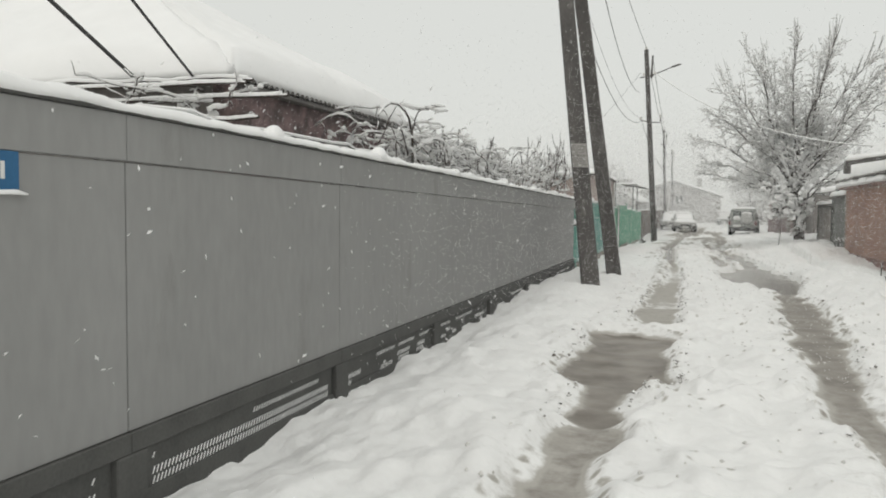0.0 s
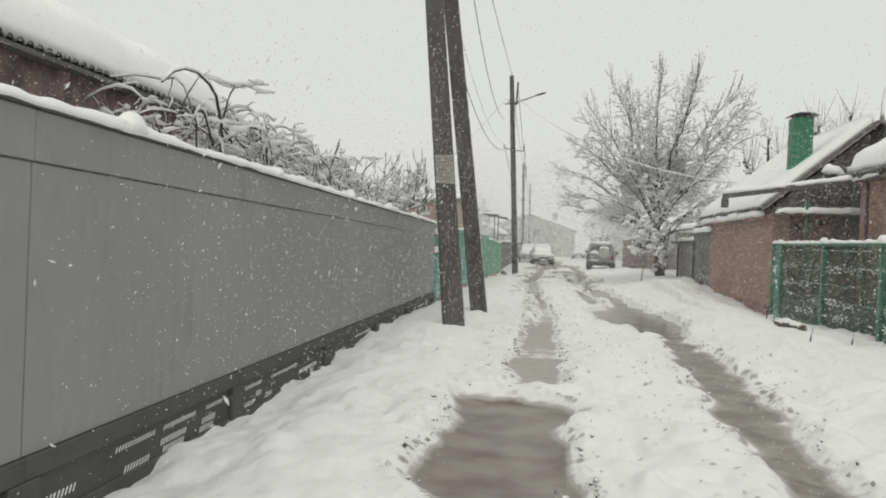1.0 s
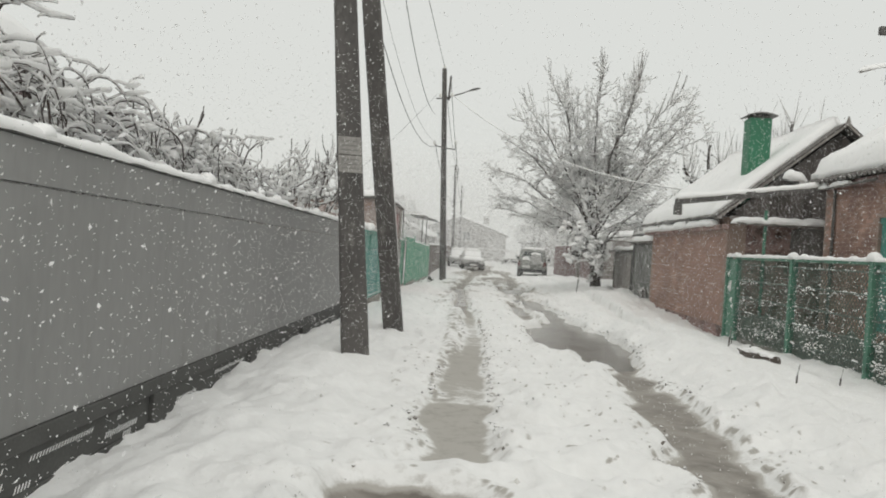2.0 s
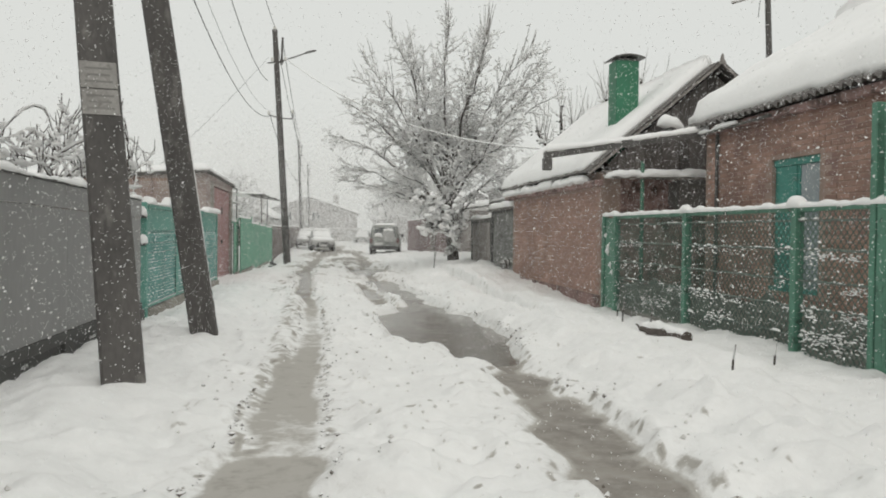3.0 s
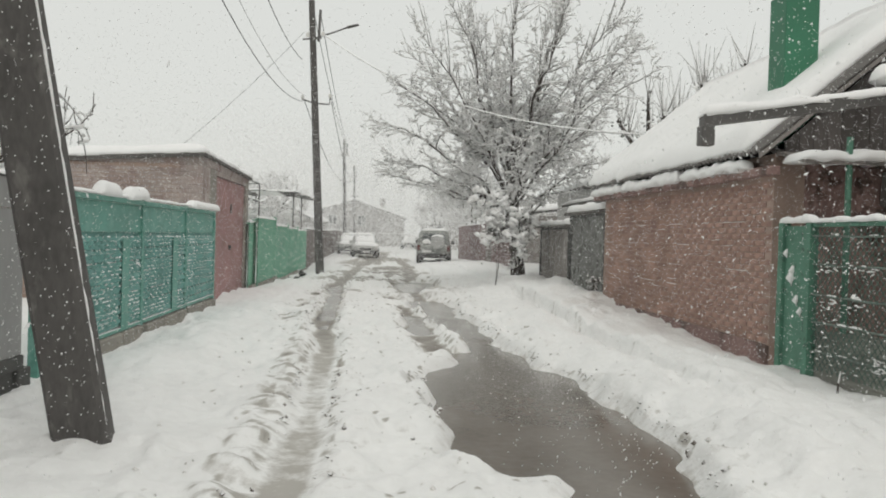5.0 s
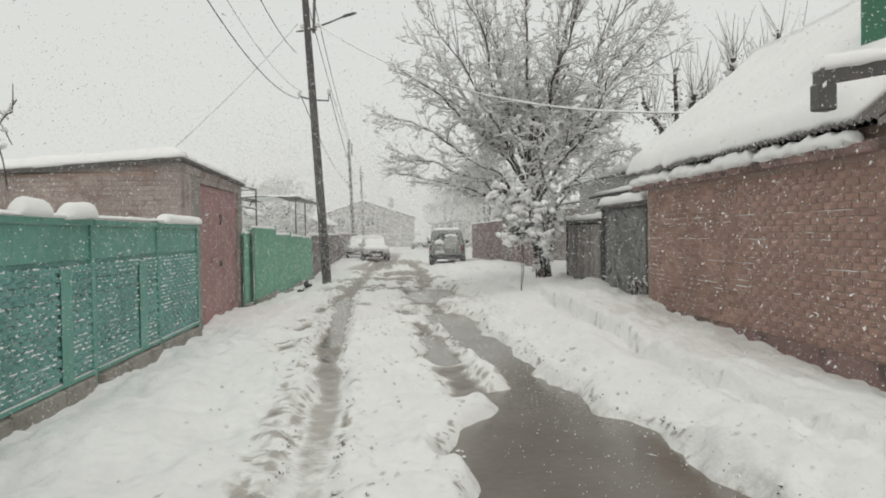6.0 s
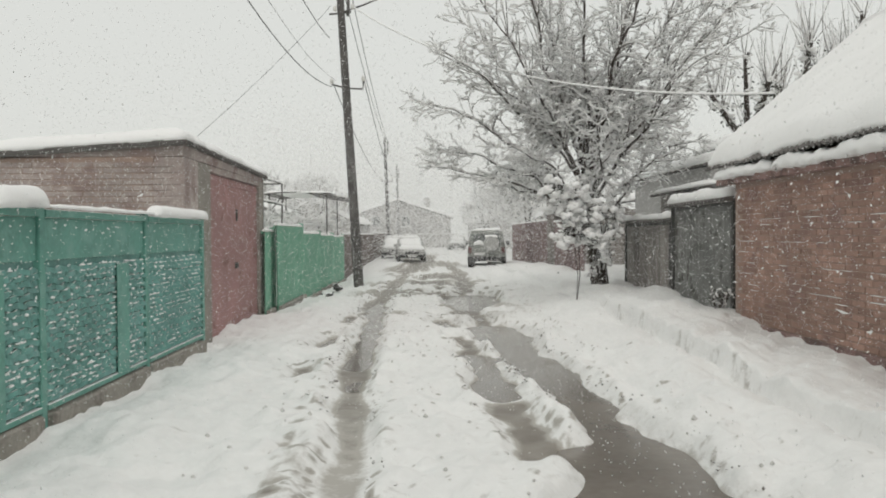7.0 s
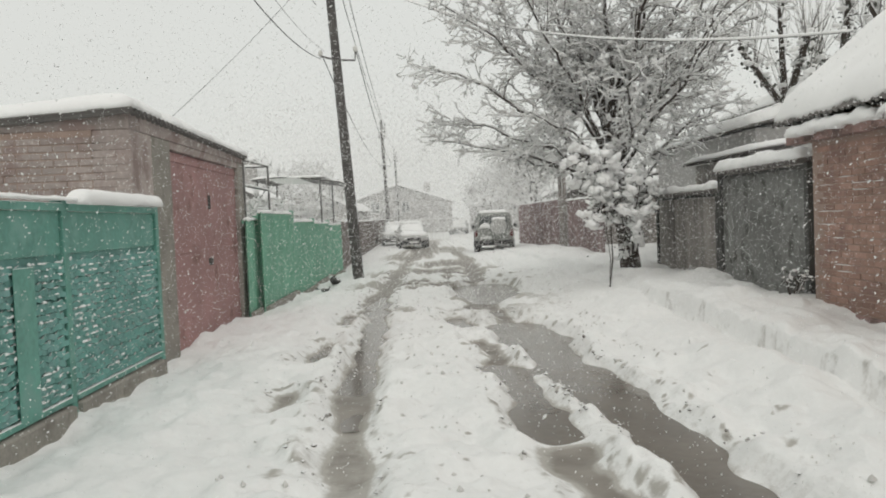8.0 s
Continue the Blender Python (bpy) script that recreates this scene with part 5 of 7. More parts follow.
# ---- teal woven fence, west side ----
def teal_fence():
    x = -2.75
    f = thing("woven_fence", (x, 23.7, -0.1), "teal metal fence with wavy woven slats, snow on top", "fence")
    posts = [20.02, 23.03, 25.3, 27.42]
    for y in posts:
        part("post", Shape().box(x - 0.07, x + 0.022, y - 0.045, y + 0.045, -0.45, 1.69, 0.006), TEAL, f)
    top = 1.27
    for a, b in zip(posts, posts[1:]):
        rng = random.Random(int(a * 7))
        y = a + 0.05
        while y < b - 0.1:
            e = min(b - 0.05, y + rng.uniform(0.75, 1.25))
            part("plinth", Shape().box(x - 0.07, x + 0.07 + rng.uniform(-0.012, 0.012), y, e - 0.025, -0.45, 0.12 + rng.uniform(-0.02, 0.01), 0.015), CONCRETE, f, "rough concrete kerb block under the fence")
            y = e
        part("bottom_rail", Shape().box(x - 0.03, x + 0.03, a + 0.05, b - 0.05, 0.13, 0.175, 0.004), TEAL, f)
        part("top_rail", Shape().box(x - 0.03, x + 0.03, a + 0.05, b - 0.05, 1.60, 1.66, 0.004), TEAL, f)
        part("top_band", Shape().box(x - 0.026, x - 0.004, a + 0.046, b - 0.046, top, 1.598, 0.003), TEAL, f, "plain teal sheet band")
        part("backing_sheet", Shape().box(x - 0.035, x - 0.028, a + 0.05, b - 0.05, 0.176, top, 0.002), TEAL_SLAT, f)
        n = 22
        for i in range(n):
            z = 0.185 + (top - 0.235) * i / n
            m = int((b - a) / 0.05)
            rows, fc = [], []
            lean, k = rng.uniform(-0.006, 0.006), rng.uniform(0.7, 1.2)
            for j in range(m + 1):
                yy = a + 0.05 + (b - a - 0.1) * j / m
                slip = 0.012 * noise.noise(Vector((yy * 2.1, z * 4, 3)))
                wv = 0.012 * k * math.sin(2 * math.pi * yy / 0.21 + math.pi * (i % 2) + 2 * slip)
                zz = z + slip + 0.009 * k * math.sin(2 * math.pi * yy / 0.21 + i * 0.9) + lean * (j / m)
                rows += [(x + wv - 0.006, yy, zz), (x + wv + 0.009, yy, zz), (x + wv + 0.004, yy, zz + 0.043), (x + wv - 0.006, yy, zz + 0.043)]
            for j in range(m):
                q = j * 4
                fc += [(q, q + 1, q + 5, q + 4), (q + 1, q + 2, q + 6, q + 5), (q + 2, q + 3, q + 7, q + 6), (q + 3, q, q + 4, q + 7)]
            part("slat", Shape().add(rows, fc + [(3, 2, 1, 0), (m * 4, m * 4 + 1, m * 4 + 2, m * 4 + 3)]), TEAL_SLAT, f)
        caught = Shape()
        for k in range(int(150 * (b - a))):
            yy, i = rng.uniform(a + 0.08, b - 0.12), int(n * rng.random() ** 1.25)
            z = 0.185 + (top - 0.235) * i / n + 0.038
            if noise.noise(Vector((yy * 1.7, z * 3.1, a))) < -0.12:
                continue
            caught.ridge((x + 0.006, yy, z), (x + 0.006, yy + 0.015 + 0.07 * rng.random() ** 2, z), 0.026, rng.uniform(0.006, 0.019), yy, 0.5, 0.03)
        part("caught_snow", caught, SNOW, f, "bits of snow caught on the slats", True, kind="stuff")
    # flat straps riveted over the weave
    for a, b in ((22.2, 22.45), (24.46, 24.75)):
        part("strap_plate", Shape().box(x + 0.024, x + 0.032, a, b, 0.14, 1.2, 0.003), TEAL, f, "plain teal plate over the weave")
    cap = Shape().ridge((x, 20.0, 1.665), (x, 27.45, 1.69), 0.09, 0.03, 2, 0.5)
    for a, b, t in ((20.0, 20.4, 0.09), (21.42, 21.97, 0.14), (22.33, 23.05, 0.13), (25.5, 27.45, 0.10)):
        cap.ridge((x, a, 1.675), (x, b, 1.69), 0.2, t, a, 0.12, 0.04)
    part("snow_cap", cap, SNOW, f, "patchy snow on the top rail", True)
    # narrow gap beside the grey fence, with snow on its bracket
    b = thing("fence_bracket", (x, 19.85, 0.9), "small steel bracket with snow between two fences", "bracket")
    for z in (1.45, 1.05):
        part("arm", Shape().box(x - 0.03, x + 0.03, 19.72, 19.96, z, z + 0.05), DARK_BASE, b)
        part("snow_lump", Shape().ridge((x, 19.70, z + 0.05), (x, 19.98, z + 0.05), 0.14, 0.11, z, 0.2, 0.03), SNOW, b, smooth=True)


teal_fence()


# ---- garage, west side ----
def garage():
    g = thing("garage", (-5.2, 30.1, -0.2), "old brown brick garage with a red door and snowy roof", "garage")
    x, y0, y1 = -3.0, 27.55, 32.75
    w = part("wall", Shape().box(-7.8, -3.4, y0, y0 + 0.3, -0.5, 2.5), MORTAR, g, "sooty brown brick gable wall")
    part("wall", Shape().prism([(-7.8, 2.5), (-3.4, 2.5), (x - 0.01, 2.5), (x - 0.01, 2.66), (-7.8, 2.46)], "y", y0, y0 + 0.3), GARAGE_BRICK, g)
    part("wall", Shape().box(-3.4, x, y0, 28.2, -0.5, 2.5, 0.015), GARAGE_BRICK, g, "sooty brick corner")
    part("pillar", Shape().box(-3.4, x - 0.004, 28.2, 28.88, -0.5, 2.5, 0.015), CONCRETE, g, "rough rendered door pillar")
    part("pillar", Shape().box(-3.4, x, 32.4, y1, -0.5, 2.5, 0.015), CONCRETE, g, "rough rendered corner pillar")
    part("lintel", Shape().box(-3.4, x - 0.01, 28.88, 32.4, 2.4, 2.5, 0.01), GARAGE_BRICK, g)
    part("wall", Shape().prism([(y0 + 0.3, 2.5), (y1, 2.5), (y1, 2.60), (y0 + 0.3, 2.66)], "x", -3.4, x), GARAGE_BRICK, g)
    part("wall", Shape().box(-7.8, -3.4, y1 - 0.3, y1, -0.5, 2.5), GARAGE_BRICK, g)
    part("wall", Shape().box(-7.8, -7.5, y0 + 0.3, y1 - 0.3, -0.5, 2.46), GARAGE_BRICK, g)
    lay_bricks(w, "y", y0, -7.7, -3.02, 1.2, 2.48, GARAGE_BRICK)
    for a, b in ((28.89, 30.63), (30.64, 32.39)):
        d = part("door_leaf", Shape().box(x - 0.10, x - 0.06, a, b, -0.25, 2.39, 0.006), RED_DOOR, g, "oxide red sheet-metal door leaf")
        for z in (0.0, 1.15, 2.3):
            part("batten", Shape().box(x - 0.06, x - 0.045, a + 0.01, b - 0.01, z - 0.03, z + 0.04, 0.004), RED_DOOR, d)
        part("hinge", Shape().tube([(x - 0.045, a + 0.05, 1.7), (x - 0.045, a + 0.05, 1.9)], 0.02, 8), DARK_BASE, d)
    part("hasp", Shape().box(x - 0.06, x - 0.02, 30.58, 30.69, 0.9, 1.0, 0.004), DARK_BASE, g)
    o, u, v = (x + 0.07, y0 - 0.12, 2.69), (0, y1 - y0 + 0.25, -0.08), (-5.2, 0, -0.34)
    part("roof_sheet", Shape().waves(o, u, v, 0.15, 0.03), SLATE, g, "dark corrugated slate with ragged edge")
    part("fascia", Shape().prism([(-7.8, 2.35), (x + 0.03, 2.65), (x + 0.03, 2.69), (-7.8, 2.39)], "y", y0 - 0.08, y0 - 0.04), SLATE, g)
    part("roof_snow", Shape().slab((x + 0.05, y0 - 0.1, 2.73), (0, y1 - y0 + 0.2, -0.08), v, 0.16, 5), SNOW, g, "even blanket of snow", True)


garage()


# ---- green profiled fence and what stands behind it ----
def green_fence():
    x = -2.78
    f = thing("profiled_fence", (x, 38, -0.1), "bright green ribbed sheet fence with snowy foot", "fence")
    for a, b, t in ((32.4, 33.4, 1.56), (32.95, 36.3, 1.68), (36.35, 39.6, 1.52), (39.65, 42.9, 1.47), (42.95, 46.4, 1.42)):
        x = -2.92 if a < 32.5 else -2.78
        part("sheet", Shape().waves((x, a, -0.3), (0, b - a, 0), (0, 0, t + 0.3), 0.2, 0.02, 0.01), GREEN, f)
        part("top_rail", Shape().box(x - 0.06, x - 0.025, a, b, t - 0.08, t - 0.02), GREEN, f)
        part("post", Shape().box(x - 0.08, x + 0.03, b - 0.04, b + 0.06, -0.4, t + 0.06), GREEN, f)
        part("snow_cap", Shape().ridge((x - 0.02, a, t - 0.02), (x - 0.02, b, t - 0.02), 0.1, 0.05, a, 0.7), SNOW, f, smooth=True)
        part("kerb", Shape().box(x + 0.025, x + 0.12, a, b - 0.05, -0.4, gz(x + 0.1, (a + b) / 2) + 0.10, 0.015), CONCRETE, f, "low concrete kerb")


green_fence()
board_fence(-2.85, 46.5, 66, 1.5, BROWN_FENCE, "brown sheet fence with snow along the top", -0.15, 0.5)
board_fence(-2.95, 67, 104, 1.6, BROWN_FENCE, "brown sheet fence fading in the snowfall", -0.1, 0.9)


def pipe_frame(pts_list, label, at, r=0.021, snow=0.035):
    p = thing("pergola", at, label, "pergola")
    for pts in pts_list:
        part("pipe", Shape().tube(pts, r, 6), RAIL, p)
        for a, b in zip(pts, pts[1:]):
            if abs(Vector(b).z - Vector(a).z) < 0.3:
                part("snow_ridge", Shape().ridge(Vector(a) + Vector((0, 0, r * 0.6)), Vector(b) + Vector((0, 0, r * 0.6)), 0.07, snow, a[1], 0.5), SNOW, p, smooth=True)


pipe_frame([[(-3.3, 34.2, -0.2), (-3.3, 34.2, 2.68), (-3.3, 36.6, 2.72), (-3.3, 36.6, -0.2)], [(-4.6, 34.2, -0.2), (-4.6, 34.2, 2.68), (-4.6, 36.6, 2.72), (-4.6, 36.6, -0.2)],
            [(-3.3, 34.2, 2.68), (-4.6, 34.2, 2.68)], [(-3.3, 36.6, 2.72), (-4.6, 36.6, 2.72)], [(-3.3, 34.2, 2.2), (-3.3, 36.6, 2.2)]], "thin pipe trellis frame dusted with snow", (-3.9, 35.4, 0))


def carport():
    c = thing("carport", (-3.7, 43.5, 0), "light canopy on posts with a curved snowy roof", "carport")
    arc = [(-5.0 + 2.2 * i / 10, 2.72 + 0.16 * math.sin(math.pi * (0.2 + 0.75 * i / 10))) for i in range(13)]
    part("roof_sheet", Shape().prism(arc + [(x, z - 0.035) for x, z in reversed(arc)], "y", 43.0, 46.5), RAIL, c)
    part("roof_snow", Shape().slab((-4.98, 43.0, 2.84), (2.1, 0, 0.0), (0, 3.5, 0), 0.07, 3), SNOW, c, smooth=True)
    for x in (-4.85, -2.98):
        for y in (43.1, 46.3):
            part("post", Shape().tube([(x, y, -0.2), (x, y, 2.8)], 0.024, 6), RAIL, c)
    part("brace", Shape().tube([(-4.85, 43.1, 2.2), (-4.4, 43.1, 2.78)], 0.02, 6), RAIL, c)


carport()


# ---- house behind the grey fence ----
def west_house():
    h = thing("cottage", (-7.6, 10.5, -0.2), "low cottage of dark brick with a heavy snowy roof", "house")
    x, y0, y1 = -4.88, 7.9, 12.9
    part("wall", Shape().box(x - 0.3, x, y0, y1, -0.4, 2.86), COTTAGE_BRICK, h, "purple-brown brick wall")
    part("wall", Shape().box(-12, x - 0.3, y1 - 0.3, y1, -0.4, 2.86), OLD_BRICK, h)
    part("wall", Shape().box(-12, x - 0.3, y0, y0 + 0.3, -0.4, 2.86), PLANK, h, "grey boarded end wall")
    part("wall", Shape().box(-12, -11.7, y0 + 0.3, y1 - 0.3, -0.4, 2.86), OLD_BRICK, h)
    hip = 2.9 / (y1 - y0 + 0.5)
    for xe, xr in ((-4.72, -8.6), (-12.5, -8.6)):
        o, u, v = (xe, y0 - 0.25, 2.84), (0, y1 - y0 + 0.5, 0), (xr - xe, 0, 1.95)
        part("roof_sheet", Shape().waves(o, u, v, s0=hip), SLATE, h, "grey corrugated slate sheets")
        part("roof_snow", Shape().slab((xe - 0.02, y0 - 0.3, 2.88), (0, y1 - y0 + 0.6, 0), v, 0.31, 2.2, s0=hip, crest=True), SNOW, h, "thick rounded blanket of snow", True)
    o, u, v = (-12.5, y0 - 0.25, 2.84), (7.78, 0, 0), (0, 2.9, 1.95)
    part("roof_sheet", Shape().waves(o, u, v, s0=0.5, s1=0.5), SLATE, h, "grey corrugated slate sheets")
    part("roof_snow", Shape().slab((-12.5, y0 - 0.3, 2.88), (7.8, 0, 0), v, 0.29, 4.4, s0=0.5, s1=0.5, crest=True), SNOW, h, "thick rounded blanket of snow", True)
    part("gable", Shape().prism([(-12.0, 2.86), (-5.1, 2.86), (-8.6, 4.66)], "y", y1 - 0.2, y1 - 0.05), PLANK, h)
    # poles of an arbour in front of the end wall
    rng = random.Random(3)
    for z, d, x0, x1 in ((2.36, 0.5, -7.0, -4.3), (2.58, 0.42, -7.6, -4.0), (2.70, 0.6, -6.6, -4.4), (2.80, 0.35, -7.2, -4.45)):
        pts = [(x0 + (x1 - x0) * i / 8, y0 - d + rng.uniform(-.03, .03), z + rng.uniform(-.02, .02) + 0.05 * (1 - i / 8)) for i in range(9)]
        part("arbour_pole", Shape().tube(pts, 0.02, 6), BARK, h)
        fine = [Vector(pts[i]).lerp(Vector(pts[i + 1]), k / 6) for i in range(8) for k in range(6)]
        sn = Shape().tube([p + Vector((0, 0, 0.02)) for p in fine], [0.024 + 0.012 * noise.noise(Vector((i * 0.5, z * 7, 0))) for i in range(48)], 7)
        part("arbour_snow", sn, SNOW, h, smooth=True)
    part("arbour_post", Shape().tube([(-6.4, y0 - 0.45, -0.3), (-6.4, y0 - 0.45, 2.7)], 0.03, 6), BARK, h)
    part("soffit", Shape().box(-4.88, -4.74, y0, y1, 2.76, 2.81), SLATE, h, "dark boards under the eave")


west_house()


# ---- trees and shrubs ----
def grow(roots, attract, step, reach, kill, lift=0.06, seed=1, rounds=140, jitter=0.12):
    """Branches that grow towards points spread through a crown. Gives nodes and each one's parent."""
    rng = np.random.RandomState(seed)
    nodes = [np.array(p, float) for p in roots]
    parents = list(range(-1, len(roots) - 1))
    pts = np.array(attract, float)
    best = np.full(len(pts), 1e9)
    who = np.zeros(len(pts), int)
    def meet(first):
        for i in range(first, len(nodes)):
            d = np.linalg.norm(pts - nodes[i], axis=1)
            closer = d < best
            best[closer] = d[closer]
            who[closer] = i
    meet(0)
    alive = np.ones(len(pts), bool)
    for _ in range(rounds):
        use = alive & (best < reach)
        if not use.any():
            break
        first = len(nodes)
        for i in np.unique(who[use]):
            sel = use & (who == i)
            way = ((pts[sel] - nodes[i]) / (best[sel][:, None] + 1e-9)).sum(0)
            way = way / (np.linalg.norm(way) + 1e-9) + rng.normal(0, jitter, 3) + np.array((0, 0, lift))
            nodes.append(nodes[i] + step * way / np.linalg.norm(way))
            parents.append(int(i))
        meet(first)
        alive &= best > kill
        if len(nodes) > 15000:
            break
    return np.array(nodes), parents


def strands(nodes, parents, tip, power, fat):
    """Splits a tree into unbroken strands with radii that thicken towards the root."""
    n = len(nodes)
    load = np.zeros(n)
    kids = [[] for _ in range(n)]
    for i in range(n - 1, -1, -1):
        if not kids[i]:
            load[i] = 1
        if parents[i] >= 0:
            kids[parents[i]].append(i)
            load[parents[i]] += load[i]
    rad = np.minimum(tip * load ** (1 / power), fat)
    out, todo = [], [(None, i) for i in range(n) if parents[i] < 0]
    while todo:
        start, i = todo.pop()
        line, r = ([nodes[start]], [rad[i]]) if start is not None else ([], [])
        while True:
            line.append(nodes[i])
            r.append(rad[i])
            if not kids[i]:
                break
            order = sorted(kids[i], key=lambda k: -load[k])
            todo += [(i, k) for k in order[1:]]
            i = order[0]
        if len(line) > 1:
            out.append((line, r))
    return out, [i for i in range(n) if not kids[i]]


def plant(name, at, lines, twigs, snow_r, label, category, group="", thick=0.03, snow_share=1.0, mat=None):
    """A tree or shrub from strands: trunk and limbs, fine crown, and snow lying on the branches."""
    t = thing(name, at, label, category, group)
    trunk, crown, snow = Shape(), Shape(), Shape()
    rng = random.Random(len(lines))
    for line, r in lines:
        big = max(r) > thick
        (trunk if big else crown).tube(line, r, 8 if max(r) > 0.09 else 5 if big else 3)
        if rng.random() < snow_share:
            pts, rr = [], []
            for i, p in enumerate(line):
                a, b = np.array(line[max(i - 1, 0)]), np.array(line[min(i + 1, len(line) - 1)])
                steep = abs(b[2] - a[2]) / (np.linalg.norm(b - a) + 1e-9)
                w = snow_r * (0.45 + 1.1 * rng.random()) * (1.15 - 0.85 * steep ** 2) * (1 - 0.5 * big * steep) + 0.3 * min(r[i], 0.09) * (1 - steep)
                pts.append((p[0], p[1], p[2] + r[i] * 0.75 + w * 0.4))
                rr.append(w)
            snow.tube(pts, rr, 4 if not big else 5, 0.9)
    for line, r in twigs:
        crown.tube(line, r, 3)
        if rng.random() < snow_share:
            snow.tube([(p[0], p[1], p[2] + snow_r * 0.55) for p in line], [snow_r * (0.5 + 0.5 * rng.random()) * (1.15 - 0.38 * i) for i in range(len(line))], 3)
    if trunk.f:
        part("trunk", trunk, mat or BARK, t, "dark bark with snow on the limbs", True)
    part("crown", crown, TWIG, t, kind="stuff")
    part("branch_snow", snow, BRANCH_SNOW, t, "snow lying on every branch", True, kind="stuff")
    return t


def make_twigs(nodes, parents, tips, length, r, per, rise, seed):
    rng = np.random.RandomState(seed)
    out = []
    for i in tips:
        base = nodes[i]
        way = base - nodes[parents[i]] if parents[i] >= 0 else np.array((0, 0, 1.0))
        way = way / (np.linalg.norm(way) + 1e-9)
        for _ in range(per):
            d = way + rng.normal(0, 0.65, 3) + np.array((0, 0, rise))
            d /= np.linalg.norm(d)
            k = length * rng.uniform(0.5, 1.25)
            bend = rng.normal(0, 0.12, 3) + np.array((0, 0, rise * 0.3))
            out.append(([base, base + d * k * 0.5, base + (d + bend) * k], [r * 1.2, r, r * 0.6]))
    return out


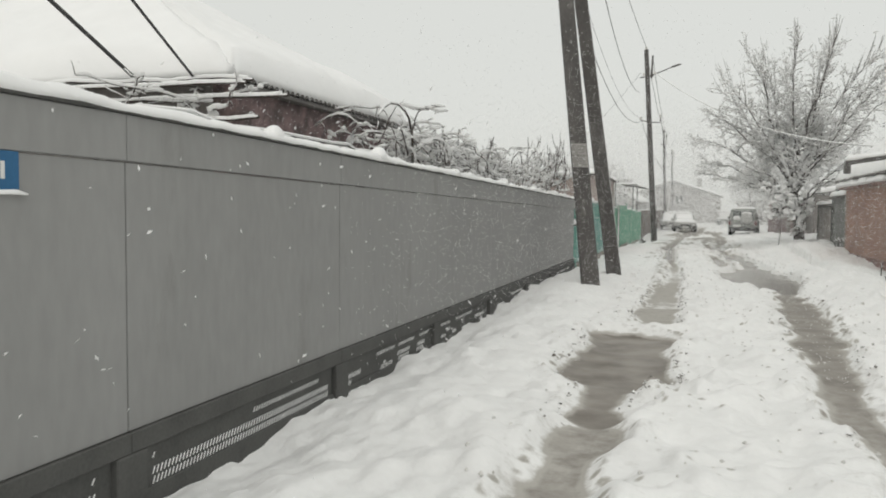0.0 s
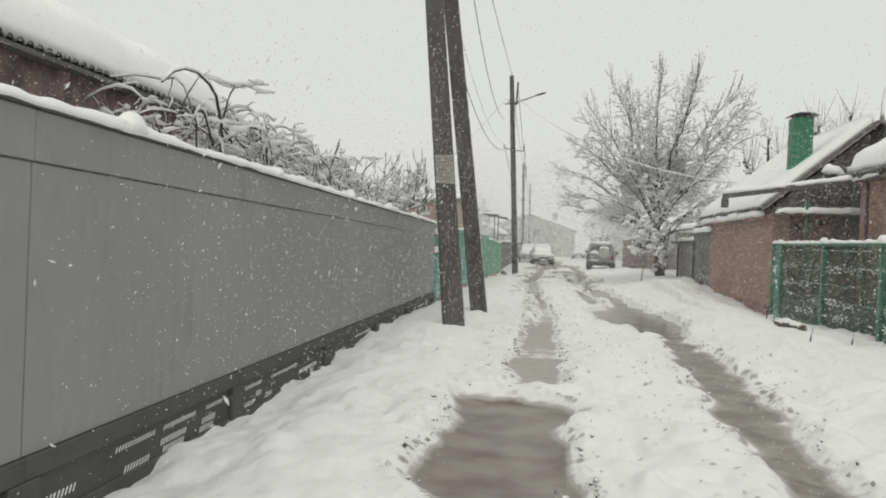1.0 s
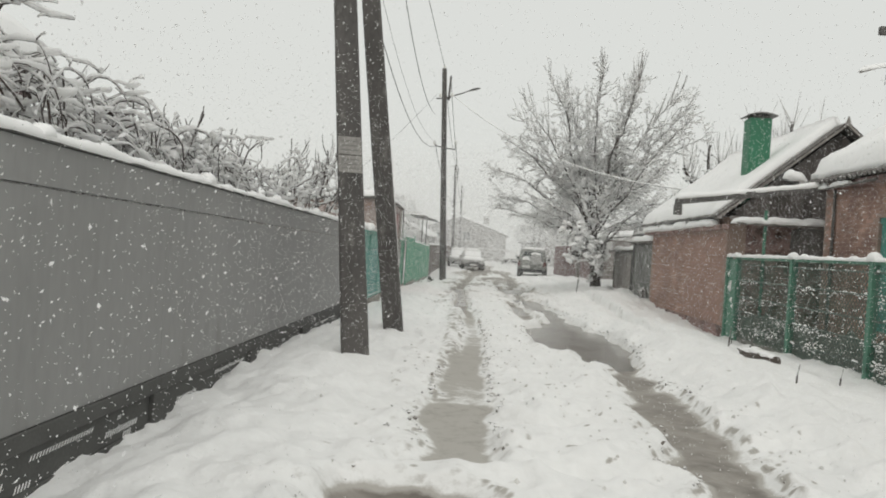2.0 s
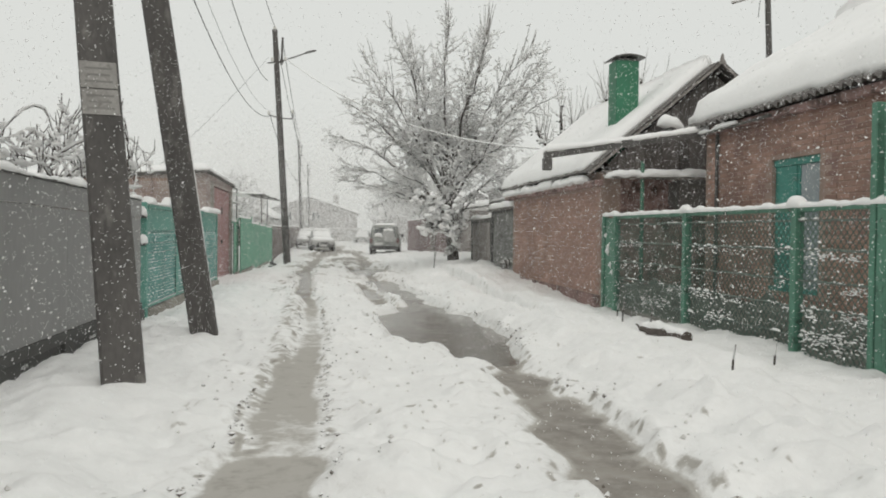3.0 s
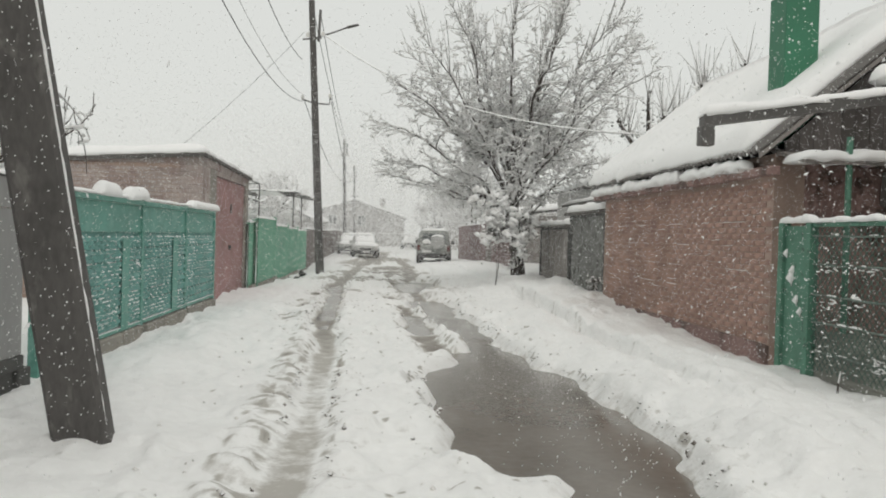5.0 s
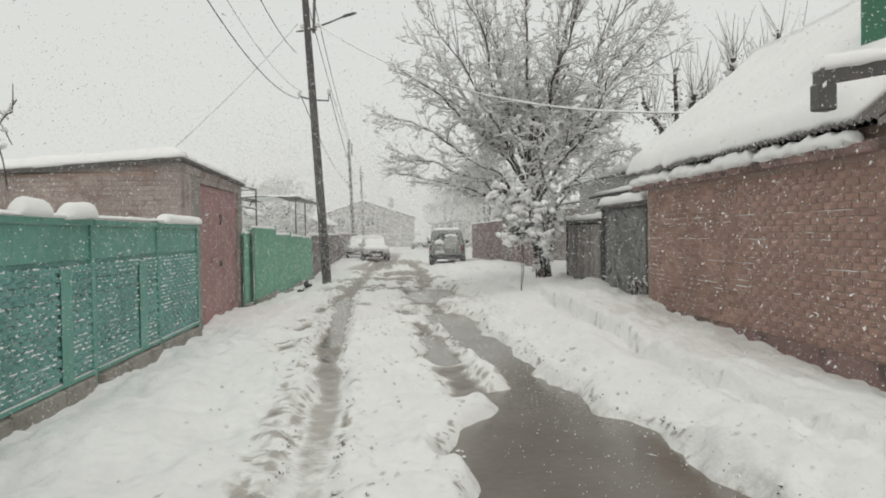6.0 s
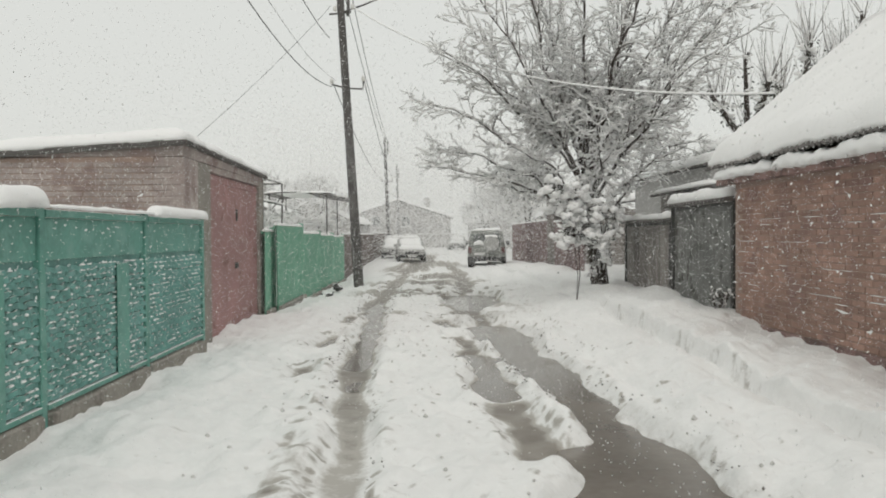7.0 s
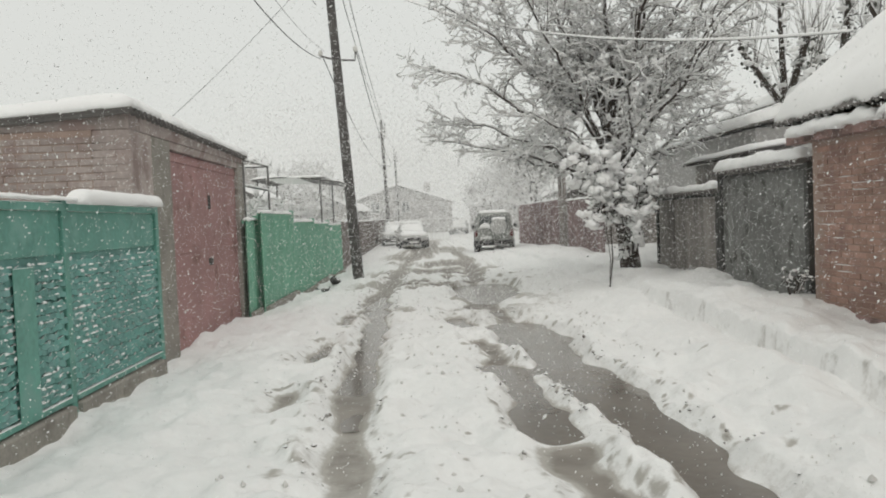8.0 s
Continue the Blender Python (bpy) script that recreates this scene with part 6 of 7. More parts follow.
def street_tree():
    """An old spreading fruit tree: a short trunk, a fan of leaders, and three orders of branches on them."""
    rng = random.Random(41)
    mid = Vector((4.0, 35.1, 4.5))
    rise = (-90, -50, -39, -21, 0, 22, 43, 60, 75, 90)
    west, east = (2.1, 2.8, 3.3, 4.2, 4.5, 4.3, 3.9, 4.3, 4.3, 4.4), (2.1, 2.3, 2.7, 3.1, 3.9, 4.5, 4.7, 4.5, 4.4, 4.4)

    def edge(way):
        flat = math.hypot(way.x, way.y)
        k = 0.5 + 0.5 * (way.x / flat if flat > 1e-6 else 0)
        up = math.degrees(math.atan2(way.z, flat))
        return (np.interp(up, rise, west) * (1 - k) + np.interp(up, rise, east) * k) * (1 + 0.13 * noise.noise(way.normalized() * 2.6 + Vector((3, 1, 7))))

    def room(p):
        d = p - mid
        return edge(d) - d.length

    trunk = [Vector(p) for p in ((4.20, 35.0, -0.25), (4.18, 35.0, 0.15), (4.12, 35.02, 0.8), (4.03, 35.05, 1.5), (3.92, 35.08, 2.2), (3.84, 35.1, 2.8))]
    lines = [(trunk, [0.25, 0.215, 0.185, 0.175, 0.17, 0.15])]
    leaders = []
    # two stems go on upwards, the others fan out all round
    aims = [(-105, 78, 0.055), (35, 66, 0.045), (176, 60, 0.055)]
    aims += [(137.5 * i + 20, (-26, -10, 4, 16, 30, 46)[i % 6] + rng.uniform(-5, 5), rng.uniform(0.03, 0.048)) for i in range(13)]
    aims += [(180, 0, 0.055), (172, -21, 0.045), (196, 14, 0.05), (165, 34, 0.05), (5, 40, 0.06), (-14, 22, 0.05), (12, -14, 0.04), (95, 48, 0.05), (-70, 50, 0.05), (140, 64, 0.05), (-20, 70, 0.05), (178, -36, 0.035), (148, -40, 0.035), (212, -38, 0.035)]
    for turn, up, fat in aims:
        t, u = radians(turn), radians(up)
        way = Vector((math.cos(u) * math.cos(t), math.cos(u) * math.sin(t), math.sin(u)))
        end = mid + way * edge(way) * rng.uniform(0.88, 0.97)
        low = max(0.0, min(1.0, (up + 30) / 100))
        k = 3 + low * 1.9 + rng.uniform(-0.3, 0.3)
        i = min(int(k), 4)
        start = trunk[i].lerp(trunk[i + 1], min(1.0, k - i))
        run = end - start
        bow = start + run * 0.42 + Vector((0, 0, (0.2 if up < 25 else 0.05) * run.length)) - Vector((run.x, run.y, 0)) * (0.12 if up > 25 else 0.0)
        n = max(8, int(run.length / 0.22))
        line, r, seed = [], [], rng.uniform(0, 90)
        for j in range(n + 1):
            f = j / n
            p = start * (1 - f) ** 2 + bow * 2 * f * (1 - f) + end * f * f
            sway = 0.34 * math.sin(math.pi * f)
            p += Vector((noise.noise(Vector((f * 3.2, seed, 0))), noise.noise(Vector((f * 3.2, seed, 5))), noise.noise(Vector((f * 3.2, seed, 9))))) * sway
            p += Vector((rng.gauss(0, 0.018), rng.gauss(0, 0.018), rng.gauss(0, 0.018)))
            line.append(p)
            r.append(fat * (1 - f) ** 1.2 + 0.010)
        lines.append((line, r))
        leaders.append((line, r))

    def sprout(mother, gap, reach, fat, lift, first, open_to):
        """Branches set spirally along a mother branch."""
        out = []
        line, r = mother
        spin, since = rng.uniform(0, 6.3), rng.uniform(0, gap)
        total = sum((b - a).length for a, b in zip(line, line[1:]))
        gone = 0.0
        for j in range(1, len(line)):
            seg = line[j] - line[j - 1]
            gone += seg.length
            since += seg.length
            if gone < first * total:
                continue
            while since > gap:
                since -= gap * rng.uniform(0.7, 1.3)
                spin += 2.4 + rng.uniform(-0.5, 0.5)
                fwd = seg.normalized()
                side = fwd.cross(Vector((0.3, 0.2, 1))).normalized()
                up = side.cross(fwd)
                tilt = radians(rng.uniform(32, 62))
                way = fwd * math.cos(tilt) + (side * math.cos(spin) + up * math.sin(spin)) * math.sin(tilt)
                p = line[j].lerp(line[j - 1], rng.random())
                away = (p - mid).normalized()
                way = (way + Vector((0, 0, lift)) + away * 0.25).normalized()
                length = reach * rng.uniform(0.45, 1.15) * (1.1 - 0.5 * gone / total)
                length = min(length, room(p) + open_to)
                if length < 0.08:
                    continue
                n = max(2, int(length / 0.13))
                pts, rr = [p], [min(fat, r[j] * 0.8)]
                q, d = p, way
                for k in range(n):
                    d = (d + Vector((rng.gauss(0, 0.36), rng.gauss(0, 0.36), rng.gauss(lift * 0.35, 0.32)))).normalized()
                    q = q + d * (length / n)
                    pts.append(q)
                    rr.append(min(fat, r[j] * 0.8) * (1 - 0.6 * (k + 1) / n))
                out.append((pts, rr))
        return out

    twigs = []
    for mother in leaders:
        high = mother[0][-1].z > 6.0
        for branch in sprout(mother, 0.23, 1.5, 0.02, 0.16 if high else 0.04, 0.3, 0.1):
            lines.append(branch)
            tall = branch[0][0].z > 6.2
            for shoot in sprout(branch, 0.16, 0.58, 0.008, 0.3 if tall else 0.03, 0.08, 0.4 if tall else 0.22):
                lines.append(shoot)
                for tw in sprout(shoot, 0.11 if tall else 0.115, 0.19, 0.005, 0.1 if tall else -0.03, 0.1, 0.35):
                    twigs.append((tw[0][:3], [0.005, 0.0045, 0.0035][:len(tw[0][:3])]))
    # water shoots standing straight out of the top
    for line, r in leaders:
        if line[-1].z > 6.6:
            for _ in range(16):
                p = line[rng.randrange(len(line) // 2, len(line))]
                d = ((p - mid).normalized() * 0.6 + Vector((rng.gauss(0, 0.2), rng.gauss(0, 0.2), 1))).normalized()
                k = min(rng.uniform(0.5, 1.5), max(0.3, room(p) + 0.45))
                lines.append(([p, p + d * k * 0.5 + Vector((0.02, 0.01, 0)), p + d * k], [0.015, 0.012, 0.007]))
    tree = plant("street_tree", (4.18, 35.0, 0.1), lines, twigs, 0.0138, "bare spreading fruit tree with snow on every branch", "tree")
    heaps = Shape()
    for line, r in rng.sample(lines[60:], 1500):
        p = Vector(line[rng.randrange(len(line))])
        clump(heaps, p + Vector((0, 0, 0.02)), rng.uniform(0.03, 0.07), rng.uniform(0, 60), 0.6)
    part("fork_snow", heaps, BRANCH_SNOW, tree, "small heaps of snow in the forks", True, kind="stuff")




def clump(s, p, r, seed, flat=0.7):
    """A small lumpy heap of snow."""
    n, m = 4, 6
    axis = Vector((math.sin(seed * 9.1), math.cos(seed * 9.1), 0.5 * math.sin(seed * 5.3)))
    k = len(s.v)
    for i in range(n + 1):
        a = math.pi * i / n
        for j in range(m):
            b = 2 * math.pi * j / m
            q = Vector((math.sin(a) * math.cos(b), math.sin(a) * math.sin(b), flat * math.cos(a)))
            q += axis * q.dot(axis) * 0.9
            g = 0.8 * r * (1 + 0.75 * noise.noise(q * 1.6 + Vector((seed, seed * 0.7, 0))))
            s.v.append(tuple(Vector(p) + q * g))
    for i in range(n):
        for j in range(m):
            a, b = k + i * m + j, k + i * m + (j + 1) % m
            s.f.append((a, b, b + m, a + m))


street_tree()


def hedge_shrub(y0, y1, x0, x1, top, seed, label, n=420, snow_r=0.017):
    """Tangled bare shrub that leans over the fence."""
    rng = np.random.RandomState(seed)
    pts = np.stack([rng.uniform(x0, x1, n), rng.uniform(y0, y1, n), np.zeros(n)], 1)
    mid = (pts[:, 1] - y0) / (y1 - y0)
    pts[:, 2] = 1.5 + (top - 1.5) * rng.rand(n) ** 0.8 * (0.55 + 0.45 * np.sin(np.pi * np.clip(mid * 0.9 + 0.1, 0, 1)))
    ym = (y0 + y1) / 2
    roots = [((x0 + x1) / 2, ym, -0.3), ((x0 + x1) / 2, ym, 0.3), ((x0 + x1) / 2 + 0.05, ym + 0.1, 0.9), ((x0 + x1) / 2 + 0.1, ym, 1.4)]
    nodes, parents = grow(roots, pts, 0.13, 2.5, 0.22, 0.05, seed, jitter=0.3)
    lines, tips = strands(nodes, parents, 0.0055, 2.3, 0.03)
    twigs = make_twigs(nodes, parents, tips, 0.22, 0.005, 4, 0.1, seed + 1)
    twigs += make_twigs(nodes, parents, range(4, len(nodes), 2), 0.2, 0.005, 1, 0.1, seed + 2)
    return plant("garden_shrub", ((x0 + x1) / 2, ym, -0.2), lines, twigs, snow_r, label, "shrub", "shrubs behind the street fence")


def garden_shrub(label, y0, y1, top, seed, canes, fingers, x0=-4.4, x1=-3.2, low=1.2, lean=0.0, flat=False):
    """Overgrown shrub: thin canes that rise, bow over and hang under the snow, crooked limbs with upturned finger tips, pillows of snow on them."""
    rng = random.Random(seed)
    xm, ym = (x0 + x1) / 2, (y0 + y1) / 2
    t = thing("garden_shrub", (xm, ym, -0.2), label, "shrub", "shrubs behind the street fence")
    stem, wood, snow = Shape(), Shape(), Shape()
    for k in range(7):
        p = Vector((xm + rng.gauss(0, 0.15), ym + rng.gauss(0, 0.3), -0.3))
        q = Vector((rng.uniform(x0, x1), rng.uniform(y0, y1), low + 0.15))
        stem.tube([p, p.lerp(q, 0.5) + Vector((0, 0, 0.25)), q], [0.035, 0.026, 0.016], 6)
    part("stem", stem, CANE, t, smooth=True)

    def lay(line, r, share=1.0):
        line = [q if q.x < x1 + 0.12 else Vector((x1 + 0.12, q.y, q.z)) for q in line]
        wood.tube(line, [r * (1.15 - 0.65 * i / len(line)) for i in range(len(line))], 5)
        pts, rr = [], []
        for i, p in enumerate(line):
            a, b = line[max(i - 1, 0)], line[min(i + 1, len(line) - 1)]
            steep = abs(b.z - a.z) / ((b - a).length + 1e-6)
            w = max(0.002, (0.021 * (1 - steep ** 1.6) * rng.uniform(0.45, 1.5) + 0.002) * share)
            pts.append(p + Vector((0, 0, r * 0.6 + w * 0.55)))
            rr.append(w)
            height = (p.z - low) / (top - low)
            if rng.random() < 0.22 * share * (1.3 - height) and steep < 0.8:
                clump(snow, p + Vector((0, 0, 0.02)), rng.uniform(0.03, 0.075) * (1.35 - 0.6 * height), rng.uniform(0, 60), 0.55)
        snow.tube(pts, rr, 5)

    def wander(p, way, length, n, fall, rough):
        """A crooked line that starts along way and is bent by fall as it goes."""
        line, d = [p], way.normalized()
        for i in range(n):
            d = (d + Vector((rng.gauss(0, rough), rng.gauss(0, rough), fall(i / n) + rng.gauss(0, rough * 0.8)))).normalized()
            line.append(line[-1] + d * (length / n))
        return line

    for k in range(canes):
        p = Vector((rng.uniform(x0, x1), rng.uniform(y0, y1), low + rng.uniform(0.1, 0.75) * (top - low)))
        turn = rng.uniform(0, 2 * math.pi)
        room = max(0.35, top - p.z)
        if flat:
            line = wander(p, Vector((math.cos(turn), 0.3 * math.sin(turn), rng.uniform(-0.05, 0.25))), rng.uniform(0.6, 1.5), 11, lambda u: -0.02, 0.10)
        else:
            line = wander(p, Vector((0.6 * math.cos(turn), math.sin(turn) + lean, rng.uniform(0.7, 1.7))), room * rng.uniform(0.95, 1.95), 12, lambda u: -0.12 - 0.28 * u, 0.13)
        line = [Vector((q.x, q.y, min(q.z, top - 0.04 * rng.random()))) for q in line]
        lay(line, rng.uniform(0.005, 0.010), 0.8)
        for q in line[3::2]:
            d = Vector((rng.gauss(0, 0.7), rng.gauss(0, 0.8), rng.gauss(0.25, 0.45)))
            lay(wander(q, d, rng.uniform(0.08, 0.26), 4, lambda u: -0.12, 0.25), 0.0042, 0.55)
    for k in range(fingers):
        p = Vector((rng.uniform(x0, x1), rng.uniform(y0, y1), low + rng.uniform(0.1, 0.55) * (top - low)))
        turn = rng.choice((1, 1, -1)) * rng.uniform(0.5, 1.0)
        limb = wander(p, Vector((rng.gauss(0, 0.4), turn, rng.uniform(0.15, 0.75))), (top - low) * rng.uniform(0.5, 0.85), 9, lambda u: 0.03 if u < 0.6 else 0.16, 0.13)
        limb = [Vector((q.x, q.y, min(q.z, top))) for q in limb]
        lay(limb, rng.uniform(0.012, 0.017))
        for i in (3, 4, 5, 6, 7, 8):
            side = Vector((rng.gauss(0, 0.6), rng.gauss(0.2 * turn, 0.8), rng.uniform(-0.1, 0.4)))
            length = min(rng.uniform(0.16, 0.42), max(0.14, top + 0.05 - limb[i].z))
            lay(wander(limb[i], side, length, 6, lambda u: 0.32, 0.12), rng.uniform(0.006, 0.009), 0.8)
    part("crown", wood, CANE, t, "dark wet branches", kind="stuff")
    part("branch_snow", snow, BRANCH_SNOW, t, "pillows of snow on the branches", True, kind="stuff")


garden_shrub("tangled bare shrub bowed under snow behind the fence", 9.5, 13.0, 2.76, 61, 200, 5, lean=0.2)
garden_shrub("tangled bare shrub loaded with snow behind the fence", 12.6, 17.0, 2.64, 62, 190, 9, lean=0.2)
garden_shrub("sparse shrub with upturned finger twigs and snow", 18.4, 21.6, 3.32, 63, 14, 30, low=1.3)
garden_shrub("snow-matted climbing vine over the cottage arbour", 6.9, 7.7, 2.78, 64, 60, 0, -7.6, -4.6, 2.0, flat=True)
hedge_shrub(36.5, 40.5, -5.6, -3.3, 2.2, 25, "low garden shrub whitened by snow", n=260, snow_r=0.04)
hedge_shrub(47.0, 52.0, -6.0, -3.4, 2.3, 26, "low garden shrub whitened by snow", n=240, snow_r=0.045)


def vine_arch(pts, label):
    v = thing("climbing_vine", pts[0], label, "vine")
    part("stem", Shape().tube(pts, [0.018 - 0.009 * i / (len(pts) - 1) for i in range(len(pts))], 6), BARK, v, smooth=True)
    part("stem_snow", Shape().tube([(x, y, z + 0.016) for x, y, z in pts], 0.014, 5), SNOW, v, smooth=True)


vine_arch([(-3.5, 10.1, -0.2), (-3.5, 9.95, 1.7), (-3.45, 9.8, 2.35), (-3.45, 9.66, 2.58), (-3.45, 9.5, 2.66), (-3.45, 9.25, 2.71), (-3.45, 9.0, 2.69), (-3.45, 8.8, 2.62), (-3.45, 8.62, 2.5)], "arched dark vine stem with snow")
for k, (ya, yb, z) in enumerate(((4.6, 9.0, 2.1),)):
    pts = [(-3.6 - 0.3 * k + 0.1 * math.sin(i * 1.3 + k), ya + (yb - ya) * i / 9, z + 0.07 * noise.noise(Vector((i * 0.8, k, 0)))) for i in range(10)]
    v = thing("trellis_wire", (-3.5 - 0.25 * k, (ya + yb) / 2, z), "sagging trellis strand matted with snow", "trellis")
    part("strand", Shape().tube(pts, 0.012, 5), BARK, v)
    part("strand_snow", Shape().tube([(x, y, q + 0.016) for x, y, q in pts], 0.016, 5), SNOW, v, smooth=True)


def sapling(base, top, spread_r, seed, label, leaves=500, clumps=70, stems=5, size=1.0, low_u=0.5):
    rng = random.Random(seed)
    t = thing("sapling", base, label, "shrub", "small shrubs by the street tree")
    b = Vector(base)
    stem, leaf, snow = Shape(), Shape(), Shape()
    for k in range(stems):
        a = rng.uniform(0, 6.28)
        tip = b + Vector((math.cos(a) * spread_r * rng.uniform(0.3, 1), math.sin(a) * spread_r * rng.uniform(0.3, 1), top * rng.uniform(0.75, 1)))
        fork = b + Vector((0.03, 0, top * 0.38))
        mid = (fork if stems == 4 else b.lerp(tip, 0.5)) + Vector((rng.uniform(-.1, .1), rng.uniform(-.1, .1), 0.12))
        root = b + Vector((rng.uniform(-.08, .08), rng.uniform(-.08, .08), 0)) * (0.1 if stems == 4 else 1) + Vector((0, 0, -0.2))
        line = [root, b.lerp(mid, 0.5) + Vector((0.05 if stems == 4 else 0, 0, 0)), mid, mid.lerp(tip, 0.5), tip]
        stem.tube(line, [0.018, 0.016, 0.013, 0.010, 0.006] if stems != 4 else [0.008, 0.008, 0.008, 0.006, 0.004], 5)
        for i in range(leaves // stems):
            u = rng.uniform(0.35, 1)
            p = (mid.lerp(tip, (u - 0.5) * 2) if u > 0.5 else b.lerp(mid, u * 2)) + Vector((rng.gauss(0, 0.17 * size), rng.gauss(0, 0.17 * size), rng.gauss(0, 0.14 * size)))
            d = Vector((rng.gauss(0, 1), rng.gauss(0, 1), rng.gauss(-0.3, 0.6))).normalized() * 0.055
            w = d.cross(Vector((0, 0, 1))).normalized() * 0.02
            n = len(leaf.v)
            leaf.v += [tuple(p), tuple(p + d * 0.5 + w), tuple(p + d), tuple(p + d * 0.5 - w)]
            leaf.f.append((n, n + 1, n + 2, n + 3))
        bunch = [(rng.uniform(low_u, 1), Vector((rng.gauss(0, 0.2 * size), rng.gauss(0, 0.2 * size), rng.gauss(0.03, 0.12 * size)))) for _ in range(max(3, clumps // stems // 13))]
        for i in range(clumps // stems):
            u, off = bunch[i % len(bunch)]
            p = (mid.lerp(tip, (u - 0.5) * 2) if u > 0.5 else b.lerp(mid, u * 2)) + off + Vector((rng.gauss(0, 0.06 * size), rng.gauss(0, 0.06 * size), rng.gauss(0, 0.075 * size)))
            clump(snow, p, size * (0.022 + 0.055 * rng.random() ** 1.8), rng.uniform(0, 50), 0.85)
            stem.tube([mid.lerp(tip, max(0, (u - 0.5) * 2)), p], [0.008, 0.005], 3)
    part("stem", stem, BARK, t)
    part("leaves", leaf, IVY, t, "withered dark leaves", kind="stuff")
    part("leaf_snow", snow, SNOW, t, "clumps of snow on the leaves", True, kind="stuff")


sapling((3.15, 32.6, 0.1), 2.5, 0.78, 3, "slim sapling with withered leaves under snow clumps", 420, 540, 4, 1.2, 0.55)
sapling((4.1, 34.6, 0.2), 2.3, 0.55, 5, "dark undergrowth at the tree foot dusted with snow", 1000, 460, 9, 1.0, 0.12)
sapling((4.6, 28.95, 0.15), 0.42, 0.2, 8, "frosted tuft of weeds against the brick wall", 50, 18, 6, 0.4)


def pruned_tree(base, top, seed, label):
    """Tall pollarded trunk clothed with dark clinging leaves and long thin shoots."""
    rng = random.Random(seed)
    t = thing("pollard_tree", base, label, "tree", "pollard trees behind the houses")
    b = Vector(base)
    trunk, shoots, leaf, snow = Shape(), Shape(), Shape(), Shape()
    stems = [(b, b + Vector((rng.uniform(-.3, .3), 0, top)))]
    for k in range(3):
        z = top * rng.uniform(0.45, 0.7)
        a = rng.uniform(0, 6.28)
        stems.append((b + Vector((0, 0, z)), b + Vector((math.cos(a) * 1.2, math.sin(a) * 0.8, z + top * rng.uniform(0.15, 0.35)))))
    for i, (p, q) in enumerate(stems):
        trunk.tube([p + Vector((0, 0, -0.3 if i == 0 else 0)), p.lerp(q, 0.5), q], [0.15, 0.12, 0.04] if i == 0 else [0.1, 0.09, 0.07], 7)
        for k in range(14):
            s = p.lerp(q, rng.uniform(0.55, 1))
            e = s + Vector((rng.gauss(0, 0.35), rng.gauss(0, 0.3), rng.uniform(0.6, 1.8)))
            shoots.tube([s, s.lerp(e, 0.5) + Vector((rng.gauss(0, .06), 0, 0)), e], [0.016, 0.012, 0.006], 3)
            snow.tube([s + Vector((0, 0, 0.02)), e], [0.012, 0.006], 3)
        for k in range(75):
            s = p.lerp(q, rng.uniform(0.4, 1)) + Vector((rng.gauss(0, 0.13), rng.gauss(0, 0.13), rng.gauss(0, 0.1)))
            d = Vector((rng.gauss(0, 1), rng.gauss(0, 1), rng.gauss(0, 1))).normalized() * 0.11
            w = d.cross(Vector((0.3, 0.2, 1))).normalized() * 0.045
            n = len(leaf.v)
            leaf.v += [tuple(s - d / 2), tuple(s + w), tuple(s + d / 2), tuple(s - w)]
            leaf.f.append((n, n + 1, n + 2, n + 3))
        for k in range(14):
            clump(snow, p.lerp(q, rng.uniform(0.4, 1)) + Vector((rng.gauss(0, .13), rng.gauss(0, .13), 0.08)), rng.uniform(0.05, 0.12), k)
    part("trunk", trunk, BARK, t)
    part("crown", shoots, TWIG, t, kind="stuff")
    part("clinging_leaves", leaf, IVY, t, "dark clinging leaves", kind="stuff")
    part("branch_snow", snow, BRANCH_SNOW, t, smooth=True, kind="stuff")


pruned_tree((9.2, 38.6, 0), 6.3, 1, "pollarded tree with dark clinging leaves and shoots")
pruned_tree((11.2, 40.0, 0), 7.2, 2, "pollarded tree with dark clinging leaves and shoots")
pruned_tree((12.6, 39.0, 0), 7.6, 3, "tall pollarded tree with dark clinging leaves")
pruned_tree((15.0, 42.0, 0), 8.0, 4, "tall pollarded tree with dark clinging leaves")


def far_tree(at, size, seed, n=420):
    rng = np.random.RandomState(seed)
    c = np.array((at[0], at[1], size * 0.62))
    pts = []
    while len(pts) < n:
        p = rng.uniform(-1, 1, 3)
        if np.linalg.norm(p) < 1:
            pts.append(c + p * np.array((size * 0.42, size * 0.38, size * 0.4)))
    roots = [(at[0], at[1], -0.2), (at[0], at[1], size * 0.12), (at[0] + 0.05, at[1], size * 0.25)]
    nodes, parents = grow(roots, pts, size * 0.045, size * 0.4, size * 0.06, 0.05, seed)
    lines, tips = strands(nodes, parents, 0.014, 2.3, 0.16)
    return plant("bare_tree", (at[0], at[1], -0.1), lines, make_twigs(nodes, parents, tips, 0.7, 0.012, 3, 0.2, seed), 0.045, "distant bare tree white with snow", "tree", "distant trees", 0.05)


far = far_tree((6.8, 66.0), 6.0, 31)
for x, y, s, a in ((7.5, 78, 1.1, 40), (6.0, 92, 1.0, 100), (9.5, 86, 1.2, 200), (-7.5, 76, 1.0, 300), (-9.5, 64, 0.9, 20), (13.0, 60, 1.1, 150), (-11, 95, 1.2, 70), (9, 104, 1.3, 10), (-8.6, 47, 0.75, 210)):
    copy_thing(far, Matrix.Translation((x, y, -0.1)) @ Matrix.Rotation(radians(a), 4, "Z") @ Matrix.Scale(s, 4))


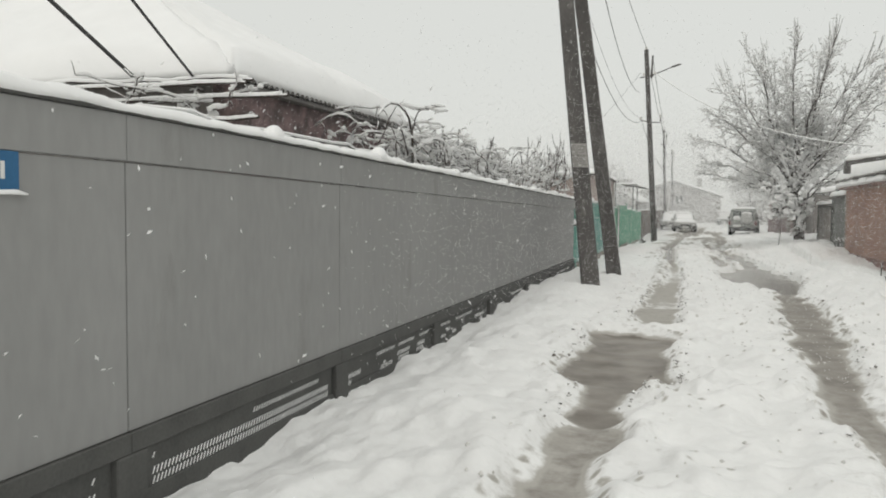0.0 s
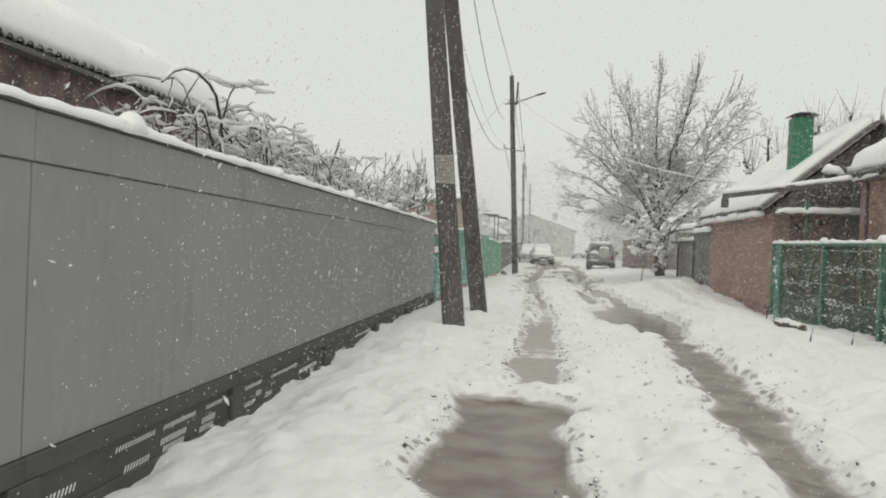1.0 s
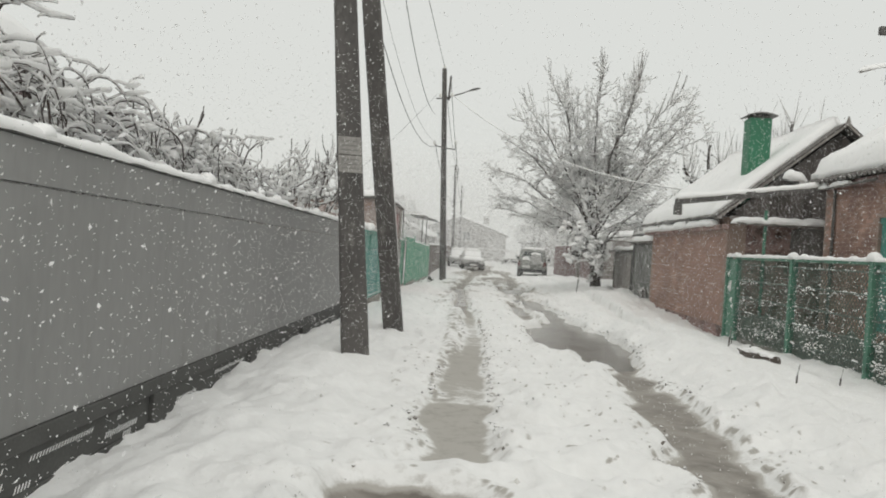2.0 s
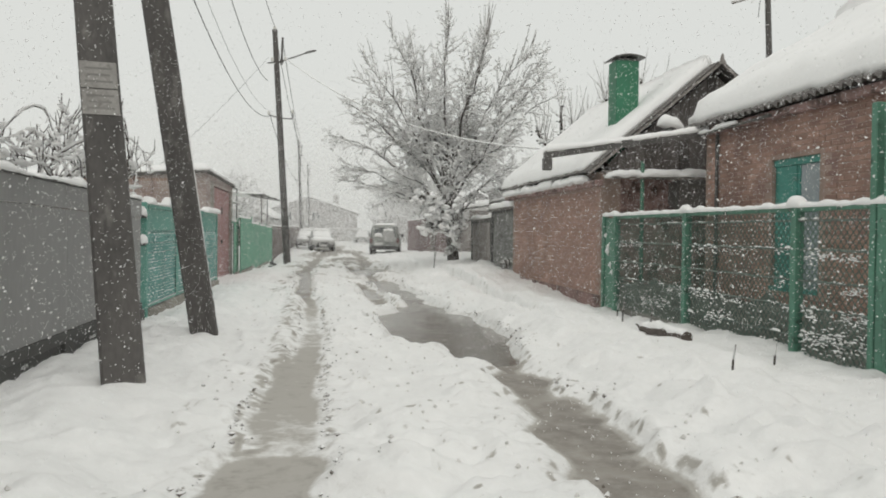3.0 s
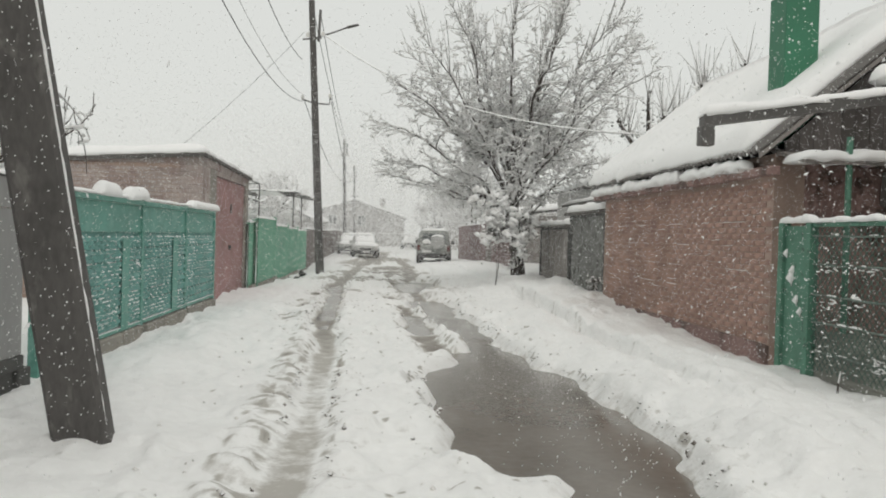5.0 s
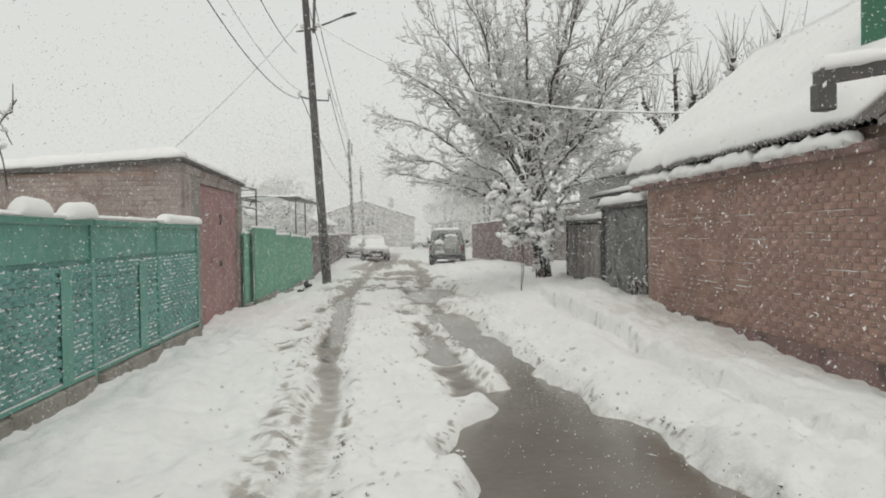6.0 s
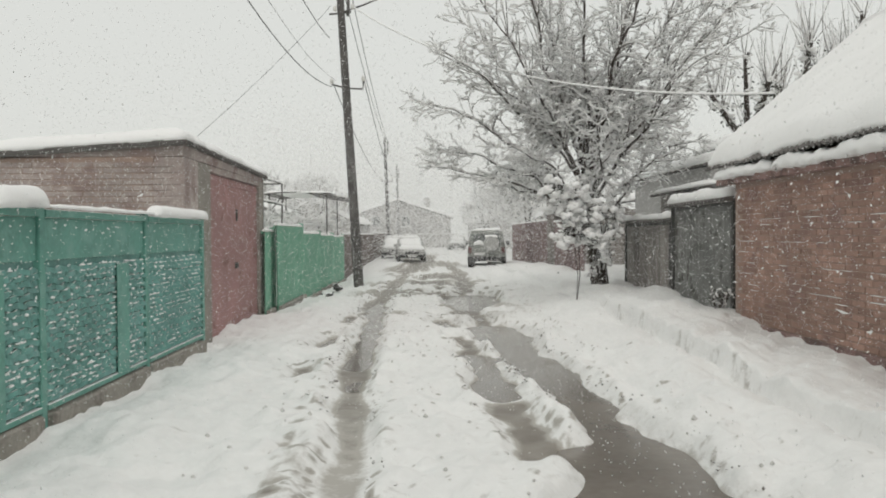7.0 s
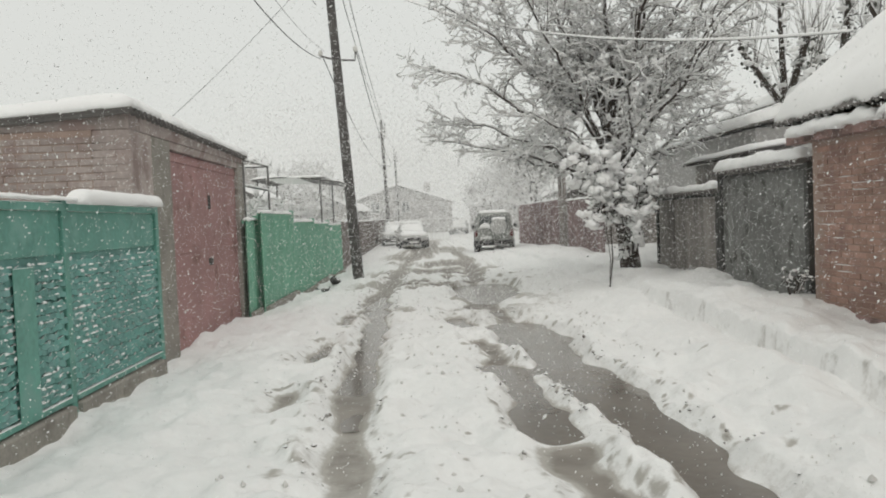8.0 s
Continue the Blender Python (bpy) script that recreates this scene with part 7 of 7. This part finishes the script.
# ---- parked vehicles ----
def loft(sections, corner=0.12):
    """A rounded body through cross-sections: y, half width, bottom, top."""
    s = Shape()
    n = 0
    for y, w, z0, z1 in sections:
        c = min(corner, w * 0.45, (z1 - z0) * 0.45)
        ring = []
        for cx, cz, a0 in ((w - c, z0 + c, -90), (w - c, z1 - c, 0), (-w + c, z1 - c, 90), (-w + c, z0 + c, 180)):
            for k in range(4):
                a = radians(a0 + 30 * k)
                ring.append((cx + c * math.cos(a), y, cz + c * math.sin(a)))
        s.v += ring
        n = len(ring)
    for i in range(len(sections) - 1):
        for j in range(n):
            a, b = i * n + j, i * n + (j + 1) % n
            s.f.append((a, a + n, b + n, b))
    s.f += [tuple(range(n)), tuple((len(sections) - 1) * n + j for j in reversed(range(n)))]
    return s


def wheel(parent, x, y, r, w):
    t = Shape()
    for d, q in ((-w / 2, r * 0.82), (-w / 2 + 0.02, r), (w / 2 - 0.02, r), (w / 2, r * 0.82)):
        t.v += [(x + d, y + q * math.cos(a * math.pi / 10), r + q * math.sin(a * math.pi / 10)) for a in range(20)]
    for i in range(3):
        t.f += [(i * 20 + j, i * 20 + (j + 1) % 20, i * 20 + 20 + (j + 1) % 20, i * 20 + 20 + j) for j in range(20)]
    t.f += [tuple(reversed(range(20))), tuple(60 + j for j in range(20))]
    k = part("wheel", t, TYRE, parent, local=True)
    part("rim", Shape().tube([(x - w / 2 - 0.012, y, r), (x + w / 2 + 0.012, y, r)], r * 0.6, 14), RAIL, k, local=True)


def pane(s, a, b, c, d, t=0.012):
    """A slightly thick pane through four corners."""
    a, b, c, d = (Vector(p) for p in (a, b, c, d))
    n = (b - a).cross(d - a).normalized() * t
    return s.add([a, b, c, d, a + n, b + n, c + n, d + n], [(3, 2, 1, 0), (4, 5, 6, 7), (0, 1, 5, 4), (1, 2, 6, 5), (2, 3, 7, 6), (3, 0, 4, 7)])


def off_roader():
    v = thing("off_road_car", (3.2, 54.3, -0.1), "boxy silver off-road car with a spare wheel, snowed over", "car", turn=-6)
    part("body", loft([(-2.0, 0.72, 0.42, 0.92), (-1.93, 0.84, 0.36, 1.0), (-0.5, 0.86, 0.34, 1.04), (1.3, 0.85, 0.34, 1.04), (1.95, 0.78, 0.38, 0.96), (2.05, 0.66, 0.44, 0.86)]), SILVER, v, local=True, smooth=True)
    cab = Shape()
    for z, y0, y1, w in ((0.98, -1.95, 1.0, 0.82), (1.35, -1.91, 0.62, 0.76), (1.64, -1.85, 0.32, 0.69), (1.72, -1.72, 0.2, 0.6)):
        c = 0.12
        cab.v += [(-w + c, y0, z), (w - c, y0, z), (w, y0 + c, z), (w, y1 - c, z), (w - c, y1, z), (-w + c, y1, z), (-w, y1 - c, z), (-w, y0 + c, z)]
    for i in range(3):
        cab.f += [(i * 8 + j, i * 8 + (j + 1) % 8, i * 8 + 8 + (j + 1) % 8, i * 8 + 8 + j) for j in range(8)]
    cab.f.append(tuple(24 + j for j in range(8)))
    part("cabin", cab, SILVER, v, local=True)
    part("rear_window", pane(Shape(), (-0.60, -1.955, 1.08), (0.60, -1.955, 1.08), (0.55, -1.885, 1.56), (-0.55, -1.885, 1.56)), GLASS, v, local=True)
    for sx in (-1, 1):
        for y0, y1 in ((-1.75, -0.85), (-0.78, 0.0), (0.06, 0.6)):
            w = Shape().add([(sx * 0.815, y0, 1.07), (sx * 0.815, y1, 1.07), (sx * 0.70, min(y1, 0.32) if y1 < 0.5 else 0.26, 1.60), (sx * 0.70, y0 + 0.03, 1.60)], [(0, 1, 2, 3)])
            w.add([(sx * 0.825, y0, 1.07), (sx * 0.825, y1, 1.07), (sx * 0.712, min(y1, 0.32) if y1 < 0.5 else 0.26, 1.60), (sx * 0.712, y0 + 0.03, 1.60)], [(3, 2, 1, 0)])
            part("side_window", w, GLASS, v, local=True)
        part("tail_lamp", Shape().box(sx * 0.74 - 0.07, sx * 0.74 + 0.07, -2.01, -1.93, 0.72, 0.98), LAMP_RED, v, local=True)
        part("roof_rail", Shape().tube([(sx * 0.58, -1.5, 1.74), (sx * 0.58, 0.1, 1.74)], 0.02, 6), TRIM, v, local=True)
        part("mirror", Shape().box(sx * 0.95 - 0.08, sx * 0.95 + 0.08, 0.55, 0.65, 1.05, 1.22), TRIM, v, local=True)
    part("rear_bumper", loft([(-2.12, 0.80, 0.36, 0.54), (-1.95, 0.85, 0.34, 0.56)], 0.06), TRIM, v, local=True)
    part("number_plate", Shape().box(-0.56, -0.1, -2.03, -2.0, 0.62, 0.73), WHITE_PAINT, v, local=True)
    sp = Shape()
    for y, r in ((-2.0, 0.30), (-2.03, 0.345), (-2.16, 0.35), (-2.20, 0.31), (-2.21, 0.14)):
        sp.v += [(0.22 + r * math.cos(a * math.pi / 12), y, 1.14 + r * math.sin(a * math.pi / 12)) for a in range(24)]
    for i in range(4):
        sp.f += [(i * 24 + j, i * 24 + (j + 1) % 24, i * 24 + 24 + (j + 1) % 24, i * 24 + 24 + j) for j in range(24)]
    sp.f += [tuple(range(24)), tuple(96 + j for j in reversed(range(24)))]
    k = part("spare_wheel", sp, CAR_WHITE, v, "spare wheel in a pale cover", local=True)
    part("spare_snow", Shape().ridge((-0.08, -2.1, 1.42), (0.52, -2.1, 1.42), 0.22, 0.1, 3, 0.2, 0.04), SNOW, k, local=True, smooth=True)
    part("roof_snow", Shape().slab((-0.62, -1.75, 1.72), (1.24, 0, 0), (0, 1.95, 0), 0.11, 2), SNOW, v, local=True, smooth=True)
    part("hood_snow", Shape().slab((-0.76, 0.85, 1.02), (1.52, 0, 0), (0, 1.0, -0.03), 0.1, 4), SNOW, v, local=True, smooth=True)
    win = Shape()
    win.ridge((-0.58, -1.975, 1.1), (-0.1, -1.975, 1.1), 0.06, 0.2, 6, 0.5, 0.04)
    part("window_snow", win, SNOW, v, local=True, smooth=True)
    for x in (-0.74, 0.74):
        for y in (-1.25, 1.3):
            wheel(v, x, y, 0.36, 0.22)


def sedan(name, at, turn, paint, label, lights):
    v = thing(name, at, label, "car", turn=turn)
    part("body", loft([(-2.15, 0.60, 0.32, 0.62), (-2.05, 0.76, 0.26, 0.72), (-1.2, 0.84, 0.22, 0.86), (0.6, 0.85, 0.22, 0.92), (1.8, 0.82, 0.24, 0.90), (2.1, 0.70, 0.34, 0.80)]), paint, v, local=True, smooth=True)
    cab = Shape()
    for z, y0, y1, w in ((0.86, -1.0, 1.65, 0.79), (1.12, -0.62, 1.38, 0.72), (1.36, -0.25, 1.05, 0.62), (1.43, -0.05, 0.9, 0.52)):
        c = 0.12
        cab.v += [(-w + c, y0, z), (w - c, y0, z), (w, y0 + c, z), (w, y1 - c, z), (w - c, y1, z), (-w + c, y1, z), (-w, y1 - c, z), (-w, y0 + c, z)]
    for i in range(3):
        cab.f += [(i * 8 + j, i * 8 + (j + 1) % 8, i * 8 + 8 + (j + 1) % 8, i * 8 + 8 + j) for j in range(8)]
    cab.f.append(tuple(24 + j for j in range(8)))
    part("cabin", cab, paint, v, local=True)
    part("windscreen", pane(Shape(), (-0.66, -1.0, 0.89), (0.66, -1.0, 0.89), (0.52, -0.29, 1.35), (-0.52, -0.29, 1.35)), GLASS, v, local=True)
    part("windscreen_snow", Shape().slab((-0.6, -0.97, 0.93), (1.2, 0, 0), (0, 0.66, 0.42), 0.07, 6), SNOW, v, local=True, smooth=True)
    for sx in (-1, 1):
        for y0, y1, t0, t1 in ((-0.78, 0.3, -0.22, 0.3), (0.36, 1.4, 0.36, 0.95)):
            w = Shape().add([(sx * 0.79, y0, 0.92), (sx * 0.79, y1, 0.92), (sx * 0.655, t1, 1.33), (sx * 0.655, t0, 1.33)], [(0, 1, 2, 3)])
            w.add([(sx * 0.80, y0, 0.92), (sx * 0.80, y1, 0.92), (sx * 0.668, t1, 1.33), (sx * 0.668, t0, 1.33)], [(3, 2, 1, 0)])
            part("side_window", w, GLASS, v, local=True)
        part("headlamp", Shape().box(sx * 0.58 - 0.14, sx * 0.58 + 0.14, -2.14, -2.0, 0.52, 0.66), lights, v, local=True)
        part("mirror", Shape().box(sx * 0.9 - 0.08, sx * 0.9 + 0.08, -0.6, -0.5, 0.88, 1.02), paint, v, local=True)
    part("grille", Shape().box(-0.38, 0.38, -2.17, -2.1, 0.48, 0.6), TRIM, v, local=True)
    part("bumper", loft([(-2.22, 0.7, 0.26, 0.44), (-2.05, 0.8, 0.24, 0.46)], 0.06), TRIM, v, local=True)
    part("number_plate", Shape().box(-0.25, 0.25, -2.24, -2.215, 0.32, 0.42), WHITE_PAINT, v, local=True)
    part("hood_snow", Shape().slab((-0.72, -2.0, 0.74), (1.44, 0, 0), (0, 1.0, 0.13), 0.10, 3), SNOW, v, local=True, smooth=True)
    part("roof_snow", Shape().slab((-0.58, -0.2, 1.39), (1.16, 0, 0), (0, 1.25, 0), 0.13, 4), SNOW, v, local=True, smooth=True)
    for x in (-0.74, 0.74):
        for y in (-1.35, 1.3):
            wheel(v, x, y, 0.31, 0.2)


off_roader()
sedan("saloon_car", (-0.6, 64.5, -0.12), 4, CAR_WHITE, "pale saloon car with snow on bonnet and windscreen", LAMP_CLEAR)
sedan("saloon_car", (-1.75, 70.5, -0.12), 2, CAR_WHITE, "parked car buried in snow behind another", LAMP_CLEAR)
sedan("saloon_car", (3.6, 95.0, -0.1), -6, CAR_WHITE, "far parked car half hidden by falling snow", LAMP_CLEAR)


# ---- houses at the end of the street ----
def end_house(at, half, depth, eave, peak, label, turn=0.0, wins=((-1.2, 2.6), (1.6, 2.6)), along=False):
    h = thing("end_house", at, label, "house", "houses along the street", turn=turn)
    part("wall", Shape().prism([(-half, -0.4), (half, -0.4), (half, eave), (0, peak), (-half, eave)], "y", 0, 0.35), PLASTER, h, local=True)
    part("wall", Shape().prism([(-half, -0.4), (half, -0.4), (half, eave), (0, peak), (-half, eave)], "y", depth - 0.35, depth), PLASTER, h, local=True)
    for x in (-half, half - 0.35):
        part("wall", Shape().box(x, x + 0.35, 0.35, depth - 0.35, -0.4, eave), PLASTER, h, local=True)
    for sx in (-1, 1):
        o, u, v = (sx * (half + 0.3), -0.35, eave - 0.15), (0, depth + 0.7, 0), (-sx * (half + 0.3), 0, peak - eave + 0.22)
        part("roof_sheet", Shape().waves(o, u, v, 0.3, 0.03, 0.03), SLATE, h, local=True)
        part("roof_snow", Shape().slab((o[0], o[1] - 0.03, o[2] + 0.06), (0, depth + 0.76, 0), v, 0.2, half, 0.4, crest=True), SNOW, h, local=True, smooth=True)
    for x, z in wins:
        w = part("window", Shape().box(x - 0.55, x + 0.55, -0.03, 0.02, z - 0.65, z + 0.65), WHITE_PAINT, h, local=True)
        for s in (-0.25, 0.25):
            part("pane", Shape().box(x + s - 0.2, x + s + 0.2, -0.045, -0.032, z - 0.55, z + 0.55, 0.002), GLASS, w, local=True)
    c = part("chimney", Shape().box(half * 0.5, half * 0.5 + 0.7, depth * 0.3, depth * 0.3 + 0.6, eave, peak + 0.5), PLASTER, h, local=True)
    part("chimney_snow", Shape().ridge((half * 0.5, depth * 0.3 + 0.3, peak + 0.5), (half * 0.5 + 0.7, depth * 0.3 + 0.3, peak + 0.5), 0.6, 0.15, 1, 0.2), SNOW, c, local=True, smooth=True)


end_house((-2.6, 110, -0.1), 6.1, 10, 3.6, 5.5, "pale two-storey house closing the street, dim in snowfall", wins=((-2.6, 3.1), (0.9, 3.1)))
end_house((11.5, 71, -0.1), 3.6, 8, 2.6, 4.6, "low plastered house with snow on its roof")
end_house((10.5, 96, -0.1), 3.8, 8, 2.8, 5.0, "low plastered house with snow on its roof", 12)
end_house((-9.0, 84, -0.1), 3.6, 8, 2.6, 4.4, "low plastered house with snow on its roof", -5)
end_house((-9.5, 52, -0.1), 3.4, 8, 2.5, 4.0, "low plastered house with snow on its roof", 3)


def cross_fence():
    f = thing("cross_fence", (-1, 108.6, -0.1), "pale sheet fence closing the end of the street", "fence")
    for i in range(6):
        a = -9 + i * 2.2
        part("panel", Shape().box(a + 0.03, a + 2.17, 108.55, 108.6, -0.3, 1.5), PLASTER, f)
    part("snow_cap", Shape().ridge((-9, 108.57, 1.5), (4.2, 108.57, 1.5), 0.14, 0.08, 2, 0.5, 0.3), SNOW, f, smooth=True)


cross_fence()


# ---- mast behind the brick building ----
def yard_mast():
    m = thing("yard_mast", (7.75, 21.35, 0), "slim dark mast with a snowy lamp arm", "mast")
    part("shaft", Shape().tube([(7.85, 21.35, -0.3), (7.75, 21.35, 4.6), (7.62, 21.35, 7.4)], [0.07, 0.055, 0.045], 8), POLE, m)
    part("arm", Shape().tube([(7.72, 21.35, 5.62), (7.35, 21.3, 5.55), (6.98, 21.25, 5.42)], 0.03, 6), PLANK, m)
    part("arm_snow", Shape().ridge((7.70, 21.34, 5.63), (6.95, 21.25, 5.43), 0.12, 0.09, 2, 0.4), SNOW, m, smooth=True)
    part("insulator_box", Shape().box(7.34, 7.6, 21.27, 21.38, 6.2, 6.36), POLE, m)
    part("stay_wire", Shape().tube([(7.66, 21.35, 6.6), (7.5, 21.3, 5.2)], 0.008, 4), CABLE, m)


yard_mast()

# ---- small things on the verge ----
z = gz(3.68, 16.5)
lg = thing("log", (3.68, 16.5, z), "rotten hollow log lying half buried in snow", "log")
spine = [Vector((3.62 + 0.02 * i, 16.92 - 0.105 * i, z + 0.04 + 0.02 * noise.noise(Vector((i * 0.7, 1, 0))))) for i in range(9)]
part("trunk_piece", Shape().tube(spine, [0.045 + 0.05 * math.sin(math.pi * (0.1 + 0.085 * i)) + 0.03 * noise.noise(Vector((i * 0.9, 5, 0))) for i in range(9)], 11), LOG, lg)
part("root_stub", Shape().tube([(3.62, 16.9, z + 0.05), (3.58, 16.96, z + 0.085), (3.56, 17.0, z + 0.09)], [0.04, 0.025, 0.008], 7), LOG, lg)
part("stub", Shape().tube([(3.76, 16.16, z + 0.05), (3.80, 16.08, z + 0.09), (3.81, 16.05, z + 0.10)], [0.035, 0.022, 0.008], 7), LOG, lg)
part("log_snow", Shape().ridge((3.63, 16.9, z + 0.085), (3.77, 16.12, z + 0.09), 0.15, 0.06, 3, 0.7, 0.03), SNOW, lg, smooth=True)
for x, y, h in ((3.62, 17.6, 0.3), (3.72, 16.95, 0.32), (4.3, 19.6, 0.2), (3.3, 14.2, 0.25), (4.1, 14.9, 0.22)):
    g = gz(x, y)
    single("weed_stalk", Shape().tube([(x, y, g - 0.08), (x + 0.01, y, g + h * 0.5), (x + 0.04, y + 0.02, g + h)], [0.012, 0.010, 0.006], 5), BARK, "dry weed stalk poking through the snow", "weed", "dry stalks on the verge")
for x, y, r in ((-2.2, 38.9, 0.16), (-2.35, 37.4, 0.1), (-2.1, 36.2, 0.08)):
    s, w = Shape(), Shape()
    clump(s, (x, y, gz(x, y) + r * 0.35), r, x * 7 + y)
    k = thing("stone", (x, y, gz(x, y)), "dark stone by the fence with a snow cap", "stone", "stones by the fence")
    part("rock", s, DARK_BASE, k)
    clump(w, (x, y, gz(x, y) + r * 0.8), r * 0.75, y)
    part("snow_cap", w, SNOW, k, smooth=True)

# clods of dirty snow thrown up beside the wheel cuts
rng = random.Random(12)
clods = Shape()
for _ in range(1100):
    y = rng.uniform(4, 40)
    side = rng.choice((0, 0, 1, 1, 1, 2))
    x = (-0.45 + rng.choice((-1, 1)) * rng.uniform(0.2, 0.75)) if side == 0 else (1.4 + rng.choice((-1, 1)) * rng.uniform(0.25, 0.95)) if side == 1 else rng.uniform(-1.6, 2.9)
    r = rng.uniform(0.008, 0.018) * (1.6 if rng.random() < 0.08 else 1)
    gzv, cutv, _, _ = ground_at(np.array([x]), np.array([y]))
    if cutv[0] > 0.03:
        continue
    n = len(clods.v)
    p = Vector((x, y, float(gzv[0]) + r * 0.3))
    for q in ((1, 0, 0), (-1, 0, 0), (0, 1, 0), (0, -1, 0), (0, 0, 1), (0, 0, -1)):
        clods.v.append(tuple(p + Vector(q) * r * rng.uniform(0.7, 1.3)))
    clods.f += [tuple(n + i for i in f) for f in ((0, 2, 4), (2, 1, 4), (1, 3, 4), (3, 0, 4), (2, 0, 5), (1, 2, 5), (3, 1, 5), (0, 3, 5))]
DIRTY = material("dirty_snow_clod", (0.66, 0.65, 0.63), 0.9, vary=0.1, scale=8, bump=0.3, each=0.25)
single("snow_clods", clods, DIRTY, "small clods of dirty snow thrown beside the ruts", "snow", kind="stuff")

# crumbs of frozen mud lying along the edges of the wheel cuts
rng = np.random.RandomState(17)
cx, cy = rng.uniform(-1.6, 2.9, 60000), 4 + 38 * rng.rand(60000) ** 1.1
cz, ccut, cband, cdirt = ground_at(cx, cy)
rim = np.clip(ccut / 0.06, 0, 1)
rim = 4 * rim * (1 - rim) + 0.05 * cband
keep = np.flatnonzero((rng.rand(60000) < rim * np.clip(0.3 + 1.3 * vnoise(cx * 0.9 + 12, cy * 0.7), 0, 1)) & (cz > -0.13) & (cdirt < 0.25))[:2600]
crumbs = Shape()
for i in keep:
    r = 0.007 + 0.017 * rng.rand() ** 2.5
    p = np.array((cx[i], cy[i], cz[i] + r * 0.35))
    six = [tuple(p + np.array(q) * r * rng.uniform(0.6, 1.35)) for q in ((1, 0, 0), (-1, 0, 0), (0, 1, 0), (0, -1, 0), (0, 0, 0.8), (0, 0, -0.8))]
    crumbs.add(six, [(0, 2, 4), (2, 1, 4), (1, 3, 4), (3, 0, 4), (2, 0, 5), (1, 2, 5), (3, 1, 5), (0, 3, 5)])
MUD = snowed(material("frozen_mud", (0.15, 0.128, 0.108), 0.85, vary=0.35, scale=9, bump=0.4, each=0.4), 0.3, 0.45)
single("mud_crumbs", crumbs, MUD, "crumbs of frozen mud along the rut edges", "mud", kind="stuff")

# ---- bricks of the street wall ----
dust = Shape()
rng = random.Random(31)
for k in range(17):
    z, y = 0.62 + 0.077 * k + 0.005, 22.2
    while y < 28.5:
        y += rng.uniform(0.2, 2.6) * (1.6 if y < 25 else 1.0) * (0.45 if k % 4 == 1 else 1.5)
        run = rng.uniform(0.08, 0.55) * (1.4 if k % 4 == 1 else 0.7)
        if y + run < 28.7:
            dust.ridge((4.789, y, z), (4.789, y + run, z), 0.010, 0.006, k + y, 0.9, 0.05)
        y += run
part("course_snow", dust, SNOW, HOUSE_WALL, "thin snow on proud brick courses", kind="stuff")
lay_bricks(HOUSE_WALL, "x", 4.8, 21.87, 28.73, 0.17, 2.11, BRICK, lambda s, z: s < 25.0)


# ---- falling snow ----
def snowfall():
    """Flakes hanging in the air along the street; far off they thicken into a white veil."""
    rs = np.random.RandomState(5)
    def field(n, x0, x1, y0, y1, z0, z1, r0, r1):
        p = np.stack([rs.uniform(x0, x1, n), rs.uniform(y0, y1, n), rs.uniform(z0, z1, n)], 1)
        return p, rs.uniform(r0, r1, n)
    # dense fields added to stand in for haze; the far flakes are oversized for it
    sets = [field(235000, -5, 8, 6, 34, 0.0, 3.2, 0.0032, 0.0055), field(95000, -8, 10, 30, 62, 0.0, 6.0, 0.0100, 0.0146), field(80000, -11, 13, 60, 108, 0.0, 9, 0.033, 0.051)]
    big = [field(900, -2.6, 4.7, 4, 30, 0.1, 2.6, 0.0045, 0.0075), field(700, -5, 6, 14, 40, 0.1, 4.0, 0.008, 0.014), field(420, -2.6, -1.0, 1.8, 15, 0.1, 2.2, 0.005, 0.010)]
    many = sum(len(q) for q, _ in sets)
    sets += big
    p, r = np.concatenate([a for a, _ in sets]), np.concatenate([b for _, b in sets])
    lane = (np.abs(p[:, 0]) < 0.9) & (p[:, 1] < 22) & (p[:, 2] < 2.3)
    kept = int((~lane[many:]).sum())
    p, r = p[~lane], r[~lane]
    n = len(p)
    # clumped flakes hang along their fall
    a, b = rs.normal(0, 0.7, (n, 3)) + np.array((-0.4, 0.0, -0.9)), rs.normal(0, 1, (n, 3))
    a /= np.linalg.norm(a, axis=1)[:, None]
    b -= a * (a * b).sum(1)[:, None]
    b /= np.linalg.norm(b, axis=1)[:, None]
    # the large ones are long smears of wet flakes stuck together
    long = np.where(np.arange(n) >= n - kept, rs.uniform(1.0, 2.1, n), 1.2)
    a, b = a * (r * long)[:, None], b * r[:, None] * 0.7
    c = np.cross(a, b)
    c *= (0.35 * r / (np.linalg.norm(c, axis=1) + 1e-12))[:, None]
    v = np.stack([p + a, p + b + c, p - a, p - b + c], 1).reshape(-1, 3)
    me = bpy.data.meshes.new("falling_snow")
    me.vertices.add(len(v))
    me.vertices.foreach_set("co", v.ravel())
    k = np.arange(n)[:, None] * 4
    tri = np.concatenate([k + np.array([[0, 1, 2]]), k + np.array([[0, 2, 3]])], 1)
    me.loops.add(tri.size)
    me.loops.foreach_set("vertex_index", tri.ravel())
    me.polygons.add(2 * n)
    me.polygons.foreach_set("loop_start", np.arange(2 * n) * 3)
    me.update(calc_edges=True)
    me.materials.append(FLAKE)
    tagged(new("falling_snow", me), "white snowflakes falling along the whole street", "snow", kind="stuff")


snowfall()
